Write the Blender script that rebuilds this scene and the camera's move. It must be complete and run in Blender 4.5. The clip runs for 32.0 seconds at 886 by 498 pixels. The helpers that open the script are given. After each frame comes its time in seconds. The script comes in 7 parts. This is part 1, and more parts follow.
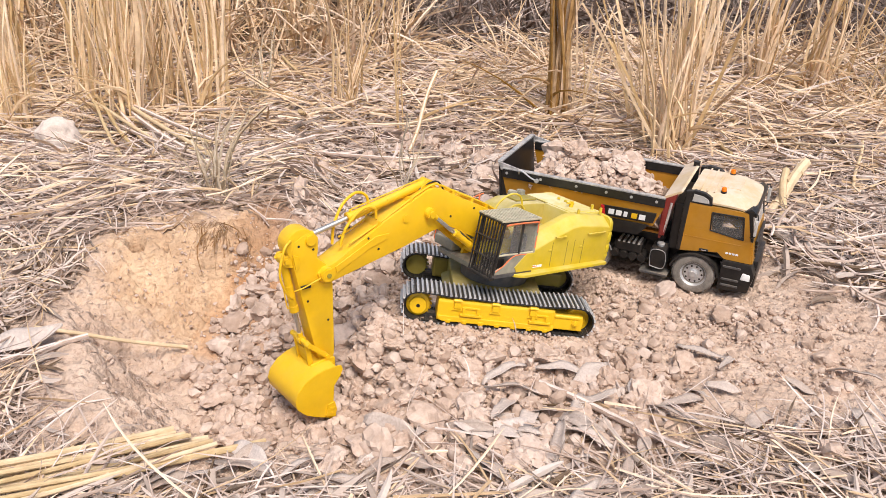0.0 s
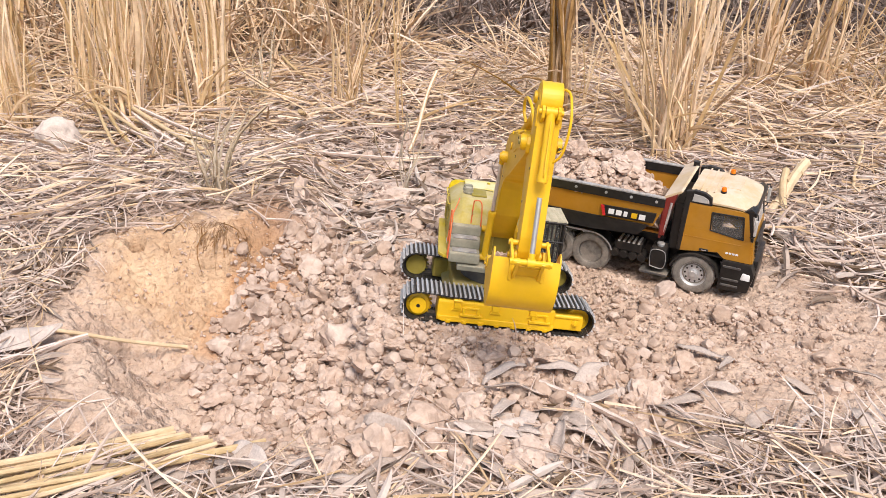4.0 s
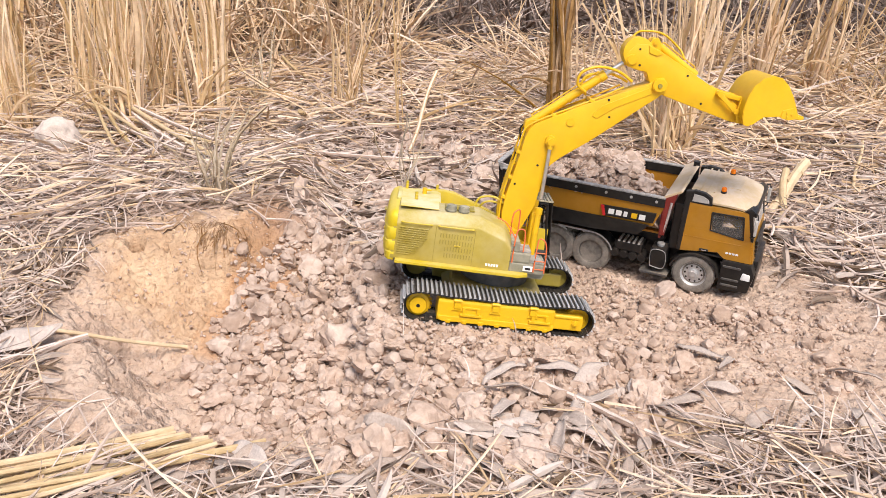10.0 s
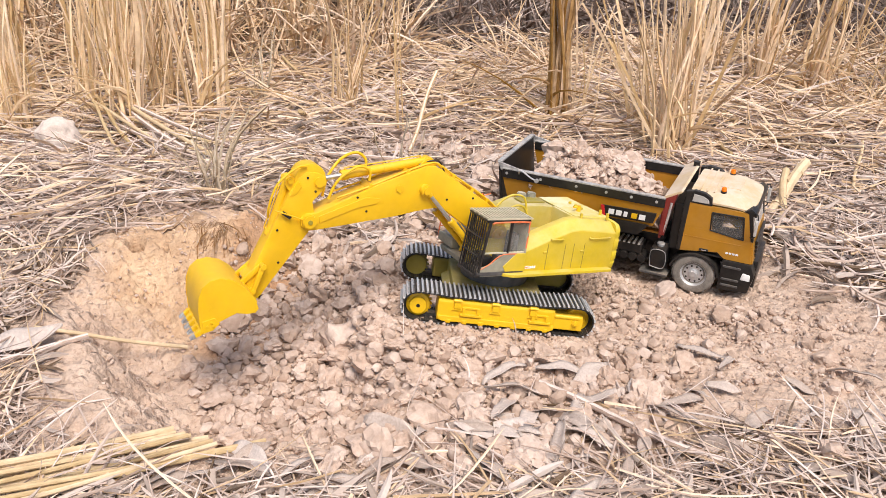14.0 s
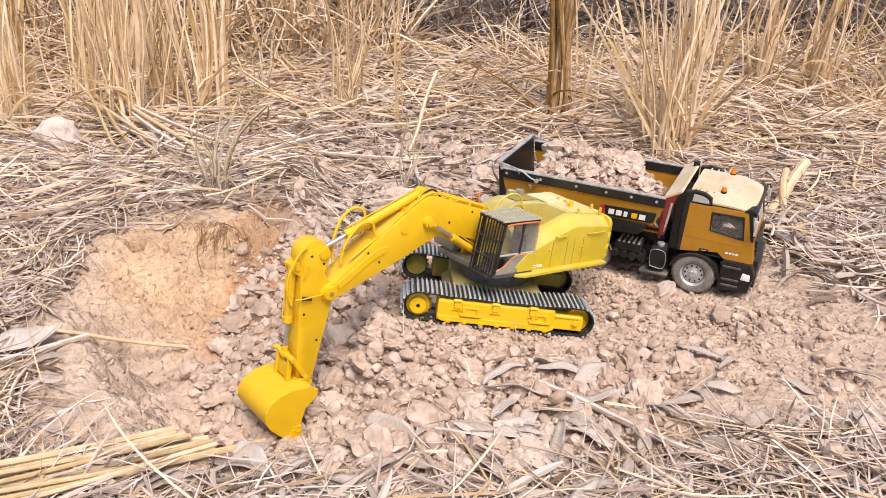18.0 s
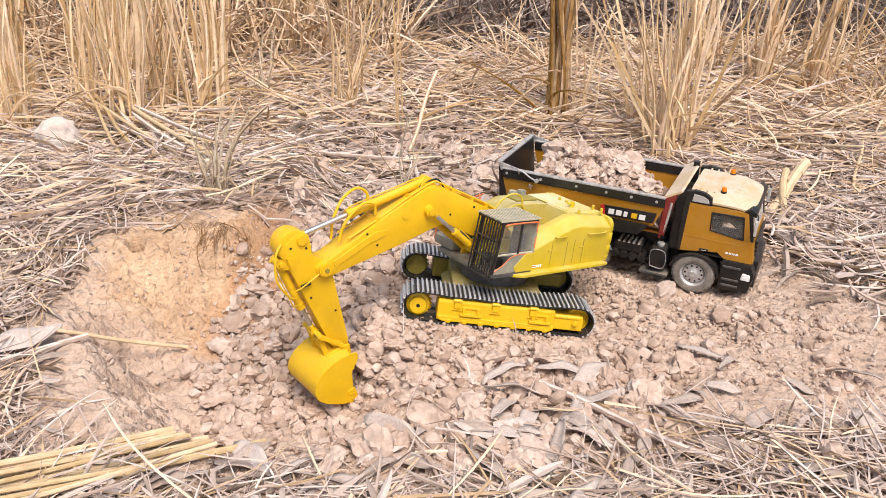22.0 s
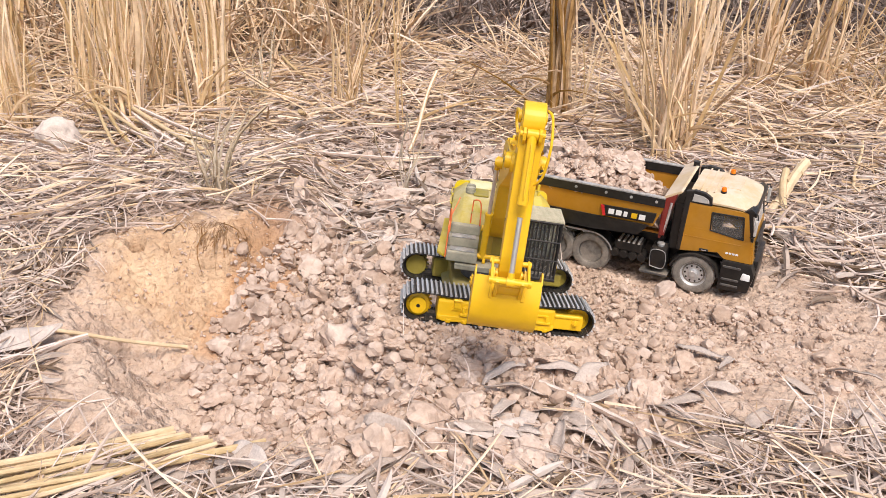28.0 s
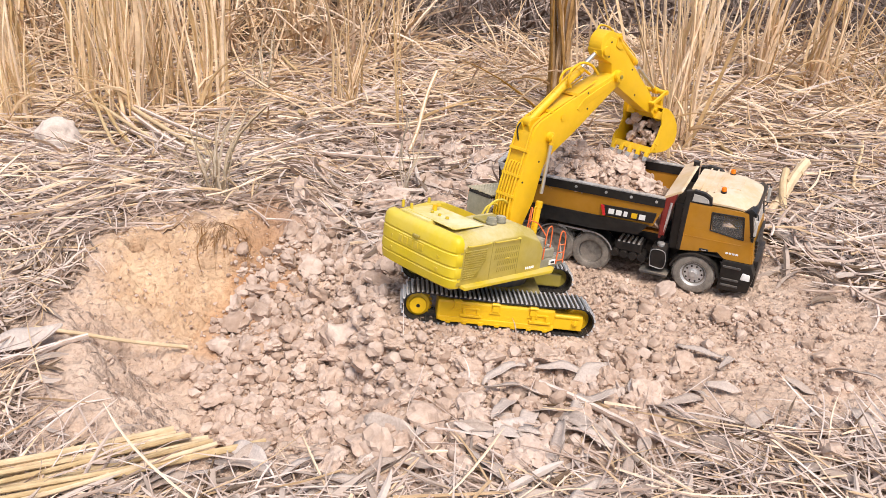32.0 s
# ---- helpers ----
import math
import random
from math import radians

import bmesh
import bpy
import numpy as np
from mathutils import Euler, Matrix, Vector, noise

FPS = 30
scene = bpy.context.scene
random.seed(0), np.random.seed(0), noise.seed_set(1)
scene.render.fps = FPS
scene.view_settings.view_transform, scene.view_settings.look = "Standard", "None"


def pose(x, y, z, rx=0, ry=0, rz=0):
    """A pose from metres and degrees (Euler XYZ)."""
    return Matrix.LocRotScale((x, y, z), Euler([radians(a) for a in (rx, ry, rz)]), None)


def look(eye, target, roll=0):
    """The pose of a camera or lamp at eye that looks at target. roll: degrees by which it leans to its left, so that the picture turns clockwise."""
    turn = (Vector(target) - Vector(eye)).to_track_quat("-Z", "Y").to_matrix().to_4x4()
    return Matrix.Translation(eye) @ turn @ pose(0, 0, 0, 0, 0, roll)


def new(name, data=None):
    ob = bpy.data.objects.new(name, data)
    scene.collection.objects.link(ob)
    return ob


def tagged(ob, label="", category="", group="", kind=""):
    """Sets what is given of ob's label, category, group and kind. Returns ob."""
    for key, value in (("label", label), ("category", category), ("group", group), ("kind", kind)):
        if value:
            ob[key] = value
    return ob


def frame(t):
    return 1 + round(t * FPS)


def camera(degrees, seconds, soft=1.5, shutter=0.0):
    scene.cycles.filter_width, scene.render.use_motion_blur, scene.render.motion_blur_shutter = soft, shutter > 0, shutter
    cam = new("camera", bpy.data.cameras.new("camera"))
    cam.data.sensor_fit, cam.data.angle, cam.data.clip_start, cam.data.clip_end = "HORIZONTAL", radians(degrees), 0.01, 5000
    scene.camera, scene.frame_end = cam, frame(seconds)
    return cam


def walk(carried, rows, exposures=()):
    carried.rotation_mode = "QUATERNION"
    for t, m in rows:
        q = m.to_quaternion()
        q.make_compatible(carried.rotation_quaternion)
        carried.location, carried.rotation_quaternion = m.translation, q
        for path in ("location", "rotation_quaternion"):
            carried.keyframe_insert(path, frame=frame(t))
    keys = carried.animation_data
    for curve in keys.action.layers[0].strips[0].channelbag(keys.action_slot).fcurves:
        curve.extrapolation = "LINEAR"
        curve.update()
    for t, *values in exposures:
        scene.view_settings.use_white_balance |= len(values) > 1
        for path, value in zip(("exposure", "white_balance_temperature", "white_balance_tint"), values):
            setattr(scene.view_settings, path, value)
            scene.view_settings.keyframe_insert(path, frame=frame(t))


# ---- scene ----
# camera: stands still on the near side of the dig
cam = camera(55.18, 32.0, soft=0.5)
EYE = pose(0, 0, 0.79, 90 - 24.404, 0, 0) @ pose(0, 0, 0, 0, 0, -0.106)
walk(cam, [(0.0, EYE), (32.0, EYE)])

# light: warm sun through thin haze, wide open sky
SUN_EL, SUN_AZ = radians(59), radians(-72)   # azimuth of the sun seen from the place, from +x towards +y
world = bpy.data.worlds.new("sky")
scene.world = world
world.use_nodes = True
wn = world.node_tree.nodes
sky = wn.new("ShaderNodeTexSky")
sky.sky_type, sky.sun_disc = "NISHITA", False
sky.sun_elevation, sky.sun_rotation = SUN_EL, math.pi / 2 - SUN_AZ
sky.air_density, sky.dust_density, sky.ozone_density = 1.0, 3.0, 1.0
world.node_tree.links.new(sky.outputs[0], wn["Background"].inputs[0])
wn["Background"].inputs[1].default_value = 0.086
sun = new("sun", bpy.data.lights.new("sun", "SUN"))
sun.data.energy, sun.data.angle, sun.data.color = 2.25, radians(30), (1.0, 0.935, 0.885)
sv = Vector((math.cos(SUN_EL) * math.cos(SUN_AZ), math.cos(SUN_EL) * math.sin(SUN_AZ), math.sin(SUN_EL)))
sun.matrix_world = look(sv * 20, (0, 0, 0))
scene.view_settings.exposure = 0.82
# ---- materials ----
def mat(name, colors, rough=0.6, metal=0.0, scale=40.0, bump=0.0, bscale=200.0, dust=0.0, dustcol=(0.56, 0.45, 0.33), rnd=0.0, island=False, trans=0.0, spec=0.4, relief=0.002, specks=0.0):
    """A surface: two colours mixed by noise at two scales, dust lying on it, fine relief."""
    m = bpy.data.materials.new(name)
    m.use_nodes = True
    nt, L = m.node_tree, m.node_tree.links
    b = nt.nodes["Principled BSDF"]
    b.inputs["Roughness"].default_value, b.inputs["Metallic"].default_value = rough, metal
    b.inputs["Specular IOR Level"].default_value = spec
    tc = nt.nodes.new("ShaderNodeTexCoord")
    n1 = nt.nodes.new("ShaderNodeTexNoise")
    n1.inputs["Scale"].default_value, n1.inputs["Detail"].default_value, n1.inputs["Roughness"].default_value = scale, 6, 0.65
    L.new(tc.outputs["Object"], n1.inputs["Vector"])
    ramp = nt.nodes.new("ShaderNodeValToRGB")
    els = ramp.color_ramp.elements
    k = len(colors)
    for i, c in enumerate(colors):
        p = 0.3 + 0.4 * i / max(1, k - 1)
        e = els[i] if i < 2 else els.new(p)
        e.position, e.color = p, (*c, 1)
    L.new(n1.outputs[0], ramp.inputs[0])
    col = ramp.outputs[0]
    if rnd:
        oi = nt.nodes.new("ShaderNodeNewGeometry" if island else "ShaderNodeObjectInfo")
        src = oi.outputs["Random Per Island"] if island else oi.outputs["Random"]
        mr = nt.nodes.new("ShaderNodeMapRange")
        mr.inputs[3].default_value, mr.inputs[4].default_value = 1 - rnd, 1 + rnd
        L.new(src, mr.inputs[0])
        hs = nt.nodes.new("ShaderNodeHueSaturation")
        L.new(col, hs.inputs["Color"])
        L.new(mr.outputs[0], hs.inputs["Value"])
        mr2 = nt.nodes.new("ShaderNodeMapRange")
        mr2.inputs[3].default_value, mr2.inputs[4].default_value = 1.0 + rnd * 0.8, 1.0 - rnd * 0.8
        L.new(src, mr2.inputs[0])
        L.new(mr2.outputs[0], hs.inputs["Saturation"])
        col = hs.outputs[0]
    if dust:
        n2 = nt.nodes.new("ShaderNodeTexNoise")
        n2.inputs["Scale"].default_value, n2.inputs["Detail"].default_value, n2.inputs["Roughness"].default_value = scale * 0.8, 8, 0.7
        L.new(tc.outputs["Object"], n2.inputs["Vector"])
        geo = nt.nodes.new("ShaderNodeNewGeometry")
        sep = nt.nodes.new("ShaderNodeSeparateXYZ")
        L.new(geo.outputs["Normal"], sep.inputs[0])
        up = nt.nodes.new("ShaderNodeMapRange")
        up.inputs[1].default_value, up.inputs[2].default_value, up.inputs[3].default_value, up.inputs[4].default_value = 0.1, 0.95, 0.25, 1.0
        L.new(sep.outputs[2], up.inputs[0])
        nr = nt.nodes.new("ShaderNodeMapRange")
        nr.inputs[1].default_value, nr.inputs[2].default_value, nr.inputs[4].default_value = 0.35, 0.62, dust
        L.new(n2.outputs[0], nr.inputs[0])
        mul = nt.nodes.new("ShaderNodeMath")
        mul.operation = "MULTIPLY"
        L.new(up.outputs[0], mul.inputs[0])
        L.new(nr.outputs[0], mul.inputs[1])
        mx = nt.nodes.new("ShaderNodeMix")
        mx.data_type = "RGBA"
        mx.inputs[7].default_value = (*dustcol, 1)
        L.new(mul.outputs[0], mx.inputs[0])
        L.new(col, mx.inputs[6])
        col = mx.outputs[2]
        ra = nt.nodes.new("ShaderNodeMapRange")
        ra.inputs[3].default_value, ra.inputs[4].default_value = rough, 0.95
        L.new(mul.outputs[0], ra.inputs[0])
        L.new(ra.outputs[0], b.inputs["Roughness"])
    if specks:
        n4 = nt.nodes.new("ShaderNodeTexNoise")
        n4.inputs["Scale"].default_value, n4.inputs["Detail"].default_value, n4.inputs["Roughness"].default_value = specks, 5, 0.7
        L.new(tc.outputs["Object"], n4.inputs["Vector"])
        sr = nt.nodes.new("ShaderNodeMapRange")
        sr.inputs[1].default_value, sr.inputs[2].default_value, sr.inputs[4].default_value = 0.56, 0.70, 0.75
        L.new(n4.outputs[0], sr.inputs[0])
        sm = nt.nodes.new("ShaderNodeMix")
        sm.data_type = "RGBA"
        sm.inputs[7].default_value = (0.25, 0.15, 0.10, 1)
        L.new(sr.outputs[0], sm.inputs[0])
        L.new(col, sm.inputs[6])
        col = sm.outputs[2]
    L.new(col, b.inputs["Base Color"])
    if bump:
        n3 = nt.nodes.new("ShaderNodeTexNoise")
        n3.inputs["Scale"].default_value, n3.inputs["Detail"].default_value = bscale, 6
        L.new(tc.outputs["Object"], n3.inputs["Vector"])
        bp = nt.nodes.new("ShaderNodeBump")
        bp.inputs["Strength"].default_value, bp.inputs["Distance"].default_value = bump, relief
        L.new(n3.outputs[0], bp.inputs["Height"])
        L.new(bp.outputs[0], b.inputs["Normal"])
    if trans:
        b.inputs["Transmission Weight"].default_value = trans
    return m


YELLOW = mat("yellow_paint", [(0.69, 0.405, 0.004), (0.79, 0.475, 0.006)], 0.42, scale=25, bump=0.05, dust=0.10)
YELLOW_DUSTY = mat("dusty_yellow_paint", [(0.52, 0.375, 0.008), (0.63, 0.455, 0.014)], 0.45, scale=22, bump=0.08, dust=0.45, dustcol=(0.64, 0.55, 0.29))
YELLOW_REAR = mat("lightly_dusty_yellow_paint", [(0.58, 0.43, 0.006), (0.68, 0.51, 0.010)], 0.42, scale=20, bump=0.06, dust=0.32, dustcol=(0.66, 0.58, 0.34))
YELLOW_ROOF = mat("cream_dust_on_yellow_paint", [(0.54, 0.42, 0.04), (0.64, 0.52, 0.10)], 0.55, scale=16, bump=0.08, dust=0.9, dustcol=(0.71, 0.64, 0.42))
YELLOW_WORN = mat("worn_dusty_yellow_paint", [(0.36, 0.275, 0.028), (0.47, 0.36, 0.050)], 0.55, scale=18, bump=0.08, dust=0.75, dustcol=(0.60, 0.53, 0.36))
# olive for small parts; on the far track it is yellow with painted-in shade
OLIVE = mat("olive_and_shaded_yellow_paint", [(0.25, 0.20, 0.022), (0.33, 0.265, 0.035)], 0.55, scale=30, bump=0.1, dust=0.35)
BLACK = mat("black_plastic", [(0.006, 0.006, 0.007), (0.014, 0.013, 0.013)], 0.35, scale=60, bump=0.1, dust=0.08)
GREYDARK = mat("dark_grey_metal", [(0.05, 0.05, 0.055), (0.10, 0.10, 0.10)], 0.5, 0.3, scale=60, bump=0.2, dust=0.4)
TRACK = mat("worn_track_steel", [(0.50, 0.51, 0.53), (0.80, 0.80, 0.81)], 0.34, 0.45, scale=120, bump=0.3, dust=0.10, rnd=0.2)
TRACKDARK = mat("dark_track_steel", [(0.008, 0.008, 0.009), (0.03, 0.03, 0.03)], 0.55, 0.3, scale=120, bump=0.3, dust=0.10, rnd=0.2)
CHAIN = mat("black_track_chain", [(0.014, 0.014, 0.014), (0.04, 0.038, 0.035)], 0.6, 0.2, scale=100, bump=0.2, dust=0.3)
CHROME = mat("chrome_rod", [(0.55, 0.53, 0.50), (0.68, 0.66, 0.62)], 0.38, 0.9, scale=60, dust=0.2)
SILVER = mat("silver_wheel_metal", [(0.52, 0.52, 0.53), (0.72, 0.72, 0.72)], 0.35, 0.6, scale=80, dust=0.30)
ORANGE = mat("orange_red_rail", [(0.72, 0.13, 0.03), (0.80, 0.18, 0.05)], 0.5, scale=60, dust=0.3)
GOLD = mat("ochre_gold_paint", [(0.42, 0.19, 0.012), (0.50, 0.235, 0.018)], 0.36, 0.15, scale=25, bump=0.04, dust=0.2)
GOLD_DUSTY = mat("dusty_ochre_roof_paint", [(0.52, 0.37, 0.20), (0.58, 0.43, 0.25)], 0.5, scale=25, bump=0.05, dust=0.95, dustcol=(0.66, 0.545, 0.435))
DARKRED = mat("dark_red_paint", [(0.16, 0.012, 0.010), (0.22, 0.02, 0.015)], 0.4, scale=40, dust=0.15)
TYRE = mat("dusty_rubber", [(0.09, 0.08, 0.07), (0.30, 0.265, 0.225)], 0.85, scale=55, bump=0.3, dust=0.9, dustcol=(0.42, 0.36, 0.30))
GLASS = mat("clear_cab_glass", [(0.93, 0.95, 0.92), (0.96, 0.97, 0.95)], 0.03, scale=40, trans=0.97, dust=0.03)
PALEGLASS = mat("dusty_windscreen", [(0.62, 0.60, 0.56), (0.70, 0.67, 0.62)], 0.2, scale=40, trans=0.35, dust=0.5, dustcol=(0.75, 0.70, 0.64))
BEACON = mat("orange_beacon_plastic", [(0.85, 0.20, 0.01), (0.9, 0.26, 0.02)], 0.25, scale=60)
WHITE = mat("white_print", [(0.80, 0.80, 0.78), (0.86, 0.86, 0.84)], 0.5, scale=60, dust=0.25)
RED = mat("red_print", [(0.55, 0.02, 0.02), (0.62, 0.03, 0.03)], 0.5, scale=60)
SEAT = mat("grey_seat_cloth", [(0.06, 0.06, 0.065), (0.09, 0.09, 0.09)], 0.85, scale=200, bump=0.3)
RIB = mat("scraped_rim_metal", [(0.16, 0.16, 0.165), (0.62, 0.61, 0.60)], 0.45, 0.3, scale=70, bump=0.2, dust=0.4)
GUARD = mat("dusty_pale_guard_plate", [(0.38, 0.35, 0.24), (0.56, 0.52, 0.38)], 0.6, scale=60, bump=0.1, dust=0.5)
DECK = mat("dusty_grey_deck_plastic", [(0.17, 0.165, 0.125), (0.30, 0.285, 0.215)], 0.6, scale=45, bump=0.1, dust=0.7, dustcol=(0.55, 0.49, 0.36))
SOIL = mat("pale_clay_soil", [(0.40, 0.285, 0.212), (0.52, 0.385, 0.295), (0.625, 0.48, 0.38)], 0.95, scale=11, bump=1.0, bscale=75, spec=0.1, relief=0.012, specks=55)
CLOD = mat("clay_clod", [(0.40, 0.29, 0.224), (0.52, 0.39, 0.31), (0.62, 0.485, 0.395)], 0.95, scale=3, bump=0.6, bscale=7, rnd=0.14, spec=0.1, relief=0.0016)
CLODS = mat("clay_crumbs", [(0.38, 0.275, 0.212), (0.49, 0.368, 0.292), (0.59, 0.46, 0.375)], 0.95, scale=40, bump=0.7, bscale=220, rnd=0.17, island=True, spec=0.1, relief=0.0018)
STRAW = mat("dry_straw", [(0.56, 0.395, 0.25), (0.74, 0.56, 0.39)], 0.7, scale=20, rnd=0.26, island=True, spec=0.2)
STRAWGREY = mat("weathered_grey_straw", [(0.44, 0.335, 0.275), (0.65, 0.52, 0.44)], 0.8, scale=20, rnd=0.30, island=True, spec=0.15)
# dark colour for shade in the straw's gaps, also for dark litter between clods
DARKSTRAW = mat("gap_shade_and_dark_litter", [(0.12, 0.085, 0.062), (0.29, 0.215, 0.16)], 0.9, scale=20, rnd=0.4, island=True, spec=0.1)
ROOT = mat("rust_brown_root", [(0.22, 0.12, 0.06), (0.40, 0.25, 0.14)], 0.9, scale=40, rnd=0.3, island=True, spec=0.1)
STALK = mat("standing_cane", [(0.58, 0.40, 0.22), (0.80, 0.59, 0.37)], 0.65, scale=18, rnd=0.26, spec=0.25)
STALKGREY = mat("grey_standing_cane", [(0.38, 0.30, 0.21), (0.58, 0.47, 0.34)], 0.75, scale=18, rnd=0.28, spec=0.2)
STEM = mat("fallen_golden_cane", [(0.47, 0.335, 0.18), (0.66, 0.50, 0.305)], 0.65, scale=40, bump=0.3, bscale=90, rnd=0.2)
CANE = mat("brown_cane", [(0.27, 0.15, 0.065), (0.58, 0.38, 0.19)], 0.6, scale=25, rnd=0.4, spec=0.3)
LEAF = mat("grey_dry_leaf", [(0.40, 0.32, 0.27), (0.56, 0.465, 0.40)], 0.8, scale=25, bump=0.4, bscale=80, rnd=0.18, spec=0.2)
BRUSH = mat("grey_brown_brush", [(0.13, 0.098, 0.085), (0.36, 0.28, 0.235)], 0.85, scale=20, rnd=0.4, island=True, spec=0.1)
DEADLEAF = mat("grey_leaf_litter", [(0.40, 0.32, 0.27), (0.56, 0.465, 0.40)], 0.8, scale=25, bump=0.3, bscale=80, rnd=0.22, island=True, spec=0.2)
DAMP = mat("damp_caked_soil", [(0.07, 0.05, 0.035), (0.16, 0.11, 0.08)], 0.9, scale=60, bump=0.6, bscale=200, spec=0.1)
PALESTONE = mat("pale_limestone", [(0.56, 0.46, 0.39), (0.70, 0.60, 0.53)], 0.9, scale=14, bump=0.6, bscale=60, spec=0.15)


def stain_and_shade(material, places):
    """Lenses of another earth in the soil, one with painted-in shade: rows of middle, size and colour."""
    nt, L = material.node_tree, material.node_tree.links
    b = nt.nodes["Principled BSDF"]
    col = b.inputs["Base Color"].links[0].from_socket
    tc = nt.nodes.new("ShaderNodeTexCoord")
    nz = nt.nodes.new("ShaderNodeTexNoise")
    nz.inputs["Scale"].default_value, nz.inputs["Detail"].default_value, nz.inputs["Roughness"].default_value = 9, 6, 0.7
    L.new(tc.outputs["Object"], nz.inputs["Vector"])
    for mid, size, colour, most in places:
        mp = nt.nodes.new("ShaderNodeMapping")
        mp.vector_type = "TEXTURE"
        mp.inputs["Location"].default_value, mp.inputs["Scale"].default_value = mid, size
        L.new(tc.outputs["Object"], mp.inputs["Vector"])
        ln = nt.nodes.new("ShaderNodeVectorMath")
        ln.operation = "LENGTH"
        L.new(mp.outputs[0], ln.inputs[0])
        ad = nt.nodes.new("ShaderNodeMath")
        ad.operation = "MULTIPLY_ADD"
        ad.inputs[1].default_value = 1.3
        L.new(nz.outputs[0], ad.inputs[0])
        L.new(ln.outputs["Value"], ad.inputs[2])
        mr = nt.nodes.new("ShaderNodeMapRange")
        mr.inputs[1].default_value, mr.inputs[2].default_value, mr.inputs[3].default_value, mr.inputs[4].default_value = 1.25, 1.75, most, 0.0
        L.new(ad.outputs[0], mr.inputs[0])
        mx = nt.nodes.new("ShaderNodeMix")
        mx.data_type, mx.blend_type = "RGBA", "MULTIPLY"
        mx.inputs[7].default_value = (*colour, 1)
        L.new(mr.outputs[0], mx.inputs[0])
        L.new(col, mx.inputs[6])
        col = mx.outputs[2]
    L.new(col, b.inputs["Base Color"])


# second lens: moist brown earth, with the recess's shade put into its colour
stain_and_shade(SOIL, [((-0.52, 1.62, 0.0), (0.24, 0.22, 0.3), (1.12, 1.03, 0.84), 0.9), ((-0.375, 1.72, 0.0), (0.10, 0.20, 0.3), (0.66, 0.54, 0.45), 0.75), ((-0.40, 1.50, 0.0), (0.10, 0.14, 0.3), (0.90, 0.72, 0.56), 0.7)])


# ---- mesh helpers ----
def part(name, bm, material, parent=None, label="", smooth=False, m=None):
    """Links a bmesh as one mesh object under a thing or a part."""
    me = bpy.data.meshes.new(name)
    bm.normal_update()
    bm.to_mesh(me)
    bm.free()
    return piece(name, me, material, parent, label, smooth, m)


def piece(name, me, material, parent=None, label="", smooth=False, m=None):
    if material and not me.materials:
        me.materials.append(material)
    if smooth:
        me.polygons.foreach_set("use_smooth", [True] * len(me.polygons))
        me.set_sharp_from_angle(angle=radians(40))
    ob = new(name, me)
    if parent:
        ob.parent = parent
    if m is not None:
        ob.matrix_basis = m
    return tagged(ob, label)


def empty(name, m=None, **tags):
    ob = new(name)
    ob.empty_display_size = 0.05
    if m is not None:
        ob.matrix_basis = m
    return tagged(ob, **tags)


def box(x0, x1, y0, y1, z0, z1, bev=0.002, bm=None):
    out = bm or bmesh.new()
    tmp = bmesh.new()
    bmesh.ops.create_cube(tmp, size=1.0, matrix=Matrix.Translation(((x0 + x1) / 2, (y0 + y1) / 2, (z0 + z1) / 2)) @ Matrix.Diagonal((abs(x1 - x0), abs(y1 - y0), abs(z1 - z0), 1)))
    if bev:
        bmesh.ops.bevel(tmp, geom=tmp.edges[:], offset=min(bev, abs(x1 - x0) * 0.4, abs(y1 - y0) * 0.4, abs(z1 - z0) * 0.4), segments=2, affect="EDGES", profile=0.6)
    return merge(out, tmp)


def merge(out, tmp, m=None):
    if m is not None:
        bmesh.ops.transform(tmp, matrix=m, verts=tmp.verts)
    me = bpy.data.meshes.new("tmp")
    tmp.to_mesh(me)
    tmp.free()
    out.from_mesh(me)
    bpy.data.meshes.remove(me)
    return out


def prism(pts, y0, y1, bev=0.002, bm=None, axis="y"):
    """A profile in x, z (or x, y with axis z) drawn out between y0 and y1."""
    out = bm or bmesh.new()
    tmp = bmesh.new()
    if axis == "y":
        lo, hi = [tmp.verts.new((x, y0, z)) for x, z in pts], [tmp.verts.new((x, y1, z)) for x, z in pts]
    elif axis == "z":
        lo, hi = [tmp.verts.new((x, y, y0)) for x, y in pts], [tmp.verts.new((x, y, y1)) for x, y in pts]
    else:
        lo, hi = [tmp.verts.new((y0, x, z)) for x, z in pts], [tmp.verts.new((y1, x, z)) for x, z in pts]
    n = len(pts)
    tmp.faces.new(lo)
    tmp.faces.new(hi[::-1])
    for i in range(n):
        tmp.faces.new((lo[i], hi[i], hi[(i + 1) % n], lo[(i + 1) % n]))
    bmesh.ops.recalc_face_normals(tmp, faces=tmp.faces)
    if bev:
        bmesh.ops.bevel(tmp, geom=tmp.edges[:], offset=bev, segments=2, affect="EDGES", profile=0.6, clamp_overlap=True)
    return merge(out, tmp)


def rod(p0, p1, r, seg=14, bm=None, r1=None, bev=0.0):
    out = bm or bmesh.new()
    tmp = bmesh.new()
    p0, p1 = Vector(p0), Vector(p1)
    h = (p1 - p0).length
    bmesh.ops.create_cone(tmp, cap_ends=True, segments=seg, radius1=r, radius2=r if r1 is None else r1, depth=h)
    if bev:
        bmesh.ops.bevel(tmp, geom=[e for e in tmp.edges if len(e.link_faces) == 2 and any(len(f.verts) > 4 for f in e.link_faces)], offset=bev, segments=2, affect="EDGES")
    m = Matrix.Translation((p0 + p1) / 2) @ (p1 - p0).to_track_quat("Z", "Y").to_matrix().to_4x4()
    return merge(out, tmp, m)


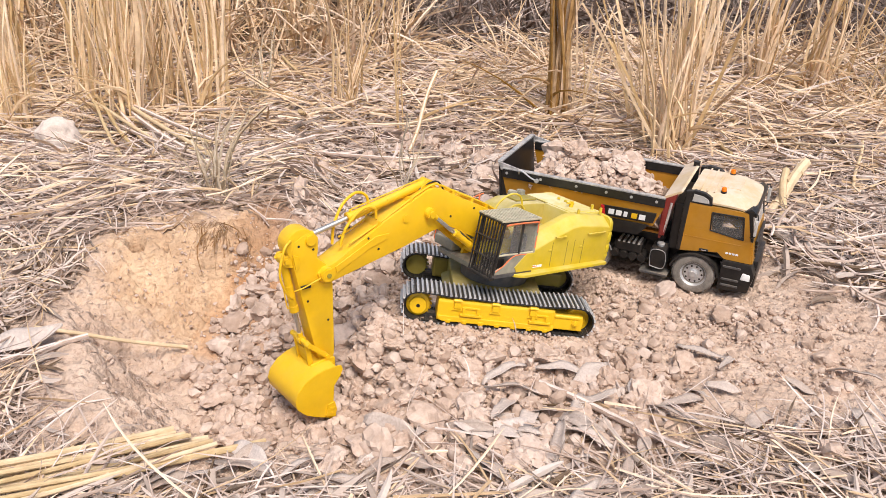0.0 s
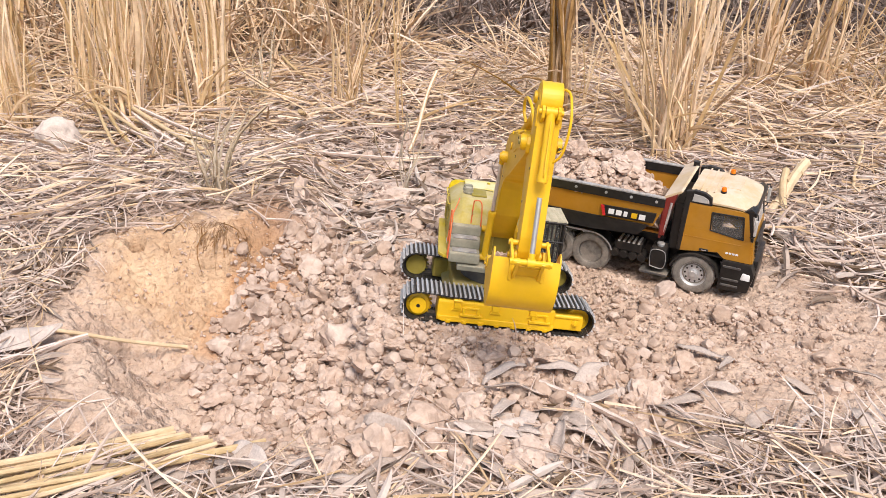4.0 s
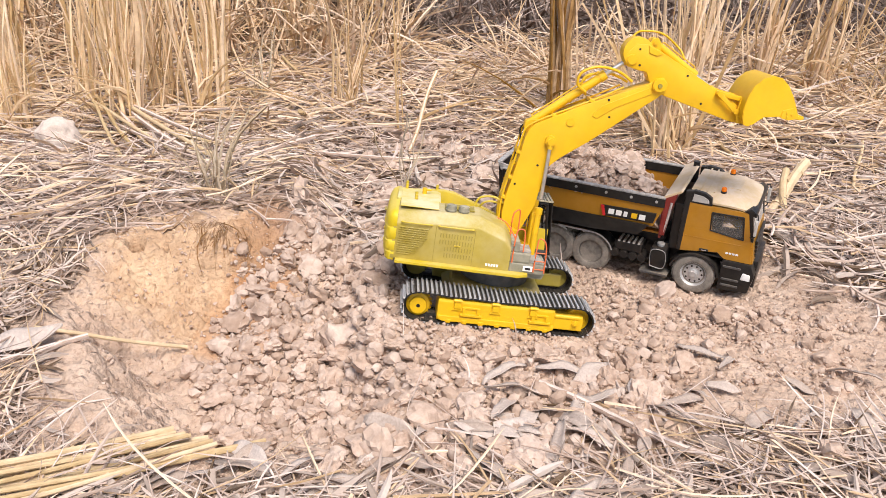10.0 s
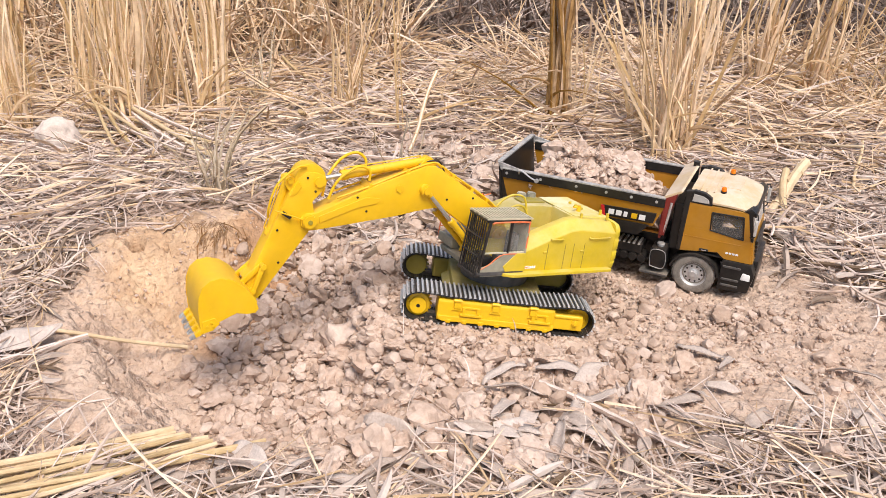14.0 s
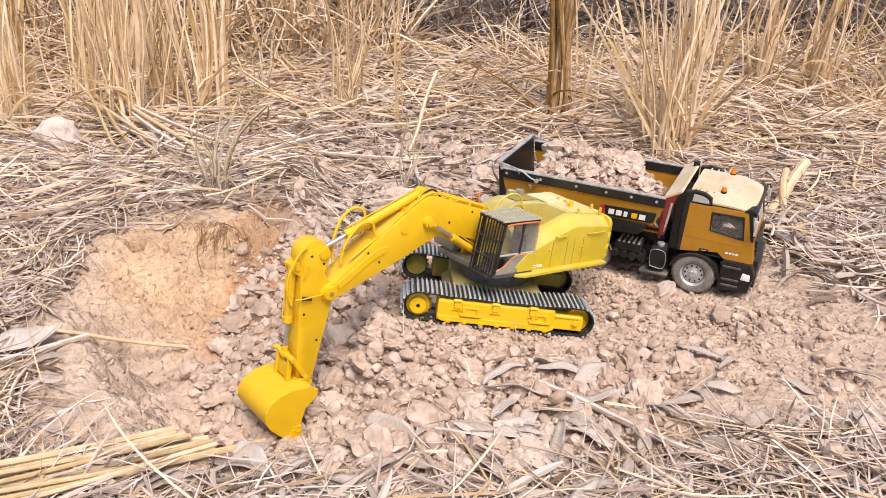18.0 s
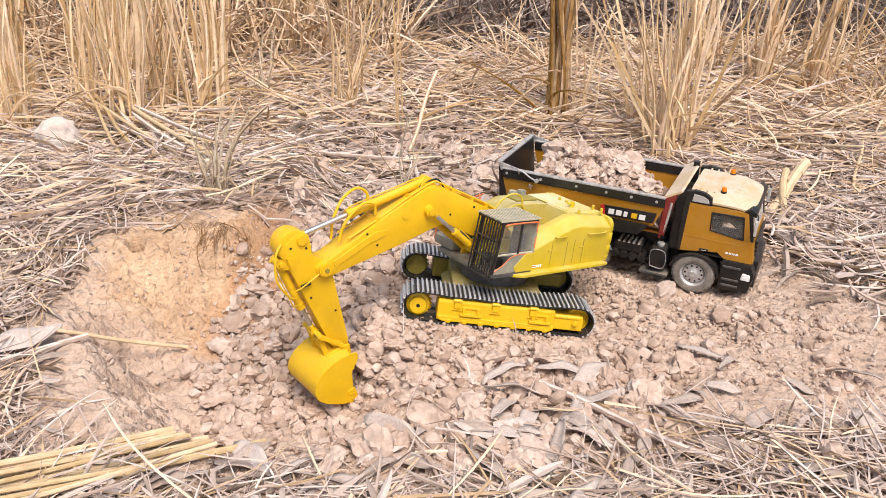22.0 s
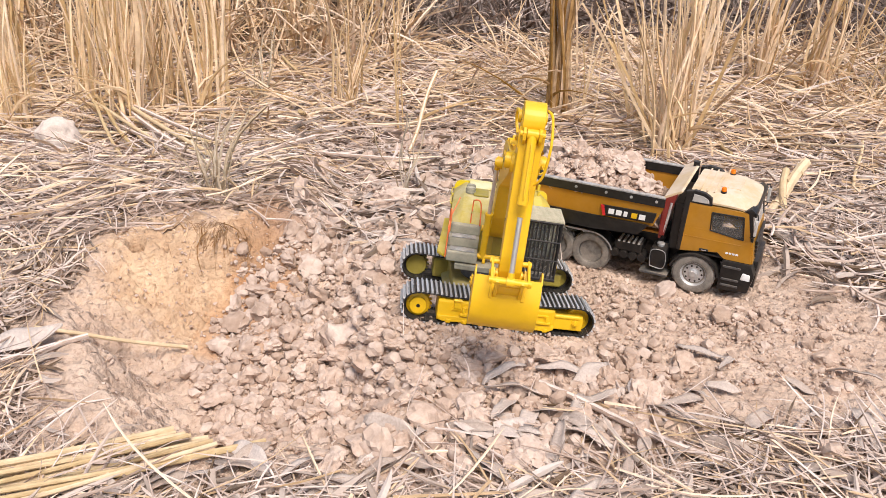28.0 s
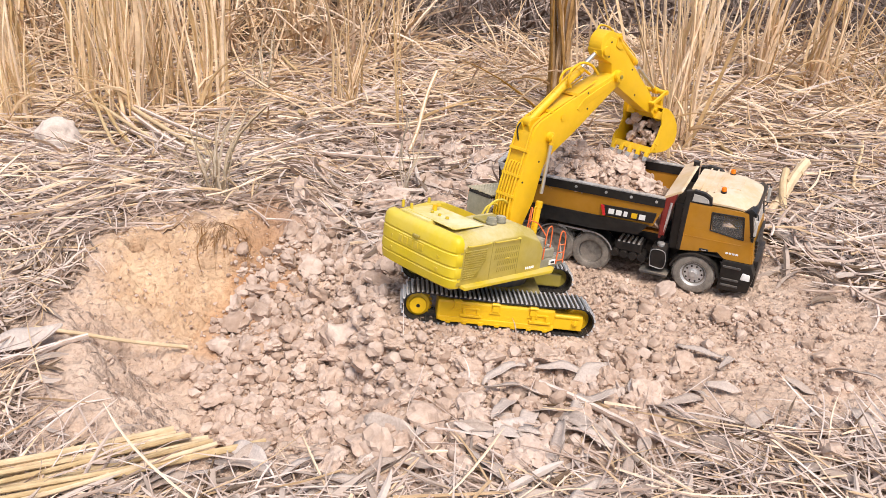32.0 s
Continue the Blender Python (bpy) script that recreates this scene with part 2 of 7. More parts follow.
def tube(points, r, seg=8, bm=None):
    """A round tube along a smooth line through the points."""
    out = bm or bmesh.new()
    P = [Vector(p) for p in points]
    line = []
    for i in range(len(P) - 1):
        a, b, c, e = P[max(i - 1, 0)], P[i], P[i + 1], P[min(i + 2, len(P) - 1)]
        for k in range(6):
            t = k / 6
            line.append(0.5 * ((2 * b) + (c - a) * t + (2 * a - 5 * b + 4 * c - e) * t * t + (3 * b - a - 3 * c + e) * t ** 3))
    line.append(P[-1])
    rings = []
    for i, p in enumerate(line):
        d = (line[min(i + 1, len(line) - 1)] - line[max(i - 1, 0)]).normalized()
        q = d.to_track_quat("Z", "Y").to_matrix()
        rings.append([out.verts.new(p + q @ Vector((r * math.cos(2 * math.pi * k / seg), r * math.sin(2 * math.pi * k / seg), 0))) for k in range(seg)])
    for a, b in zip(rings, rings[1:]):
        for k in range(seg):
            out.faces.new((a[k], a[(k + 1) % seg], b[(k + 1) % seg], b[k]))
    out.faces.new(rings[0][::-1])
    out.faces.new(rings[-1])
    return out


def lathe(profile, seg=32, bm=None, axis="y"):
    """A profile of (radius, height) turned round the y axis."""
    out = bm or bmesh.new()
    rings = []
    for r, h in profile:
        rings.append([out.verts.new((r * math.cos(2 * math.pi * k / seg), h, r * math.sin(2 * math.pi * k / seg))) for k in range(seg)])
    for a, b in zip(rings, rings[1:]):
        for k in range(seg):
            out.faces.new((a[k], b[k], b[(k + 1) % seg], a[(k + 1) % seg]))
    out.faces.new(rings[0])
    out.faces.new(rings[-1][::-1])
    bmesh.ops.recalc_face_normals(out, faces=out.faces)
    return out
# ---- the excavator: a model with an undercarriage of 0.36 m ----
EXC = Matrix.Translation((0.0921, 1.5006, -0.0052)) @ Euler((0, 0, radians(2.569))).to_matrix().to_4x4() @ Matrix.Rotation(radians(-5.696), 4, "X") @ Matrix.Rotation(radians(7.861), 4, "Y")
excavator = empty("excavator", EXC, label="yellow dusty model crawler excavator on a heap of clods", category="excavator")
GAUGE, SHOE_W, TRK_X, TRK_Z, TRK_R = 0.1078, 0.0325, 0.1505, 0.0300, 0.0262


def build_undercarriage():
    # slew ring and cross frame
    b = box(-0.085, 0.085, -0.078, 0.078, 0.026, 0.056, 0.004)
    prism([(-0.10, 0.030), (-0.06, 0.054), (0.06, 0.054), (0.10, 0.030)], -0.05, 0.05, 0.002, b)
    part("cross_frame", b, OLIVE, excavator, "olive yellow cross frame")
    part("slew_ring", rod((0, 0, 0.055), (0, 0, 0.083), 0.066, 40, bev=0.002), GREYDARK, excavator, "dark toothed slew ring", True)
    # one shoe, shared by all
    b = box(-0.0040, 0.0040, -SHOE_W, SHOE_W, -0.0012, 0.0014, 0.0)
    box(-0.0040, -0.0014, -SHOE_W, SHOE_W, 0.0014, 0.0052, 0.0, b)
    box(-0.0006, 0.0004, -SHOE_W * 0.97, SHOE_W * 0.97, 0.0014, 0.0024, 0.0, b)
    for f in b.faces:
        f.material_index = 1 if f.calc_center_median().z > 0.0015 else 0
    shoe_mesh = bpy.data.meshes.new("track_shoe")
    shoe_mesh.materials.append(TRACKDARK)
    shoe_mesh.materials.append(TRACK)
    b.to_mesh(shoe_mesh)
    b.free()
    b = box(-0.0043, 0.0043, -0.010, 0.010, -0.0065, -0.0012, 0.0)
    link_mesh = bpy.data.meshes.new("chain_link")
    b.to_mesh(link_mesh)
    b.free()
    straight, arc = 2 * TRK_X, math.pi * TRK_R
    total = 2 * straight + 2 * arc
    n = 88
    for side in (-1, 1):
        yc = side * GAUGE
        # side frame
        b = box(-0.114, 0.104, *sorted((yc - side * 0.021, yc + side * 0.0325)), 0.0070, 0.0492, 0.005)
        prism([(-0.112, 0.0120), (-0.104, 0.0075), (0.096, 0.0075), (0.104, 0.0120), (0.104, 0.018), (-0.112, 0.018)], *sorted((yc + side * 0.020, yc + side * 0.0345)), 0.0012, b)
        prism([(-0.106, 0.0470), (-0.098, 0.0515), (0.090, 0.0515), (0.098, 0.0470)], yc - 0.010, yc + 0.012, 0.001, b)
        # far side takes olive for yellow: its shade is put into the colour
        frame_ob = part("track_frame", b, YELLOW if side < 0 else OLIVE, excavator, "" if side < 0 else "far track frame, its shade put into olive colour")
        out = yc + side * 0.0325
        for x in (-0.078, -0.008, 0.062):
            b = box(x - 0.0065, x + 0.0065, out - side * 0.004, out + side * 0.0045, 0.035, 0.0525, 0.0015)
            rod((x - 0.0075, out + side * 0.0035, 0.0500), (x + 0.0075, out + side * 0.0035, 0.0500), 0.0030, 10, b)
            prism([(x - 0.0065, 0.036), (x - 0.010, 0.031), (x + 0.010, 0.031), (x + 0.0065, 0.036)], *sorted((out - side * 0.001, out + side * 0.003)), 0.0006, b)
            part("guard_bracket", b, YELLOW, frame_ob)
        for x in (-0.052, 0.076):
            b = box(x - 0.020, x + 0.020, out - side * 0.002, out + side * 0.005, 0.021, 0.0255, 0.001)
            for dx in (-0.013, 0.013):
                box(x + dx - 0.003, x + dx + 0.003, out - side * 0.001, out + side * 0.004, 0.0255, 0.038, 0.001, b)
            box(x - 0.014, x + 0.014, out - side * 0.001, out + side * 0.002, 0.0345, 0.0385, 0.001, b)
            part("step", b, YELLOW, frame_ob)
        b = box(0.102, 0.158, *sorted((yc - side * 0.018, yc + side * 0.030)), 0.012, 0.040, 0.003)
        rod((0.104, yc + side * 0.0280, 0.0375), (0.150, yc + side * 0.0280, 0.0375), 0.0042, 12, b)
        rod((0.143, out - side * 0.004, 0.028), (0.143, out + side * 0.002, 0.028), 0.006, 16, b)
        rod((0.143, out - side * 0.003, 0.028), (0.143, out + side * 0.0035, 0.028), 0.0032, 12, b)
        part("idler_yoke", b, YELLOW if side < 0 else OLIVE, frame_ob)
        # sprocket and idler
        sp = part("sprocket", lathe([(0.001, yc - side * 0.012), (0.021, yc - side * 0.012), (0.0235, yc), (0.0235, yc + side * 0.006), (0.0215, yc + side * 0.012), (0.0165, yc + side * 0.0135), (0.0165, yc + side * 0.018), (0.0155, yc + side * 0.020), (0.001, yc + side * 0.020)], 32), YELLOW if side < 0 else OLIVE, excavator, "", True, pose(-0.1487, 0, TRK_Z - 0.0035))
        part("hub_hole", lathe([(0.001, yc + side * 0.0195), (0.0034, yc + side * 0.0195), (0.0034, yc + side * 0.0207), (0.001, yc + side * 0.0207)], 16), BLACK, sp)
        for k in range(18):
            a = 2 * math.pi * k / 18
            c = Matrix.Rotation(a, 4, "Y")
            bt = box(0.0228, 0.0265, yc - 0.004, yc + 0.004, -0.0018, 0.0018, 0.0006)
            part("sprocket_tooth", bt, YELLOW if side < 0 else OLIVE, sp, m=c)
        part("idler_wheel", lathe([(0.001, yc - side * 0.010), (0.022, yc - side * 0.010), (0.0235, yc - side * 0.006), (0.0235, yc + side * 0.006), (0.022, yc + side * 0.011), (0.018, yc + side * 0.0115), (0.016, yc + side * 0.009), (0.001, yc + side * 0.009)], 32), YELLOW if side < 0 else OLIVE, excavator, "", True, pose(TRK_X, 0, TRK_Z - 0.002))
        for k in range(8):
            x = -0.100 + k * 0.0265
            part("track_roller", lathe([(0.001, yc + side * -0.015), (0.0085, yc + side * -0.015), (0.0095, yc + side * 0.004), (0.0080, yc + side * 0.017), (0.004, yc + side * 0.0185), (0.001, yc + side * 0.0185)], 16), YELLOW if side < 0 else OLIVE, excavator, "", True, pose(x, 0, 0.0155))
        for k in range(7):
            x = -0.092 + k * 0.030
            b = box(x - 0.0045, x + 0.0045, out - side * 0.002, out + side * 0.0035, 0.0055, 0.0125, 0.0008)
            part("roller_bolt", rod((x, out + side * 0.002, 0.009), (x, out + side * 0.0050, 0.009), 0.0022, 8, b), YELLOW if side < 0 else OLIVE, frame_ob)
        # the running track: every shoe and its link
        for k in range(n):
            s = total * k / n
            if s < straight:
                u = s / straight
                x, z, a = -TRK_X + s, TRK_Z + TRK_R + 0.0008 - 0.0035 * math.sin(math.pi * u) + 0.0006 * math.sin(7 * math.pi * u), 0.0
            elif s < straight + arc:
                q = (s - straight) / TRK_R
                x, z, a = TRK_X + TRK_R * math.sin(q), TRK_Z + TRK_R * math.cos(q), q
            elif s < 2 * straight + arc:
                x, z, a = TRK_X - (s - straight - arc), TRK_Z - TRK_R, math.pi
            else:
                q = (s - 2 * straight - arc) / TRK_R
                x, z, a = -TRK_X - TRK_R * math.sin(q), TRK_Z - TRK_R * math.cos(q), math.pi + q
            m = Matrix.Translation((x, yc, z)) @ Matrix.Rotation(a, 4, "Y")
            sh = piece("track_shoe", shoe_mesh, TRACK, excavator, m=m)
            piece("chain_link", link_mesh, CHAIN, sh)


build_undercarriage()

# everything that slews stands under the upper frame
b = prism([(-0.20, 0.086), (-0.205, 0.101), (0.050, 0.101), (0.085, 0.097), (0.082, 0.086)], -0.080, 0.080, 0.002)
upper = part("upper_frame", b, DECK, excavator, "dusty grey deck plate with the cab and the engine hood")


def build_upper():
    U = upper
    for s in (-1, 1):
        b = prism([(-0.197, s * 0.070), (-0.197, s * 0.1130), (0.032, s * 0.1165), (0.050, s * 0.106), (0.052, s * 0.070)], 0.0965, 0.1025, 0.0012, axis="z")
        part("side_skirt", b, YELLOW_DUSTY, U, "pale dusty ledge plate")
    # right housing: side wall with a chamfered roof
    def housing(x0, x1, ya, yb, prof_top, name, material, label=""):
        bm = bmesh.new()
        sec = []
        for x, z in prof_top:
            zc = z
            o = [(x, ya, 0.101), (x, ya, zc - 0.017), (x, ya + (0.022 if yb > ya else -0.022), zc), (x, yb, zc), (x, yb, 0.101)]
            sec.append([bm.verts.new(p) for p in o])
        for p, q in zip(sec, sec[1:]):
            for i in range(5):
                bm.faces.new((p[i], p[(i + 1) % 5], q[(i + 1) % 5], q[i]))
        bm.faces.new(sec[0])
        bm.faces.new(sec[-1][::-1])
        bmesh.ops.recalc_face_normals(bm, faces=bm.faces)
        bmesh.ops.bevel(bm, geom=bm.edges[:], offset=0.0022, segments=2, affect="EDGES", profile=0.6, clamp_overlap=True)
        return part(name, bm, material, U, label, True)
    right = housing(0, 0, -0.1005, -0.012, [(-0.207, 0.186), (-0.10, 0.194), (-0.050, 0.194), (0.000, 0.176), (0.014, 0.158)], "right_engine_housing", YELLOW_WORN, "dusty yellow engine housing with louvres")
    left = housing(0, 0, 0.1005, 0.062, [(-0.207, 0.188), (-0.118, 0.197), (-0.096, 0.195), (-0.045, 0.177), (0.006, 0.157)], "left_engine_housing", YELLOW_DUSTY, "dusty yellow side housing with cupboard doors")
    b = box(-0.206, -0.122, -0.014, 0.064, 0.101, 0.194, 0.003)
    rear = part("rear_hood", b, YELLOW_ROOF, U, "", True)
    b = box(-0.124, 0.012, -0.013, 0.064, 0.101, 0.150, 0.002)
    part("pocket_floor", b, OLIVE, U, "olive floor of the open engine pocket")
    # roof plates, caps, handles and bolts
    b = box(-0.198, -0.126, -0.070, 0.060, 0.1935, 0.1955, 0.0008)
    part("hood_lid", b, YELLOW_ROOF, U, "flat lid under cream-coloured dust")
    b = box(-0.115, -0.060, -0.060, -0.030, 0.1945, 0.198, 0.001)
    part("cap_plate", b, OLIVE, U)
    for x in (-0.0804, -0.104):
        b = rod((x, -0.0665, 0.193), (x, -0.0665, 0.2065), 0.0095, 20, bev=0.0015)
        rod((x, -0.0665, 0.196), (x, -0.0665, 0.1985), 0.0105, 20, b)
        part("filter_cap", b, DECK, U, "dark olive-grey round filter cap", True)
    b = rod((-0.155, 0.030, 0.194), (-0.155, 0.030, 0.207), 0.0045, 12)
    rod((-0.155, 0.030, 0.203), (-0.142, 0.030, 0.2045), 0.0022, 8, b)
    part("exhaust_stub", b, YELLOW, U, "bright yellow exhaust stub", True)
    for x, y in ((-0.19, 0.078), (-0.19, 0.055), (-0.13, 0.074)):
        part("roof_knob", rod((x, y, 0.192), (x, y, 0.2055), 0.003, 10, bev=0.0008), YELLOW_DUSTY, U, "", True)
    for y in (-0.02, 0.0, 0.02):
        part("lid_knob", rod((-0.17, y, 0.1965), (-0.17, y, 0.2), 0.0032, 10), YELLOW_DUSTY, U)
    # side handles
    for s, xs in ((-1, ((-0.190, -0.138), (-0.122, -0.062))), (1, ((-0.075, -0.050), (-0.185, -0.140)))):
        for xa, xb in xs:
            y = s * 0.1045
            z = 0.1735 if s < 0 else 0.164
            b = tube([(xa, s * 0.1, z), (xa + 0.002, y, z), (xb - 0.002, y, z), (xb, s * 0.1, z)], 0.0013, 8)
            part("hand_grip", b, YELLOW_DUSTY, U, "", True)
    # louvres: slanted mesh field and slot rows on the right wall
    for i in range(13):
        z = 0.112 + i * 0.0042
        xa, xb = -0.196, -0.142 - (0.054 - 0.054 * min(1, (i + 1) / 9)) * 0.6
        part("louvre_slat", box(xa, xb, -0.1026, -0.1008, z, z + 0.0017, 0.0004), YELLOW_WORN, U)
    for i in range(22):
        x = -0.195 + i * 0.0024
        part("louvre_bar", box(x, x + 0.0007, -0.1031, -0.1012, 0.114 + max(0, (i - 14)) * 0.004, 0.163, 0.0), YELLOW_WORN, U)
    for r in range(4):
        z = 0.1145 + r * 0.0125
        for k in range(12 if r > 1 else 10):
            x = -0.062 - k * 0.0052
            part("louvre_slot", box(x, x + 0.0016, -0.1014, -0.1004, z, z + 0.0085, 0.0003), OLIVE, U, "dark narrow slot")
    # door seams on both walls, drawn as thin raised battens
    for s in (-1, 1):
        for x in ((-0.128, -0.056) if s < 0 else (-0.130, -0.105, -0.085, -0.045)):
            part("door_seam", box(x - 0.0005, x + 0.0005, s * 0.1003, s * 0.1011, 0.104, 0.172 if s < 0 else 0.154, 0.0), OLIVE, U, "thin seam")
        for x in ((-0.088, -0.084) if s < 0 else (-0.125, -0.040)):
            part("latch", box(x - 0.004, x + 0.004, s * 0.1004, s * 0.1022, 0.137, 0.1395, 0.0004), YELLOW_DUSTY, U)
    part("red_reflector", box(-0.010, 0.000, 0.1004, 0.1014, 0.110, 0.1115, 0), ORANGE, U)
    # maker's plate as plain bars
    for s, xs in ((-1, -0.030), (1, -0.004)):
        for k in range(5):
            x = xs + s * -1 * k * 0.0048 if s > 0 else xs + k * 0.0050
            part("name_bar", box(x, x + 0.0038, s * 0.1003, s * 0.1011, 0.1075, 0.1125, 0.0003), WHITE, U, "pale printed bar")
    # counterweight, rounded in plan, in three bands with grooves between
    def plan(gx, gy):
        pts = []
        for k in range(25):
            a = -math.pi / 2 + math.pi * k / 24
            ca, sa = math.cos(a), math.sin(a)
            pts.append((-0.200 - 0.8 * gx * (abs(ca) ** 0.55), gy * math.copysign(abs(sa) ** 0.42, sa)))
        return pts
    bm = bmesh.new()
    rings = []
    for z, gx, gy in ((0.090, 0.010, 0.080), (0.097, 0.024, 0.0985), (0.112, 0.0275, 0.1012), (0.1135, 0.0255, 0.1004), (0.116, 0.0255, 0.1004), (0.1175, 0.0285, 0.1014), (0.133, 0.0290, 0.1014), (0.1345, 0.0268, 0.1004), (0.137, 0.0268, 0.1004), (0.1385, 0.0290, 0.1014), (0.158, 0.0290, 0.1014), (0.1595, 0.0268, 0.1004), (0.162, 0.0268, 0.1004), (0.1635, 0.0285, 0.1012), (0.178, 0.0265, 0.1006), (0.1855, 0.0225, 0.097), (0.1895, 0.015, 0.090)):
        rings.append([bm.verts.new((x, y, z)) for x, y in plan(gx, gy)])
    for p, q in zip(rings, rings[1:]):
        for i in range(24):
            bm.faces.new((p[i], p[i + 1], q[i + 1], q[i]))
        bm.faces.new((p[24], p[0], q[0], q[24]))
    bm.faces.new(rings[0][::-1])
    bm.faces.new(rings[-1])
    bmesh.ops.recalc_face_normals(bm, faces=bm.faces)
    cw = part("counterweight", bm, YELLOW_REAR, U, "rounded yellow counterweight with grooves", True)
    part("rear_handle", box(-0.2275, -0.2215, -0.012, 0.004, 0.164, 0.168, 0.001), OLIVE, U)
    for y in (-0.062, 0.062):
        part("rear_bolt_eye", rod((-0.216, y, 0.146), (-0.2235, y, 0.146), 0.0042, 12, bev=0.001), YELLOW_DUSTY, U, "", True)
        part("rear_bolt_eye", rod((-0.216, y, 0.124), (-0.2235, y, 0.124), 0.0042, 12, bev=0.001), YELLOW_DUSTY, U, "", True)
    for k in range(5):
        part("name_bar", box(-0.2245, -0.2215, 0.012 - k * 0.014 + 0.02, 0.012 - k * 0.014 + 0.03, 0.143, 0.155, 0.0005), YELLOW_DUSTY, U, "raised plain bar")
    # right front: stepped tool boxes with an orange ladder rail
    part("tool_box", box(0.014, 0.082, -0.098, -0.040, 0.1005, 0.120, 0.003), DECK, U, "dusty grey step box")
    part("tool_box", box(0.014, 0.052, -0.098, -0.040, 0.120, 0.139, 0.003), DECK, U, "dusty grey step box")
    part("tool_box", box(0.012, 0.030, -0.096, -0.040, 0.139, 0.158, 0.003), DECK, U, "dusty grey step box")
    for x0, z0 in ((0.0535, 0.1205), (0.0305, 0.1395)):
        part("step_tread", box(x0, x0 + 0.022, -0.092, -0.046, z0, z0 + 0.0015, 0.0005), RIB, U, "scuffed tread plate")
    part("lamp_plate", box(0.040, 0.058, -0.100, -0.0978, 0.106, 0.116, 0.0008), WHITE, U, "pale square lamp plate")
    part("lamp_slot", box(0.044, 0.054, -0.1008, -0.0996, 0.109, 0.113, 0.0004), BLACK, U)
    def rail(pts, r=0.0013):
        part("hand_rail", tube(pts, r, 8), ORANGE, U, "orange-red bent rail", True)
    rail([(0.060, -0.100, 0.106), (0.060, -0.100, 0.150), (0.062, -0.100, 0.170), (0.072, -0.100, 0.168), (0.078, -0.100, 0.150), (0.080, -0.100, 0.106)])
    for z in (0.112, 0.128, 0.144):
        rail([(0.060, -0.100, z), (0.070, -0.100, z), (0.0795, -0.100, z)], 0.0011)
    rail([(0.018, -0.100, 0.120), (0.018, -0.100, 0.168), (0.022, -0.100, 0.184), (0.034, -0.098, 0.180), (0.036, -0.098, 0.142)])
    rail([(0.012, -0.060, 0.158), (0.012, -0.060, 0.196), (0.016, -0.058, 0.206), (0.026, -0.046, 0.204), (0.028, -0.042, 0.160)])
    rail([(0.018, -0.100, 0.166), (0.0, -0.090, 0.190), (-0.02, -0.086, 0.198)], 0.0011)
    # cab
    y0, y1, xa, xb = 0.044, 0.105, 0.006, 0.104
    part("cab_floor", box(xa, xb, y0, y1, 0.0985, 0.106, 0.001), GREYDARK, U)
    b = prism([(xa, 0.106), (xa, 0.142), (0.050, 0.142), (0.078, 0.120), (0.100, 0.114), (0.100, 0.106)], y1 - 0.003, y1, 0.0008)
    part("cab_door_panel", b, DECK, U, "grey-olive dusty lower cab door")
    part("cab_back", box(xa, xa + 0.003, y0, y1, 0.106, 0.200, 0.0008), DECK, U, "dusty olive-grey rear wall of the cab")
    part("door_corner", prism([(xa + 0.0005, 0.106), (xa + 0.0005, 0.1405), (0.026, 0.1405), (0.052, 0.116), (0.046, 0.106)], y1 - 0.001, y1 + 0.0014, 0.0004), YELLOW_DUSTY, U, "dusty yellow rear corner of the cab door")
    part("cab_inner_wall", box(xa, xb - 0.004, y0, y0 + 0.003, 0.106, 0.150, 0.0008), YELLOW_DUSTY, U)
    posts = [((xa + 0.002, y1 - 0.002, 0.106), (xa + 0.002, y1 - 0.002, 0.201)), ((0.046, y1 - 0.002, 0.142), (0.044, y1 - 0.002, 0.201)), ((0.101, y1 - 0.002, 0.106), (0.090, y1 - 0.002, 0.201)), ((0.101, y0 + 0.002, 0.106), (0.090, y0 + 0.002, 0.201)), ((xa + 0.002, y0 + 0.002, 0.106), (xa + 0.002, y0 + 0.002, 0.201))]
    for p, q in posts:
        part("cab_post", rod(p, q, 0.0028, 8), BLACK if p[0] > 0.04 else DECK, U, "", True)
    part("window_rail", box(xa, 0.096, y1 - 0.003, y1 - 0.0005, 0.1405, 0.1435, 0.0005), GUARD, U, "scratched pale window rail")
    part("door_trim", tube([(0.098, y1, 0.112), (0.082, y1, 0.121), (0.056, y1, 0.1385), (0.012, y1, 0.1385)], 0.001, 6), ORANGE, U, "thin orange trim")
    part("roof_trim", tube([(0.086, y1 + 0.0005, 0.197), (0.078, y1 + 0.001, 0.2005), (0.014, y1 + 0.001, 0.2005), (0.008, y1, 0.194), (0.008, y1, 0.150)], 0.0016, 6), ORANGE, U, "orange-red roof edging", True)
    for xa_, xb_ in ((0.010, 0.043), (0.048, 0.094)):
        g = part("window_pane", prism([(xa_, 0.1435), (xb_ + 0.002, 0.1435), (xb_ - (0.004 if xb_ > 0.09 else 0), 0.199), (xa_, 0.199)], y1 - 0.0022, y1 - 0.0014, 0), GLASS, U)
        g.visible_shadow = False
    g = part("window_pane", prism([(0.100, 0.112), (0.0905, 0.199), (0.0897, 0.199), (0.0992, 0.112)], y0 + 0.004, y1 - 0.004, 0), GLASS, U)
    g.visible_shadow = False
    b = box(0.022, 0.050, y0 + 0.014, y1 - 0.014, 0.106, 0.128, 0.004)
    box(0.016, 0.026, y0 + 0.014, y1 - 0.014, 0.120, 0.172, 0.004, b)
    part("operator_seat", b, SEAT, U, "dark grey seat", True)
    b = box(0.070, 0.090, y0 + 0.010, y1 - 0.010, 0.106, 0.132, 0.003)
    part("console", b, BLACK, U)
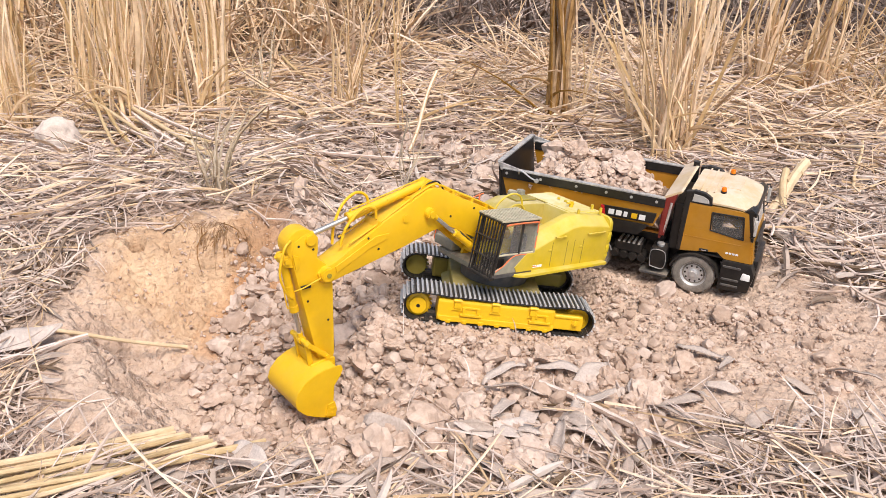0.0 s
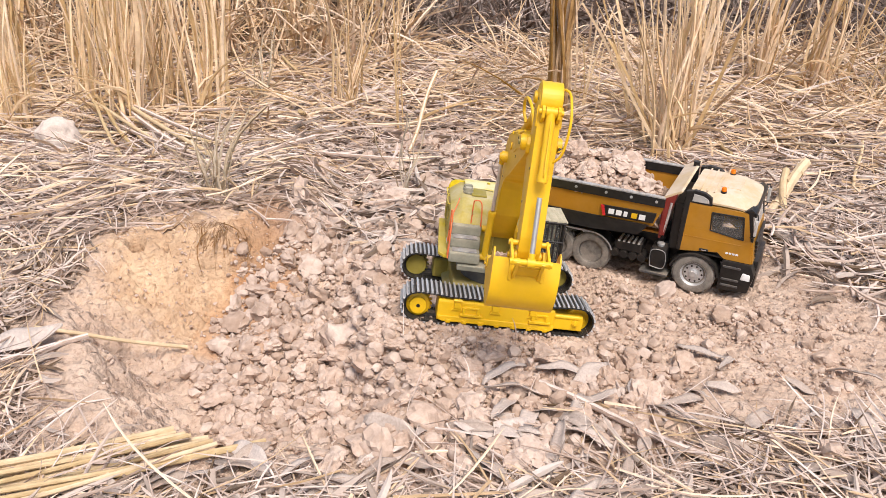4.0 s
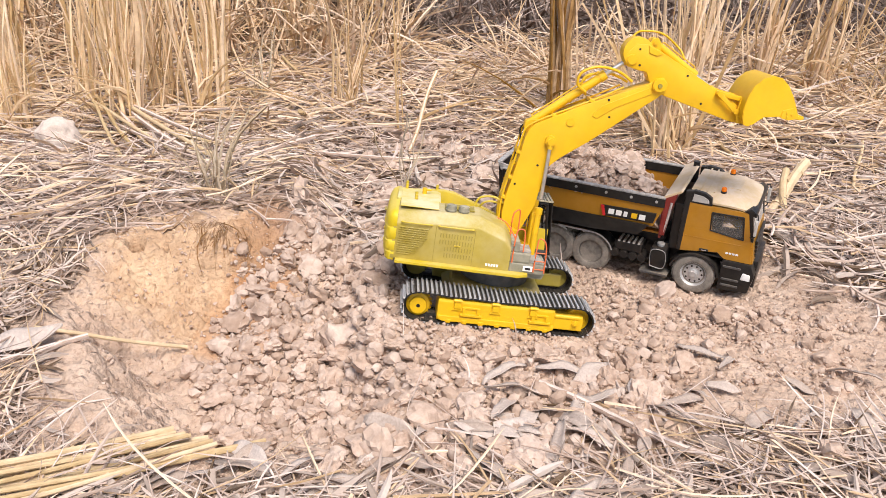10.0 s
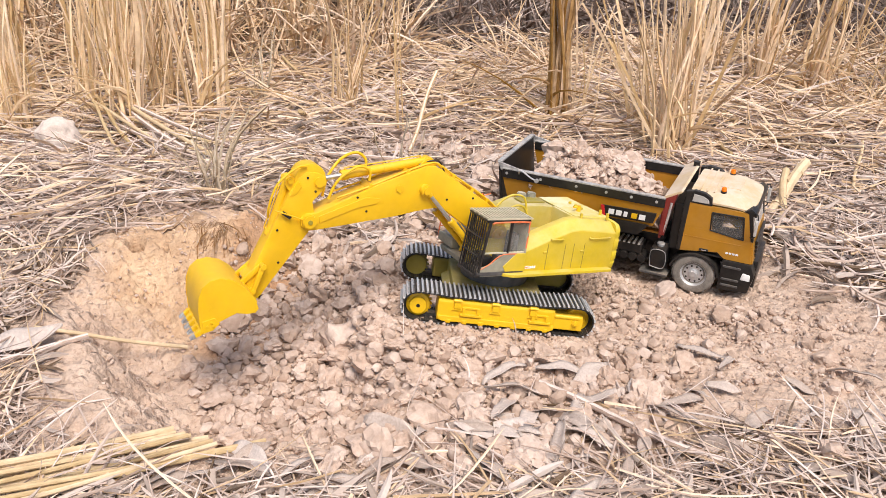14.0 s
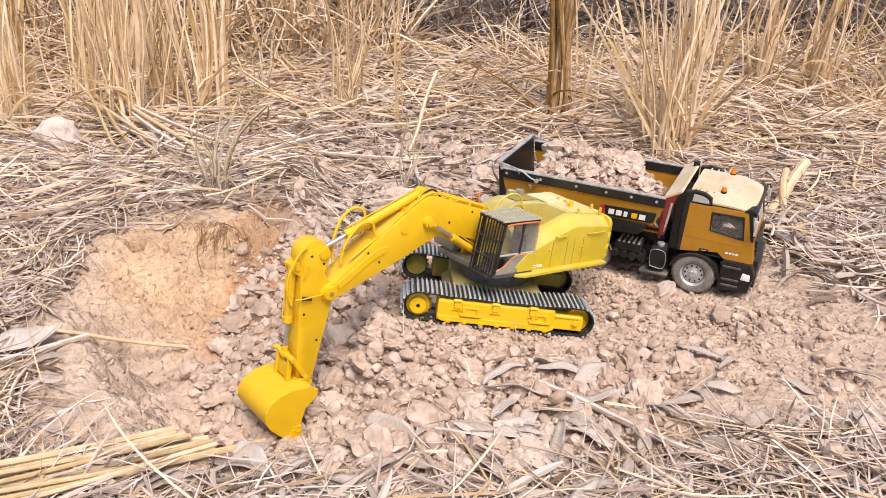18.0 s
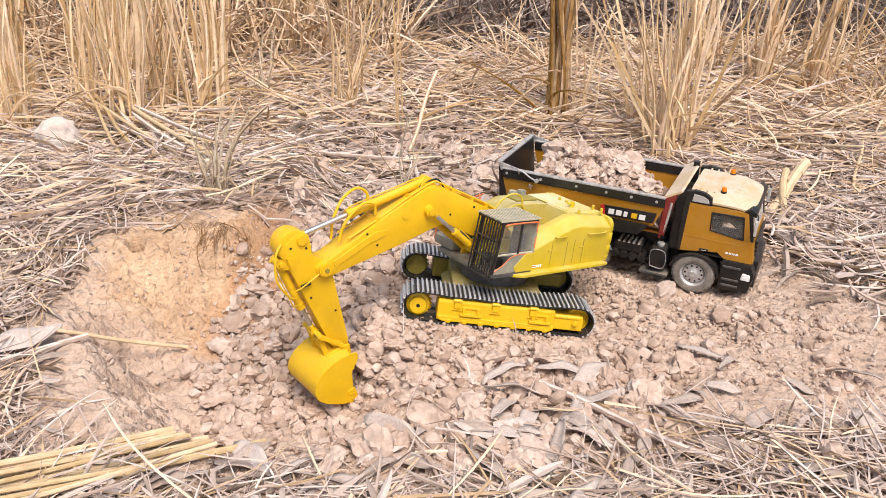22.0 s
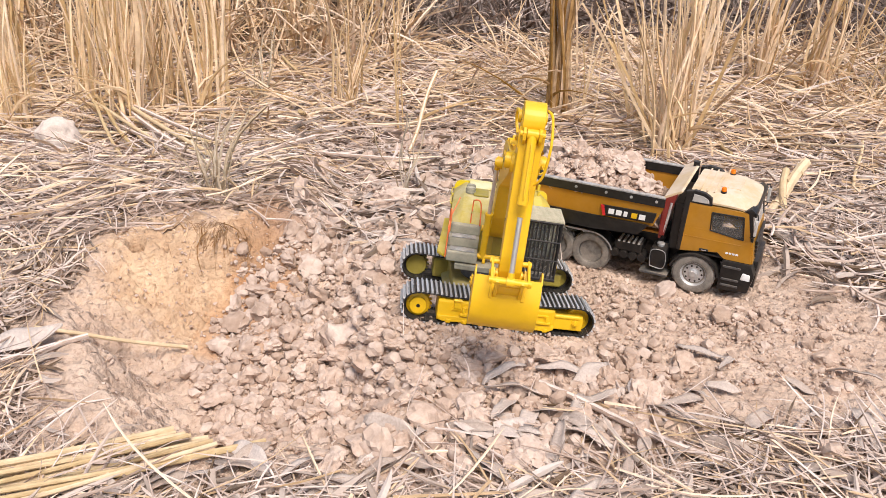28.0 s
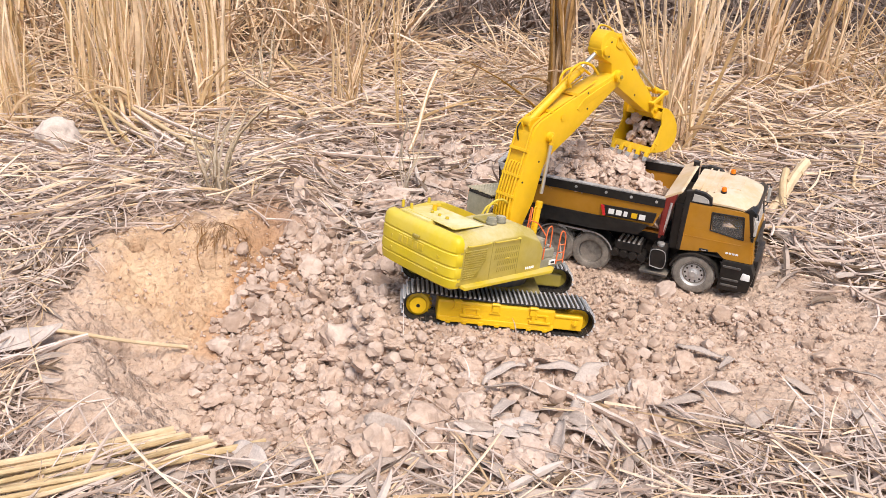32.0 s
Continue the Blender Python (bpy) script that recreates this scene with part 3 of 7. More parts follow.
    part("mirror", box(0.096, 0.100, y1 + 0.002, y1 + 0.0035, 0.172, 0.184, 0.0006), BLACK, U)
    part("mirror_arm", tube([(0.092, y1, 0.188), (0.097, y1 + 0.004, 0.186), (0.098, y1 + 0.003, 0.176)], 0.0008, 6), BLACK, U)
    # roof is black to paint in the shade seen through the guard's slots
    part("cab_roof", box(xa - 0.001, 0.092, y0, y1, 0.199, 0.203, 0.0015), BLACK, U, "cab roof coloured black for the shade in its guard's slots")
    # roof guard: long plate with rows of slots, built as bars
    for k in range(15):
        x = 0.006 + k * 0.0064
        part("roof_guard_bar", box(x, x + 0.0030, y0 - 0.003, y1 + 0.003, 0.2065, 0.2095, 0.0004), GUARD, U)
    for k in range(5):
        y = y0 - 0.003 + k * (y1 - y0 + 0.0035) / 4
        part("roof_guard_rail", box(0.004, 0.1005, y, y + 0.0022, 0.2058, 0.2088, 0.0004), GUARD, U)
    for x in (0.008, 0.095):
        for y in (y0, y1 - 0.001):
            part("guard_foot", rod((x, y, 0.200), (x, y, 0.207), 0.0018, 8), BLACK, U)
    # front guard: upright bars with three cross bars
    def fx(z):
        return 0.109 - (z - 0.100) * 0.095
    for k in range(9):
        y = y0 + 0.001 + k * (y1 - y0 - 0.002) / 8
        part("front_guard_bar", rod((fx(0.100), y, 0.100), (fx(0.206), y, 0.206), 0.0015, 8), BLACK, U, "", True)
    for z in (0.101, 0.136, 0.170, 0.205):
        part("front_guard_rail", rod((fx(z) + 0.001, y0, z), (fx(z) + 0.001, y1, z), 0.0017, 8), BLACK, U, "", True)
    part("front_guard_sill", box(0.098, 0.1115, y0 - 0.001, y1 + 0.001, 0.0965, 0.1015, 0.001), BLACK, U)
    # boom foot lugs
    for y in (-0.0295, 0.0235):
        b = prism([(-0.012, 0.100), (0.070, 0.100), (0.066, 0.118), (0.036, 0.130), (0.030, 0.160), (0.014, 0.168), (0.002, 0.158)], y, y + 0.006, 0.0012)
        part("boom_lug", b, YELLOW, U)
    part("boom_foot_pin", rod((0.0169, -0.038, 0.1536), (0.0169, 0.038, 0.1536), 0.006, 16), YELLOW, U, "", True)
    part("cylinder_foot_pin", rod((0.062, -0.040, 0.112), (0.062, 0.040, 0.112), 0.0045, 14), YELLOW, U, "", True)
    part("hose", tube([(-0.060, -0.01, 0.186), (-0.050, -0.012, 0.212), (-0.020, -0.012, 0.216), (0.006, -0.014, 0.196), (0.010, -0.012, 0.170)], 0.0022, 8), YELLOW_DUSTY, U, "bent yellow hose", True)
    part("hose", tube([(-0.055, 0.01, 0.170), (-0.040, 0.008, 0.198), (-0.012, 0.010, 0.200), (0.008, 0.012, 0.178)], 0.0022, 8), YELLOW_DUSTY, U, "bent yellow hose", True)


build_upper()


# ---- boom, stick, bucket: each in its own joint's space, x along it, z across ----
BOOM_O, BOOM_T, STICK_L = (0.0169, 0.1536), 0.384, 0.1693
A_T = radians(-21.836)
TIP = (BOOM_T * math.cos(A_T), BOOM_T * math.sin(A_T))


def build_boom():
    prof = [(-0.014, 0.006), (-0.010, 0.014), (0.030, 0.031), (0.062, 0.0365), (0.150, 0.0430), (0.180, 0.0465), (0.196, 0.0450), (0.210, 0.0385), (0.274, -0.0300), (0.350, -0.124), (0.366, -0.134), (0.371, -0.146), (0.364, -0.157), (0.350, -0.160), (0.334, -0.150), (0.2145, -0.0665), (0.190, -0.0470), (0.167, -0.0295), (0.148, -0.0180), (0.128, -0.0150), (0.066, -0.0225), (0.010, -0.0150), (-0.010, -0.010)]
    boom = part("boom", prism(prof, -0.0225, 0.0225, 0.0022), YELLOW, excavator, "bent bright yellow boom", True)
    for s in (-1, 1):
        y = s * 0.0225
        part("boom_tip_boss", rod((TIP[0], y - s * 0.003, TIP[1]), (TIP[0], y + s * 0.0085, TIP[1]), 0.0125, 24, bev=0.0015), YELLOW, boom, "", True)
        part("pin_head", rod((TIP[0], y, TIP[1]), (TIP[0], y + s * 0.0105, TIP[1]), 0.004, 12), OLIVE, boom, "", True)
        part("boom_pin_boss", rod((0.1911, y - s * 0.002, 0), (0.1911, y + s * 0.011, 0), 0.0105, 20, bev=0.0015), YELLOW, boom, "", True)
        part("pin_head", rod((0.1911, y, 0), (0.1911, y + s * 0.0135, 0), 0.005, 12), YELLOW, boom, "", True)
        part("weld_plate", prism([(0.318, -0.098), (0.345, -0.128), (0.338, -0.138), (0.290, -0.085), (0.260, -0.062), (0.262, -0.052), (0.285, -0.062)], y - s * 0.001, y + s * 0.0016, 0.0006), YELLOW, boom)
        for x, z in ((0.299, -0.069), (0.271, -0.083), (0.092, 0.030), (0.140, 0.004)):
            part("screw_hole", rod((x, y - s * 0.001, z), (x, y + s * 0.0006, z), 0.0022, 12), BLACK, boom, "dark screw hole")
        part("boss", rod((0.236, y, -0.020), (0.236, y + s * 0.0022, -0.020), 0.008, 16, bev=0.001), YELLOW, boom, "", True)
    # bracket of the stick cylinder and the pipes along the top
    for y in (-0.011, 0.006):
        part("cylinder_bracket", prism([(0.180, 0.041), (0.196, 0.054), (0.206, 0.055), (0.213, 0.048), (0.222, 0.020)], y, y + 0.005, 0.001), YELLOW, boom)
    for y in (-0.0175, -0.0105, -0.0035, 0.0035, 0.0105, 0.0175):
        part("pipe", tube([(0.000, y, 0.026), (0.030, y, 0.0375), (0.060, y, 0.0425), (0.118, y, 0.0465), (0.126, y * 0.9, 0.0400)] if abs(y) < 0.015 else [(0.000, y, 0.026), (0.060, y, 0.0420), (0.150, y, 0.0485), (0.182, y, 0.0515), (0.202, y, 0.048), (0.236, y, 0.0155), (0.287, y, -0.042), (0.330, y, -0.086)], 0.0019, 6), YELLOW, boom, "", True)
    for x, z in ((0.060, 0.0325), (0.100, 0.0355), (0.150, 0.0395), (0.236, 0.005), (0.286, -0.048)):
        part("pipe_clamp", box(x - 0.003, x + 0.003, -0.0210, 0.0210, z - 0.002, z + 0.0115, 0.001), YELLOW, boom)
    part("hose", tube([(0.296, -0.010, -0.026), (0.304, -0.014, -0.006), (0.326, -0.016, -0.004), (0.346, -0.014, -0.028), (0.352, -0.010, -0.065), (0.344, -0.008, -0.098)], 0.0026, 8), YELLOW, boom, "slack yellow hose loop", True)
    part("hose", tube([(0.290, 0.012, -0.034), (0.302, 0.014, -0.018), (0.325, 0.014, -0.024), (0.342, 0.012, -0.060), (0.340, 0.010, -0.095)], 0.0026, 8), YELLOW, boom, "slack yellow hose loop", True)
    part("black_hose", tube([(0.165, 0.010, 0.044), (0.188, 0.012, 0.056), (0.208, 0.010, 0.046), (0.218, 0.008, 0.032)], 0.0016, 6), BLACK, boom, "black hose at the bend", True)
    return boom


def build_stick():
    prof = [(-0.078, 0.020), (-0.0755, 0.036), (-0.066, 0.0535), (-0.047, 0.0590), (-0.020, 0.0560), (0.143, 0.0225), (0.164, 0.014), (0.1745, 0.0055), (0.1755, -0.0045), (0.168, -0.0105), (0.150, -0.0135), (0.020, -0.0145), (0.006, -0.0135), (-0.010, -0.010), (-0.016, -0.002), (-0.030, 0.0130), (-0.046, 0.0105), (-0.066, 0.0100)]
    stick = part("stick", prism(prof, -0.0170, 0.0170, 0.0022), YELLOW, excavator, "bright yellow dipper stick", True)
    # rounded heel plate
    pts = [(-0.058 + 0.0275 * math.cos(a), 0.0395 + 0.0275 * math.sin(a)) for a in np.linspace(radians(20), radians(225), 14)]
    part("heel_plate", prism(pts + [(-0.045, 0.020), (-0.012, 0.054)], -0.016, 0.016, 0.002), YELLOW, stick, "", True)
    for s in (-1, 1):
        y = s * 0.0170
        for x, z in ((-0.047, 0.020), (0.043, 0.034), (0.088, -0.003), (-0.058, 0.046)):
            part("screw_hole", rod((x, y - s * 0.001, z), (x, y + s * 0.0006, z), 0.0021, 12), BLACK, stick, "dark screw hole")
        part("arm_pin_boss", rod((-0.0640, y - s * 0.002, 0.0240), (-0.0640, y + s * 0.004, 0.0240), 0.0095, 18, bev=0.001), YELLOW, stick, "", True)
        part("stick_tip_boss", rod((STICK_L, y - s * 0.002, 0), (STICK_L, y + s * 0.003, 0), 0.0085, 18, bev=0.001), YELLOW, stick, "", True)
        part("ridge", prism([(-0.046, 0.058), (-0.040, 0.046), (-0.024, 0.046), (-0.016, 0.053)], y - s * 0.001, y + s * 0.002, 0.0006), YELLOW, stick)
    for y in (-0.014, 0.009):
        part("cylinder_bracket", prism([(-0.046, 0.056), (-0.044, 0.070), (-0.036, 0.076), (-0.026, 0.070), (-0.020, 0.052)], y, y + 0.005, 0.001), YELLOW, stick)
    part("cylinder_pin", rod((-0.036, -0.018, 0.067), (-0.036, 0.018, 0.067), 0.0042, 12), YELLOW, stick, "", True)
    part("hose", tube([(-0.072, 0.018, 0.060), (-0.060, 0.024, 0.076), (-0.020, 0.026, 0.086), (0.020, 0.022, 0.072), (0.034, 0.012, 0.058)], 0.0020, 8), YELLOW, stick, "thin yellow hose loop", True)
    part("hose_clip", box(0.010, 0.016, 0.0205, 0.024, 0.030, 0.048, 0.0006), BLACK, stick, "dark hose clip")
    part("hose", tube([(0.000, 0.0235, -0.004), (0.006, 0.0245, 0.020), (0.013, 0.0245, 0.046), (0.018, 0.018, 0.058)], 0.0013, 6), YELLOW, stick, "", True)
    return stick


def build_bucket():
    # side outline: pin ears at the origin, lip towards +x, curved back towards +z
    back = [(-0.010, 0.006), (-0.008, 0.026), (-0.002, 0.046), (0.010, 0.066), (0.027, 0.0795), (0.044, 0.0835), (0.060, 0.0785), (0.074, 0.063), (0.084, 0.042), (0.0925, 0.016), (0.0955, 0.004)]
    side = back + [(0.088, -0.001), (0.060, 0.006), (0.030, 0.006), (0.012, -0.006), (0.0, -0.010), (-0.008, -0.006)]
    W, TH = 0.0525, 0.0028
    b = bmesh.new()
    # curved shell
    outer = [[b.verts.new((x, y, z)) for x, z in back] for y in (-W, W)]
    nrm = []
    for i in range(len(back)):
        a, c = Vector(back[max(i - 1, 0)]), Vector(back[min(i + 1, len(back) - 1)])
        t = (c - a).normalized()
        nrm.append((t.y, -t.x))
    inner = [[b.verts.new((x + n[0] * TH, y, z + n[1] * TH)) for (x, z), n in zip(back, nrm)] for y in (-W, W)]
    k = len(back)
    for i in range(k - 1):
        b.faces.new((outer[0][i], outer[1][i], outer[1][i + 1], outer[0][i + 1]))
        b.faces.new((inner[0][i], inner[0][i + 1], inner[1][i + 1], inner[1][i]))
        for s in (0, 1):
            b.faces.new((outer[s][i], outer[s][i + 1], inner[s][i + 1], inner[s][i]))
    for i in (0, k - 1):
        b.faces.new((outer[0][i], inner[0][i], inner[1][i], outer[1][i]))
    bmesh.ops.recalc_face_normals(b, faces=b.faces)
    bucket = part("bucket", b, YELLOW, excavator, "bright yellow digging bucket with scraped teeth", True)
    b = bmesh.new()
    rows_ = []
    for i in range(1, 9):
        row = []
        for k_ in range(13):
            y = -W + 0.0015 + k_ * (2 * W - 0.003) / 12
            d = TH + 0.0035 + 0.003 * noise.noise(Vector((i * 0.9, k_ * 0.8, 4))) - (0.005 if i == 8 else 0.0)
            x, z = back[i]
            row.append(b.verts.new((x + nrm[i][0] * d, y, z + nrm[i][1] * d)))
        rows_.append(row)
    for p, q in zip(rows_, rows_[1:]):
        for k_ in range(12):
            b.faces.new((p[k_], p[k_ + 1], q[k_ + 1], q[k_]))
    part("caked_soil", b, DAMP, bucket, "dark damp soil caked inside the bucket", True)
    for s in (-1, 1):
        sp = [(x + (0.001 if i < len(back) else 0), z) for i, (x, z) in enumerate(side)]
        part("side_plate", prism(sp, s * W - 0.0013, s * W + 0.0013, 0.0006), YELLOW, bucket)
        part("side_cutter", prism([(0.094, 0.001), (0.078, -0.0015), (0.062, 0.004), (0.066, 0.018), (0.088, 0.022)], s * (W + 0.0012), s * (W + 0.0034), 0.0006), YELLOW, bucket)
        for x, z in ((0.074, 0.006), (0.074, 0.013), (0.083, 0.010)):
            part("cutter_bolt", rod((x, s * (W + 0.003), z), (x, s * (W + 0.0052), z), 0.002, 8), YELLOW, bucket)
        ys = s * 0.0255
        part("ear", prism([(-0.012, -0.008), (0.010, -0.010), (0.018, 0.006), (0.020, 0.036), (0.008, 0.047), (-0.006, 0.040), (-0.014, 0.010)], ys - 0.0025, ys + 0.0025, 0.0008), YELLOW, bucket)
    part("bucket_pin", rod((0, -0.0315, 0), (0, 0.0315, 0), 0.0052, 14), YELLOW, bucket, "", True)
    part("link_pin", rod((0.003, -0.0315, 0.036), (0.003, 0.0315, 0.036), 0.0045, 14), YELLOW, bucket, "", True)
    part("inner_brace", box(0.000, 0.018, -W, W, 0.008, 0.012, 0.001), YELLOW, bucket)
    part("lip", box(0.0845, 0.0985, -W - 0.001, W + 0.001, 0.0005, 0.0055, 0.0008), YELLOW, bucket)
    for i in range(5):
        y = -W + 0.006 + i * (2 * W - 0.012) / 4
        t = bmesh.new()
        prism([(0.090, 0.0065), (0.100, 0.0075), (0.1165, 0.0005), (0.1165, -0.0012), (0.100, -0.0025), (0.090, -0.001)], y - 0.0046, y + 0.0046, 0.0008, t)
        part("tooth", t, YELLOW, bucket, "scuffed tooth")
        part("tooth_tip", prism([(0.108, 0.0046), (0.1185, 0.0003), (0.1185, -0.0016), (0.108, -0.0028)], y - 0.0048, y + 0.0048, 0.0005), RIB, bucket, "worn grey tooth tip")
    return bucket


boom, stick, bucket = build_boom(), build_stick(), build_bucket()
BUCKET_SIZE = 0.95
for ob in [bucket] + list(bucket.children):
    ob.data.transform(Matrix.Scale(BUCKET_SIZE, 4))


def build_cylinder(name, length, r, rod_len, rod_r, lab):
    """A barrel that starts at its foot pin and a rod that starts at its head pin, both along x."""
    b = rod((0, 0, 0), (length, 0, 0), r, 20, bev=0.001)
    rod((0, -r * 1.15, 0), (0, r * 1.15, 0), r * 1.05, 14, b)
    rod((length - 0.012, 0, 0), (length + 0.001, 0, 0), r * 1.18, 20, b, bev=0.001)
    rod((length * 0.5, 0, 0), (length * 0.5 + 0.004, 0, 0), r * 1.08, 20, b)
    barrel = part(name + "_barrel", b, YELLOW, excavator, lab, True)
    part("side_pipe", tube([(length - 0.010, 0, r), (length - 0.012, 0, r + 0.004), (length * 0.5, 0, r + 0.003), (0.018, 0, r + 0.003), (0.014, 0, r)], 0.0012, 6), YELLOW, barrel, "", True)
    b = rod((0, 0, 0), (rod_len, 0, 0), rod_r, 16)
    ram = part(name + "_rod", b, CHROME, excavator, "bright chrome piston rod", True)
    b = rod((0, -rod_r * 1.5, 0), (0, rod_r * 1.5, 0), rod_r * 1.9, 14)
    rod((0, 0, 0), (0.014, 0, 0), rod_r * 1.35, 14, b)
    part("rod_eye", b, YELLOW, ram, "", True)
    return barrel, ram


boom_cyls = [build_cylinder("boom_cylinder", 0.098, 0.0062, 0.110, 0.0036, "yellow boom cylinder barrel") for s in (0, 1)]
arm_cyl = build_cylinder("stick_cylinder", 0.164, 0.0080, 0.130, 0.0044, "yellow stick cylinder barrel")
bucket_cyl = build_cylinder("bucket_cylinder", 0.100, 0.0070, 0.095, 0.0038, "yellow bucket cylinder barrel")
ROCK_L, LINK_L = 0.046, 0.050


def build_links():
    b = bmesh.new()
    for s in (-1, 1):
        box(-0.005, ROCK_L + 0.005, s * 0.0270 - 0.002, s * 0.0270 + 0.002, -0.0042, 0.0042, 0.0012, b)
    rod((0, -0.031, 0), (0, 0.031, 0), 0.0042, 14, b)
    rod((ROCK_L, -0.031, 0), (ROCK_L, 0.031, 0), 0.0048, 14, b)
    rocker = part("rocker_link", b, YELLOW, excavator, "yellow rocker link", True)
    b = bmesh.new()
    for s in (-1, 1):
        box(-0.004, LINK_L + 0.004, s * 0.0185 - 0.0025, s * 0.0185 + 0.0025, -0.0046, 0.0046, 0.0012, b)
    box(0.014, LINK_L - 0.012, -0.018, 0.018, -0.002, 0.002, 0.001, b)
    push = part("bucket_link", b, YELLOW, excavator, "yellow bucket link", True)
    return rocker, push


rocker, push = build_links()
# ---- the ground: one sheet to the horizon ----
TRUCK_YAW = radians(-26.356)
TRUCK = Matrix.Translation((0.3417, 1.773, -0.023)) @ Matrix.Rotation(TRUCK_YAW, 4, "Z") @ Matrix.Rotation(radians(1.641), 4, "X") @ Matrix.Rotation(radians(2.015), 4, "Y")


def sstep(a, b, x):
    u = np.clip((x - a) / (b - a), 0, 1)
    return u * u * (3 - 2 * u)


def plane_z(M, x, y):
    n = M.to_3x3() @ Vector((0, 0, 1))
    o = M.translation
    return o.z - ((x - o.x) * n.x + (y - o.y) * n.y) / n.z


def lumps(x, y, f, seed):
    """Smooth value noise from a few rotated sine products."""
    r = np.random.RandomState(seed)
    out = 0
    for k in range(5):
        a, p, q = r.uniform(0, 6.28, 3)
        g = f * r.uniform(0.6, 1.7)
        u, v = x * np.cos(a) + y * np.sin(a), y * np.cos(a) - x * np.sin(a)
        out = out + np.sin(u * g + p + 0.8 * np.sin(v * g * 0.7 + q)) * np.sin(v * g * 0.8 + q)
    return out / 2.2


def grain(x, y, f, seed):
    """Value noise on a lattice of f cells a metre, -1 to 1."""
    tab = np.random.RandomState(seed).uniform(-1, 1, (256, 256))
    u, v = np.asarray(x, float) * f, np.asarray(y, float) * f
    i, j = np.floor(u).astype(int), np.floor(v).astype(int)
    a, b = u - i, v - j
    a, b = a * a * (3 - 2 * a), b * b * (3 - 2 * b)
    i0, i1, j0, j1 = i % 256, (i + 1) % 256, j % 256, (j + 1) % 256
    return (tab[i0, j0] * (1 - a) + tab[i1, j0] * a) * (1 - b) + (tab[i0, j1] * (1 - a) + tab[i1, j1] * a) * b


def inside(poly, x, y, soft=0.03):
    """1 inside a plan outline, with a ragged edge."""
    x, y = np.asarray(x, float) + soft * grain(x, y, 22, 31), np.asarray(y, float) + soft * grain(x, y, 22, 32)
    hit = np.zeros(x.shape, bool)
    for (xa, ya), (xb, yb) in zip(poly, poly[1:] + poly[:1]):
        if ya != yb:
            hit ^= ((ya > y) != (yb > y)) & (x < (xb - xa) * (y - ya) / (yb - ya) + xa)
    return hit.astype(float)


PIT_ANGLE = [-130, -90, -50, 0, 35, 90, 123, 140, 155, 180, 210]
PIT_REACH = [0.30, 0.275, 0.28, 0.20, 0.20, 0.41, 0.50, 0.54, 0.49, 0.38, 0.31]


def pit_place(x, y):
    """0 at the pit's middle, 1 at its rim."""
    dx, dy = x + 0.28, y - 1.30
    ang = np.degrees(np.arctan2(dy, dx))
    reach = np.interp(ang, PIT_ANGLE, PIT_REACH, period=360) * (1 + 0.04 * np.sin(np.radians(5 * ang)) + 0.03 * np.sin(np.radians(11 * ang + 40)))
    return np.hypot(dx, dy) / reach


def ground_z(x, y):
    x, y = np.asarray(x, float), np.asarray(y, float)
    base = -0.012 + 0.009 * lumps(x, y, 4, 1) + 0.005 * lumps(x, y, 11, 2) + 0.02 * sstep(2.6, 4.0, y)
    # terrace behind the pit and the bank on its far side
    back = 0.085 * sstep(-0.20, -0.40, x) * sstep(1.46, 1.62, y) * (1 - 0.9 * sstep(1.95, 2.6, y))
    bank = 0.045 * sstep(-0.34, -0.62, x) * sstep(0.96, 1.20, y) * (1 - 0.9 * sstep(1.95, 2.6, y))
    base = base + np.maximum(back, bank) * sstep(-2.6, -1.5, x) - 0.03 * sstep(-2.6, -1.5, x) * sstep(-0.25, -0.6, x) * sstep(1.05, 0.85, y)
    # footing of the two machines
    ex = plane_z(EXC, x, y) - 0.002
    lx = (x - 0.0921) * math.cos(radians(2.6)) + (y - 1.5006) * math.sin(radians(2.6))
    ly = -(x - 0.0921) * math.sin(radians(2.6)) + (y - 1.5006) * math.cos(radians(2.6))
    we = sstep(0.32, 0.19, np.abs(lx)) * sstep(0.27, 0.145, np.abs(ly))
    tz = plane_z(TRUCK, x, y) - 0.001
    a = TRUCK_YAW
    ux = (x - TRUCK.translation.x) * math.cos(a) + (y - TRUCK.translation.y) * math.sin(a)
    uy = -(x - TRUCK.translation.x) * math.sin(a) + (y - TRUCK.translation.y) * math.cos(a)
    wt = sstep(0.20, 0.10, np.abs(uy)) * sstep(-0.34, -0.16, ux) * sstep(0.45, 0.29, ux)
    base = base + (ex - base) * we * (1 - 0.999 * wt * (1 - we))
    base = base + (tz - base) * wt * (1 - we)
    # the pit
    floor = -0.106 + 0.060 * sstep(1.17, 1.62, y) + 0.008 * lumps(x, y, 14, 5)
    w = sstep(1.0, 0.55, pit_place(x, y))
    z = base + (floor - base) * w * (1 - we)
    # crumbled ledges on the cut wall, a recess beside the roots, and a burrow
    wall = np.exp(-((pit_place(x, y) - 0.78) / 0.27) ** 2) * sstep(-0.15, -0.3, x)
    z = z + wall * (0.014 * grain(x, y, 15, 41) + 0.013 * grain(x, y, 34, 42) - 0.013 * np.abs(grain(x, y, 66, 43)) - 0.009 * np.abs(grain(x, y, 120, 44)))
    z = z - 0.040 * np.exp(-(((x + 0.385) / 0.045) ** 2 + ((y - 1.72) / 0.085) ** 2) ** 2)
    return z - 0.055 * np.exp(-(((x + 0.651) / 0.015) ** 2 + ((y - 1.640) / 0.016) ** 2) ** 2)


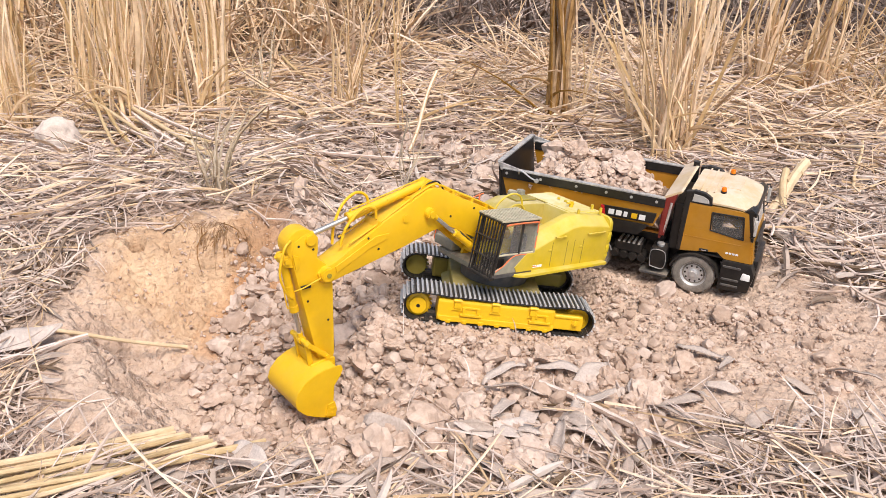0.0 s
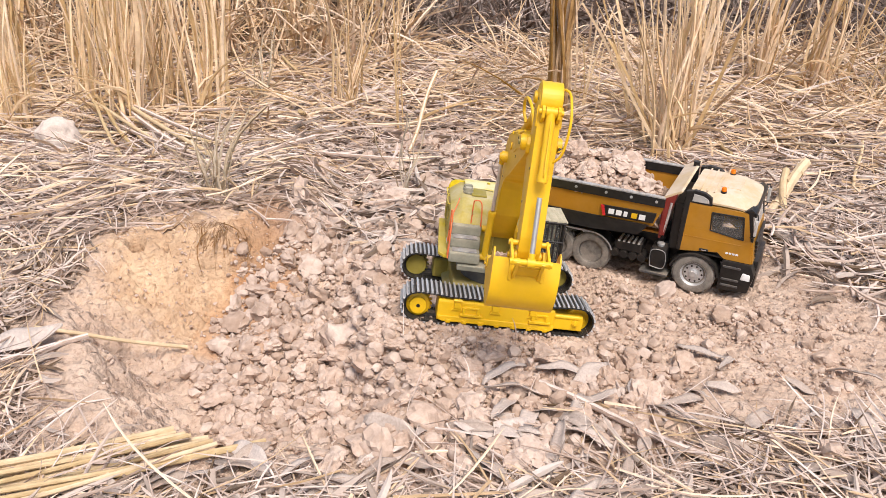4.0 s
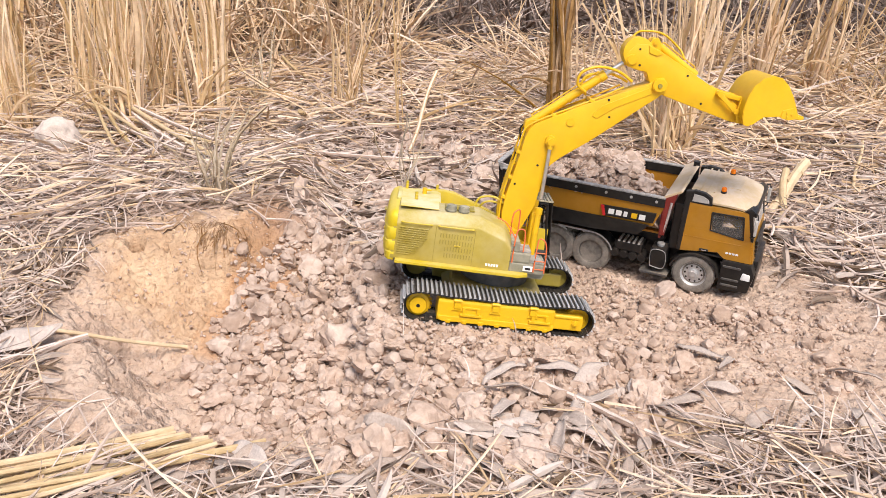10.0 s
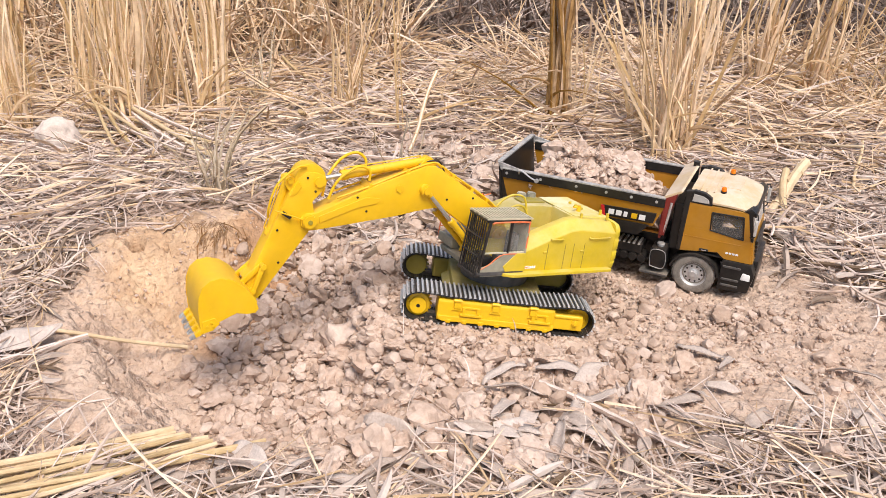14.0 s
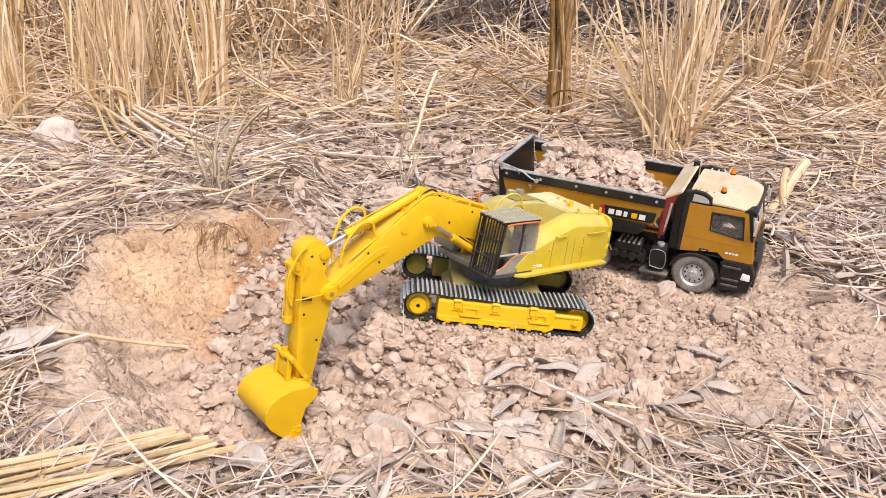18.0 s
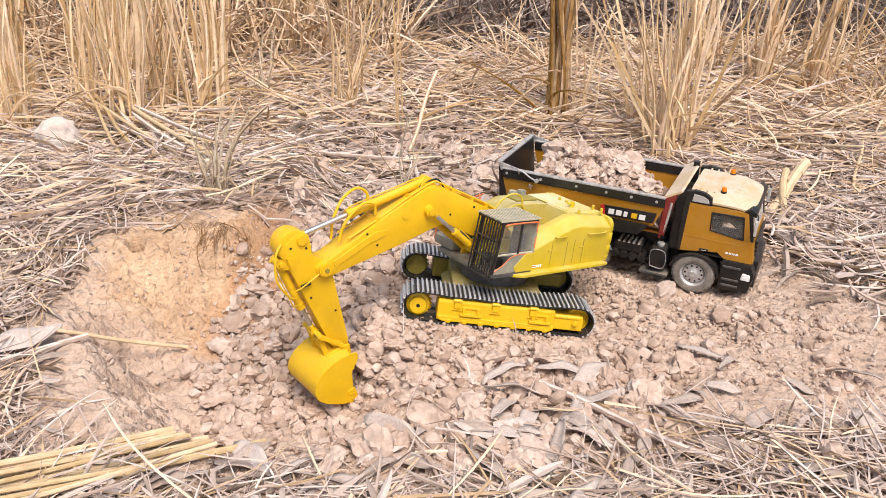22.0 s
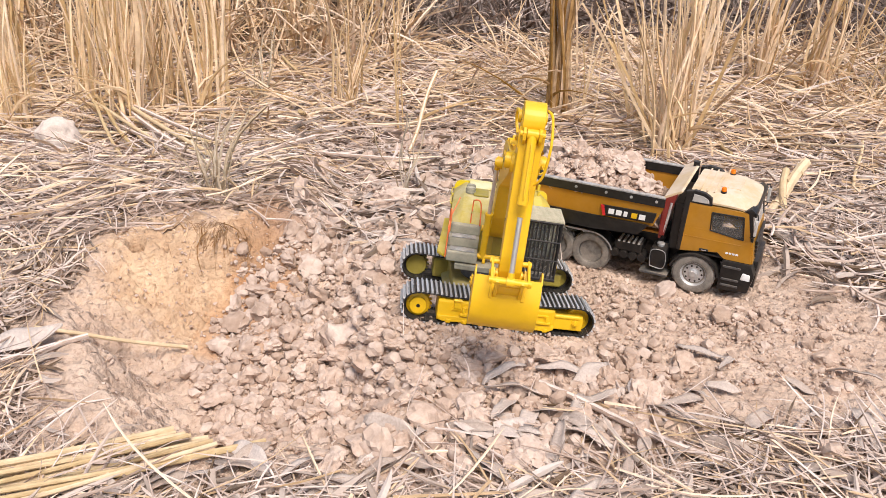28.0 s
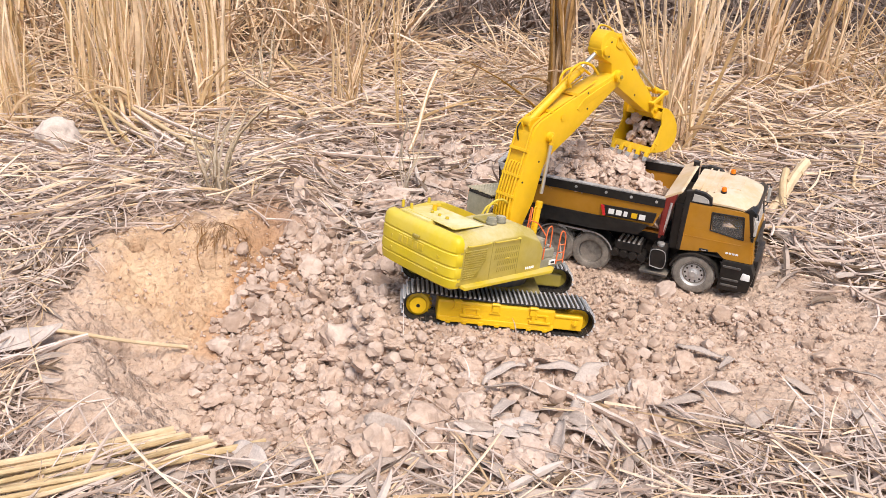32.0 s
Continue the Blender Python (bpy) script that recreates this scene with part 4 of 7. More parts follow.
def build_ground():
    def axis(lo, hi, c0, c1, fine, grow):
        v, s = [c0], fine
        while v[-1] < c1:
            v.append(v[-1] + fine)
        while v[-1] < hi:
            s *= grow
            v.append(v[-1] + s)
        s, left = fine, [c0]
        while left[-1] > lo:
            s *= grow
            left.append(left[-1] - s)
        return np.array(sorted(set(left[1:] + v)))
    X, Y = axis(-60, 60, -1.0, 0.95, 0.0045, 1.16), axis(-40, 80, 0.88, 2.0, 0.0045, 1.09)
    gx, gy = np.meshgrid(X, Y)
    z = ground_z(gx, gy)
    near = sstep(5, 1.5, np.hypot(gx, gy - 1.4))
    z = z + near * (0.0050 * grain(gx, gy, 28, 7) + 0.0034 * grain(gx, gy, 62, 8) + 0.0030 * grain(gx, gy, 120, 9) + 0.0022 * grain(gx, gy, 210, 10))
    co = np.stack([gx, gy, z], -1).reshape(-1, 3)
    ny, nx = gx.shape
    idx = np.arange(nx * ny).reshape(ny, nx)
    f = np.stack([idx[:-1, :-1], idx[:-1, 1:], idx[1:, 1:], idx[1:, :-1]], -1).reshape(-1, 4)
    me = bpy.data.meshes.new("ground")
    me.from_pydata(co.tolist(), [], f.tolist())
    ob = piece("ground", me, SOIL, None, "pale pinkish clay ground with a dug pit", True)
    tagged(ob, category="ground", kind="structure")


build_ground()
# ---- the dump truck model ----
truck = empty("dump_truck", TRUCK, label="ochre and black model dump truck with a load of clods", category="truck")


def build_wheel(x, y, side, dual):
    R, w = 0.0435, 0.030
    ob = empty("wheel", pose(x, y, R))
    ob.parent = truck
    s = side
    yo = 0.0
    prof = [(0.026, yo - s * w), (0.040, yo - s * w), (0.0432, yo - s * (w - 0.004)), (0.0436, yo - s * w * 0.5), (0.0432, yo - s * 0.004), (0.0405, yo), (0.031, yo + s * 0.0015), (0.0265, yo - s * 0.001), (0.026, yo - s * 0.006)]
    t = part("tyre", lathe(prof, 40), TYRE, ob, "black rubber tyre caked with pale dust", True)
    for k in range(26):
        a = 2 * math.pi * k / 26
        m = Matrix.Rotation(a, 4, "Y")
        for j in (0, 1):
            part("tread_block", box(0.0425, 0.0446, -s * (0.003 + j * 0.014), -s * (0.014 + j * 0.013), -0.0036, 0.0030, 0), TYRE, t, m=m @ Matrix.Rotation(0.06 * j, 4, "Y"))
    if dual:
        part("inner_tyre", lathe([(0.026, -s * (w + 0.028)), (0.042, -s * (w + 0.028)), (0.0436, -s * (w + 0.014)), (0.042, -s * (w + 0.002)), (0.026, -s * (w + 0.002))], 32), TYRE, ob, "", True)
        rim = [(0.002, -s * 0.016), (0.0095, -s * 0.016), (0.010, -s * 0.010), (0.0125, -s * 0.012), (0.017, -s * 0.019), (0.0235, -s * 0.016), (0.0250, -s * 0.004), (0.0268, -s * 0.001), (0.0268, -s * 0.010), (0.002, -s * 0.022)]
    else:
        rim = [(0.002, s * 0.001), (0.0065, s * 0.001), (0.0075, -s * 0.002), (0.010, -s * 0.003), (0.0105, -s * 0.006), (0.0195, -s * 0.005), (0.0225, -s * 0.008), (0.0245, -s * 0.004), (0.0268, -s * 0.0005), (0.0268, -s * 0.010), (0.002, -s * 0.012)]
    r = part("rim", lathe(rim, 32), GREYDARK if dual else SILVER, ob, "dished dark rim" if dual else "dusty silver rim", True)
    for k in range(10):
        a = 2 * math.pi * k / 10
        if not dual:
            part("vent_hole", rod((0.0172 * math.cos(a), -s * 0.0065, 0.0172 * math.sin(a)), (0.0172 * math.cos(a), -s * 0.0044, 0.0172 * math.sin(a)), 0.0021, 8), BLACK, r)
            part("wheel_nut", rod((0.0088 * math.cos(a + 0.3), -s * 0.004, 0.0088 * math.sin(a + 0.3)), (0.0088 * math.cos(a + 0.3), -s * 0.0008, 0.0088 * math.sin(a + 0.3)), 0.0011, 6), SILVER, r)
        else:
            part("wheel_nut", rod((0.0135 * math.cos(a), -s * 0.016, 0.0135 * math.sin(a)), (0.0135 * math.cos(a), -s * 0.0115, 0.0135 * math.sin(a)), 0.0012, 6), SILVER, r)


def build_truck():
    T = truck
    for x, dual in ((0.241, False), (0.019, True), (-0.062, True)):
        for s in (-1, 1):
            build_wheel(x, s * 0.0840, s, dual)
        part("axle", rod((x, -0.060, 0.0435), (x, 0.060, 0.0435), 0.006, 12), BLACK, T)
    # chassis
    for y in (-0.034, 0.026):
        part("chassis_rail", box(-0.175, 0.335, y, y + 0.008, 0.062, 0.082, 0.0012), BLACK, T)
    for x in (-0.17, -0.04, 0.06, 0.15):
        part("cross_member", box(x, x + 0.010, -0.030, 0.030, 0.064, 0.080, 0.001), BLACK, T)
    part("sub_frame", box(-0.185, 0.165, -0.048, 0.048, 0.082, 0.110, 0.003), BLACK, T)
    # mudguards over the two rear axles, with scuffed bright edges
    for s in (-1, 1):
        for x in (0.019, -0.062):
            pts = [(x + 0.0515 * math.cos(a), 0.0435 + 0.0515 * math.sin(a)) for a in np.linspace(radians(20 if x > -0.05 else 60), radians(112 if x > -0.05 else 165), 10)]
            inn = [(x + 0.0492 * math.cos(a), 0.0435 + 0.0492 * math.sin(a)) for a in np.linspace(radians(112 if x > -0.05 else 165), radians(20 if x > -0.05 else 60), 10)]
            ya, yb = sorted((s * 0.052, s * 0.0880))
            g = part("mudguard", prism(pts + inn, ya, yb, 0.0006), BLACK, T, "black mudguard with a scraped edge", True)
            part("edge_strip", prism([(p[0] * 1.0, p[1] + 0.0006) for p in pts] + inn, s * 0.0880, s * 0.0897, 0.0004), RIB, g)
        part("mudguard_top", box(-0.058, 0.013, *sorted((s * 0.052, s * 0.0880)), 0.0925, 0.0950, 0.0006), BLACK, T)
        part("top_edge", box(-0.058, 0.013, *sorted((s * 0.0870, s * 0.0897)), 0.0922, 0.0962, 0.0005), RIB, T, "scraped pale edge")
        for y in (0.060, 0.072):
            part("guard_pipe", rod((-0.085, s * y, 0.1015), (0.042, s * y, 0.1005), 0.0018, 8), RIB, T, "", True)
    # tipping body: flared side walls with a black rail
    zb, xr, xf, W = 0.2075, -0.189, 0.167, 0.1016
    def side_wall(s):
        b = bmesh.new()
        sec = []
        for x, z0, yb_ in ((xr + 0.012, 0.112, 0.066), (-0.02, 0.112, 0.066), (xf - 0.020, 0.125, 0.066)):
            top_x = xr if x < -0.1 else (xf if x > 0.1 else x)
            o = [(x, s * yb_, z0), (x, s * (W - 0.004), 0.140), (top_x, s * (W - 0.001), zb - 0.020), (top_x, s * (W - 0.0045), zb - 0.020), (x, s * (W - 0.0075), 0.141), (x, s * (yb_ - 0.003), z0 + 0.003)]
            sec.append([b.verts.new(p) for p in o])
        for p, q in zip(sec, sec[1:]):
            for i in range(6):
                b.faces.new((p[i], p[(i + 1) % 6], q[(i + 1) % 6], q[i]))
        b.faces.new(sec[0])
        b.faces.new(sec[-1][::-1])
        bmesh.ops.recalc_face_normals(b, faces=b.faces)
        w = part("body_side", b, GOLD, T, "ochre gold tipper side wall")
        lo = prism([(xr + 0.010, 0.108), (xr + 0.006, 0.139), (0.140, 0.141), (0.120, 0.116), (0.02, 0.108)], s * (W - 0.0035), s * (W - 0.0005), 0.0006)
        part("lower_panel", lo, BLACK, T, "black lower side panel")
        r = box(xr, xf, *sorted((s * (W - 0.007), s * (W + 0.003))), zb - 0.0215, zb - 0.001, 0.002)
        rail = part("top_rail", r, BLACK, T, "black rail scraped pale along the top")
        part("rail_cap", box(xr, xf, *sorted((s * (W - 0.0075), s * (W + 0.0034))), zb - 0.002, zb + 0.001, 0.0006), RIB, rail)
        for x in (-0.178, -0.10, -0.02, 0.045, 0.098, 0.150):
            part("rail_bolt", rod((x, s * (W + 0.002), zb - 0.010), (x, s * (W + 0.0045), zb - 0.010), 0.0030, 12), RIB, rail, "", True)
        for k in range(26):
            x = xr + 0.006 + k * 0.0139
            part("rail_rivet", rod((x, s * (W - 0.002), zb + 0.0005), (x, s * (W - 0.002), zb + 0.0018), 0.0009, 6), SILVER, rail)
    side_wall(-1)
    side_wall(1)
    part("body_floor", box(xr + 0.012, xf - 0.004, -0.066, 0.066, 0.110, 0.115, 0.001), GOLD, T, "ochre tipper floor")
    part("front_wall", box(xf - 0.006, xf - 0.001, -W + 0.004, W - 0.004, 0.116, zb - 0.001, 0.001), DARKRED, T, "dark red front wall of the tipper")
    # tailgate with slanted cheeks
    b = prism([(xr - 0.004, 0.112), (xr - 0.012, zb + 0.010), (xr - 0.006, zb + 0.012), (xr + 0.004, 0.112)], -W + 0.002, W - 0.002, 0.0012)
    gate = part("tailgate", b, BLACK, T, "black tailgate with a scraped rim")
    part("gate_rim", box(xr - 0.014, xr - 0.003, -W + 0.001, W - 0.001, zb + 0.010, zb + 0.0145, 0.001), RIB, gate)
    for s in (-1, 1):
        b = prism([(xr - 0.013, zb + 0.013), (xr + 0.050, zb + 0.0005), (xr + 0.050, zb - 0.004), (xr - 0.004, zb - 0.006)], s * (W - 0.003), s * (W + 0.001), 0.0008)
        part("tail_cheek", b, RIB, T, "slanted rail end")
    part("gate_lever", tube([(-0.150, -W - 0.004, zb - 0.006), (-0.142, -W - 0.010, zb + 0.004), (-0.120, -W - 0.010, zb - 0.008), (-0.108, -W - 0.006, zb - 0.014)], 0.0018, 8), SILVER, T, "small bent silver tailgate lever", True)
    part("gate_hinge", rod((-0.108, -W - 0.002, zb - 0.014), (-0.108, -W - 0.009, zb - 0.014), 0.0045, 12), SILVER, T, "", True)
    # headboard canopy over the cab gap
    b = prism([(xf - 0.002, zb - 0.004), (0.196, 0.2235), (0.199, 0.2270), (0.194, 0.2285), (xf - 0.004, zb + 0.004)], -W + 0.001, W - 0.001, 0.0014)
    part("headboard", b, GOLD_DUSTY, T, "pale dusty sloping headboard plate")
    for s in (-1, 1):
        b = prism([(xf - 0.004, 0.125), (xf - 0.002, zb), (0.190, 0.222), (0.186, 0.205), (xf + 0.012, 0.175), (xf + 0.006, 0.125)], *sorted((s * (W - 0.004), s * (W - 0.001))), 0.0008)
        part("headboard_cheek", b, DARKRED, T, "dark red headboard cheek")
    part("front_post", rod((xf + 0.004, -W + 0.004, 0.130), (xf + 0.013, -W + 0.002, 0.200), 0.003, 10), SILVER, T, "bright strut", True)
    # maker's sign: dark board, plain pale bars and a red edge
    for s in (-1, 1):
        b = part("sign_board", prism([(0.042, 0.1445), (0.148, 0.1475), (0.153, 0.1705), (0.036, 0.1675)], *sorted((s * (W - 0.002), s * (W + 0.0012))), 0.0004), BLACK, T, "black sign board")
        part("sign_edge", prism([(0.042, 0.1445), (0.048, 0.1447), (0.043, 0.1677), (0.036, 0.1675)], *sorted((s * (W + 0.0008), s * (W + 0.002))), 0.0002), RED, b)
        for k, wd in enumerate((0.012, 0.012, 0.008, 0.012, 0.013)):
            x = 0.053 + k * 0.0162
            part("sign_bar", prism([(x, 0.1505), (x + wd, 0.1508), (x + wd + 0.001, 0.1622), (x + 0.001, 0.162)], *sorted((s * (W + 0.0010), s * (W + 0.0022))), 0.0003), WHITE if k != 3 else YELLOW, b)
    # air filter, tanks, battery box, step between the axles
    for s in (-1, 1):
        b = part("air_filter", box(0.072, 0.130, *sorted((s * 0.052, s * 0.088)), 0.066, 0.088, 0.004), BLACK, T, "ribbed dark filter box")
        for k in range(5):
            x = 0.078 + k * 0.0105
            part("filter_rib", box(x, x + 0.005, *sorted((s * 0.054, s * 0.090)), 0.086, 0.0905, 0.0012), SILVER, b)
        for k in range(4):
            x = 0.074 + k * 0.019
            part("air_tank", rod((x, s * 0.060, 0.058), (x, s * 0.091, 0.058), 0.0095, 18, bev=0.002), BLACK, T, "", True)
        b = part("battery_box", box(0.148, 0.182, *sorted((s * 0.048, s * 0.090)), 0.040, 0.088, 0.006), BLACK, T, "black tank with a pale outline", True)
        part("tank_rim", tube([(0.151, s * 0.0905, 0.046), (0.151, s * 0.0905, 0.082), (0.179, s * 0.0905, 0.082), (0.179, s * 0.0905, 0.046), (0.151, s * 0.0905, 0.046)], 0.0008, 6), RIB, b)
        part("tank_cap", rod((0.165, s * 0.070, 0.087), (0.165, s * 0.070, 0.094), 0.008, 14, bev=0.001), RIB, b, "", True)
        part("side_step", box(0.130, 0.190, *sorted((s * 0.060, s * 0.092)), 0.026, 0.032, 0.0015), GREYDARK, T, "grey side step")
    part("gearbox", box(0.10, 0.20, -0.030, 0.030, 0.040, 0.075, 0.006), BLACK, T)
    part("cab_gap_tower", box(0.180, 0.204, -0.070, 0.070, 0.085, 0.190, 0.004), BLACK, T, "dark gear behind the cab")
    part("exhaust_stack", rod((0.192, 0.066, 0.09), (0.192, 0.066, 0.236), 0.007, 14), BLACK, T, "black upright exhaust", True)
    # ---- cab ----
    before = set(bpy.data.objects)
    y0 = 0.0865
    cab_prof = [(0.206, 0.098), (0.208, 0.226), (0.330, 0.220), (0.342, 0.150), (0.349, 0.098)]
    for s in (-1, 1):
        ya, yb = sorted((s * (y0 - 0.004), s * y0))
        b = prism([(0.206, 0.098), (0.207, 0.158), (0.262, 0.158), (0.326, 0.149), (0.342, 0.149), (0.349, 0.098), (0.297, 0.098), (0.291, 0.102), (0.281, 0.110)], ya, yb, 0.001)
        prism([(0.207, 0.158), (0.208, 0.212), (0.258, 0.211), (0.262, 0.158)], ya, yb, 0.0, b)
        prism([(0.258, 0.199), (0.258, 0.212), (0.330, 0.211), (0.330, 0.200)], ya, yb, 0.0, b)
        prism([(0.320, 0.200), (0.331, 0.200), (0.341, 0.149), (0.326, 0.149)], ya, yb, 0.0, b)
        door = part("cab_side", b, GOLD, T, "ochre gold cab door")
        pane = part("side_window", prism([(0.259, 0.158), (0.325, 0.149), (0.320, 0.2), (0.258, 0.199)], s * (y0 - 0.0026), s * (y0 - 0.0018), 0), GLASS, door)
        pane.visible_shadow = False
        seal = bmesh.new()
        ring = [(0.260, s * y0, 0.1580), (0.2585, s * y0, 0.1985), (0.3200, s * y0, 0.2000), (0.3258, s * y0, 0.1495)]
        for p, q in zip(ring, ring[1:] + ring[:1]):
            rod(p, q, 0.0016, 8, seal)
        part("window_seal", seal, BLACK, door)
        b = part("door_handle", box(0.245, 0.263, *sorted((s * (y0 - 0.001), s * (y0 + 0.0022))), 0.107, 0.1125, 0.0016), BLACK, door, "black recessed handle")
        part("handle_glint", box(0.249, 0.259, *sorted((s * (y0 + 0.002), s * (y0 + 0.003))), 0.109, 0.1105, 0.0003), SILVER, b)
        for k in range(4):
            part("badge_bar", box(0.297 + k * 0.0065, 0.302 + k * 0.0065, *sorted((s * (y0 - 0.0005), s * (y0 + 0.0008))), 0.1115, 0.1155, 0.0002), WHITE, door, "small pale bar")
        part("door_crease", box(0.212, 0.324, *sorted((s * (y0 - 0.0005), s * (y0 + 0.0009))), 0.1355, 0.1367, 0.0003), GOLD, door)
        # dark rear pillar and roof-side fairing with its pale window
        part("rear_pillar", prism([(0.199, 0.098), (0.201, 0.236), (0.214, 0.238), (0.2065, 0.098)], *sorted((s * (y0 - 0.012), s * (y0 + 0.001))), 0.0015), BLACK, T, "black rear corner of the cab")
        b = prism([(0.206, 0.212), (0.210, 0.236), (0.218, 0.2405), (0.240, 0.2375), (0.254, 0.2285), (0.256, 0.212)], *sorted((s * (y0 - 0.010), s * (y0 + 0.0005))), 0.002)
        fair = part("roof_fairing", b, BLACK, T, "black side fairing")
        part("fairing_window", prism([(0.216, 0.216), (0.218, 0.2325), (0.236, 0.2310), (0.248, 0.2245), (0.250, 0.216)], *sorted((s * (y0 - 0.001), s * (y0 + 0.0014))), 0.0006), PALEGLASS, fair)
        # wheel arch and bumper corner
        arch = [(0.241 + 0.0535 * math.cos(a), 0.0435 + 0.0535 * math.sin(a)) for a in np.linspace(radians(8), radians(165), 16)]
        arin = [(0.241 + 0.0480 * math.cos(a), 0.0435 + 0.0480 * math.sin(a)) for a in np.linspace(radians(165), radians(8), 16)]
        part("wheel_arch", prism(arch + arin, *sorted((s * 0.050, s * 0.0905)), 0.0006), BLACK, T, "black wheel arch", True)
        part("bumper_side", prism([(0.291, 0.024), (0.294, 0.097), (0.350, 0.097), (0.360, 0.070), (0.352, 0.028)], *sorted((s * 0.058, s * 0.0885)), 0.003), BLACK, T, "black bumper corner", True)
        part("head_lamp", prism([(0.334, 0.058), (0.337, 0.075), (0.352, 0.073), (0.353, 0.058)], *sorted((s * 0.0870, s * 0.0900)), 0.0015), WHITE, T, "clear head lamp", True)
        for z in (0.036, 0.050, 0.080):
            part("bumper_step", box(0.297, 0.332, *sorted((s * 0.087, s * 0.0905)), z, z + 0.005, 0.001), GREYDARK, T)
        # mirrors
        part("mirror_arm", tube([(0.335, s * 0.084, 0.214), (0.346, s * 0.097, 0.212), (0.347, s * 0.098, 0.170), (0.338, s * 0.088, 0.160)], 0.0014, 8), BLACK, T, "", True)
        part("mirror_head", box(0.343, 0.349, *sorted((s * 0.094, s * 0.108)), 0.172, 0.205, 0.002), PALEGLASS, T, "pale mirror housing", True)
    part("cab_front_lower", prism([(0.341, 0.152), (0.349, 0.098), (0.352, 0.098), (0.3445, 0.152)], -y0 + 0.002, y0 - 0.002, 0.001), GOLD, T)
    for z in (0.106, 0.116, 0.126, 0.136):
        part("grille_bar", box(0.3475, 0.3530, -0.060, 0.060, z, z + 0.006, 0.001), BLACK, T)
    part("front_bumper", box(0.335, 0.361, -0.060, 0.060, 0.030, 0.096, 0.004), BLACK, T, "black front bumper", True)
    part("windscreen", prism([(0.332, 0.206), (0.342, 0.152), (0.3435, 0.152), (0.3335, 0.206)], -y0 + 0.009, y0 - 0.009, 0), PALEGLASS, T, "dusty bright windscreen")
    for s in (-1, 1):
        part("front_pillar", prism([(0.327, 0.212), (0.340, 0.149), (0.3455, 0.149), (0.3350, 0.212)], *sorted((s * (y0 - 0.010), s * (y0 + 0.0008))), 0.0012), BLACK, T, "black windscreen pillar")
    part("sun_visor", prism([(0.318, 0.214), (0.336, 0.206), (0.343, 0.204), (0.3415, 0.214), (0.331, 0.222)], -y0 - 0.001, y0 + 0.001, 0.002), BLACK, T, "black sun visor", True)
    # roof: domed plate with ribs
    b = bmesh.new()
    xs = np.linspace(0.209, 0.338, 14)
    rows_ = []
    for i, x in enumerate(xs):
        u = (x - 0.209) / 0.129
        ring = []
        for k in range(13):
            v = k / 12 * 2 - 1
            edge = (1 - abs(v) ** 6) ** 0.5
            z = 0.213 + (0.0245 - 0.016 * max(0, u - 0.62) ** 1.5 / 0.23 + 0.0) * (0.25 + 0.75 * edge)
            ring.append(b.verts.new((x - 0.012 * u * v ** 4, v * (y0 - 0.001) * (1 - 0.04 * u), z)))
        rows_.append(ring)
    for p, q in zip(rows_, rows_[1:]):
        for k in range(12):
            b.faces.new((p[k], q[k], q[k + 1], p[k + 1]))
    ext = bmesh.ops.extrude_face_region(b, geom=b.faces[:])
    bmesh.ops.translate(b, verts=[v for v in ext["geom"] if isinstance(v, bmesh.types.BMVert)], vec=(0, 0, -0.004))
    bmesh.ops.recalc_face_normals(b, faces=b.faces)
    roof = part("cab_roof", b, GOLD_DUSTY, T, "domed roof under pale dust", True)
    for x in (0.224, 0.238, 0.252):
        part("roof_rib", box(x, x + 0.003, -0.070, 0.070, 0.2362, 0.2385, 0.0008), GOLD_DUSTY, roof)
    part("roof_hatch", box(0.258, 0.300, -0.030, 0.030, 0.2352, 0.2385, 0.0012), GOLD_DUSTY, roof)
    for y in (0.058, -0.058):
        bb = part("beacon_base", rod((0.270, y, 0.234), (0.270, y, 0.2385), 0.0062, 14), BLACK, roof)
        part("beacon_lens", rod((0.270, y, 0.2385), (0.270, y, 0.2480), 0.0052, 14, bev=0.0015), BEACON, bb, "orange beacon", True)
    part("cab_floor", box(0.207, 0.345, -0.082, 0.082, 0.096, 0.100, 0.001), BLACK, T)
    part("cab_back_wall", box(0.206, 0.210, -0.083, 0.083, 0.098, 0.214, 0.001), BLACK, T)
    for s in (-1, 1):
        b = box(0.232, 0.268, s * 0.045 - 0.018, s * 0.045 + 0.018, 0.110, 0.140, 0.005)
        box(0.226, 0.238, s * 0.045 - 0.018, s * 0.045 + 0.018, 0.130, 0.190, 0.005, b)
        part("cab_seat", b, SEAT, T, "dark cab seat", True)
    w = tube([(0.300 + 0.004 * math.cos(a), 0.045 + 0.018 * math.sin(a), 0.158 + 0.016 * math.cos(a)) for a in np.linspace(0, 2 * math.pi, 13)], 0.0018, 6)
    part("steering_wheel", w, BLACK, T)
    part("dash_board", box(0.310, 0.336, -0.080, 0.080, 0.120, 0.150, 0.006), BLACK, T)
    # the cab sits low and is narrower than the tipper
    for ob in set(bpy.data.objects) - before:
        for v in ob.data.vertices:
            v.co.y *= 0.948
            v.co.z = 0.092 + (v.co.z - 0.098) * 0.955 if v.co.z > 0.098 else v.co.z * 0.94


build_truck()
# ---- clods, straw, canes and leaves ----
RS = np.random.RandomState(11)


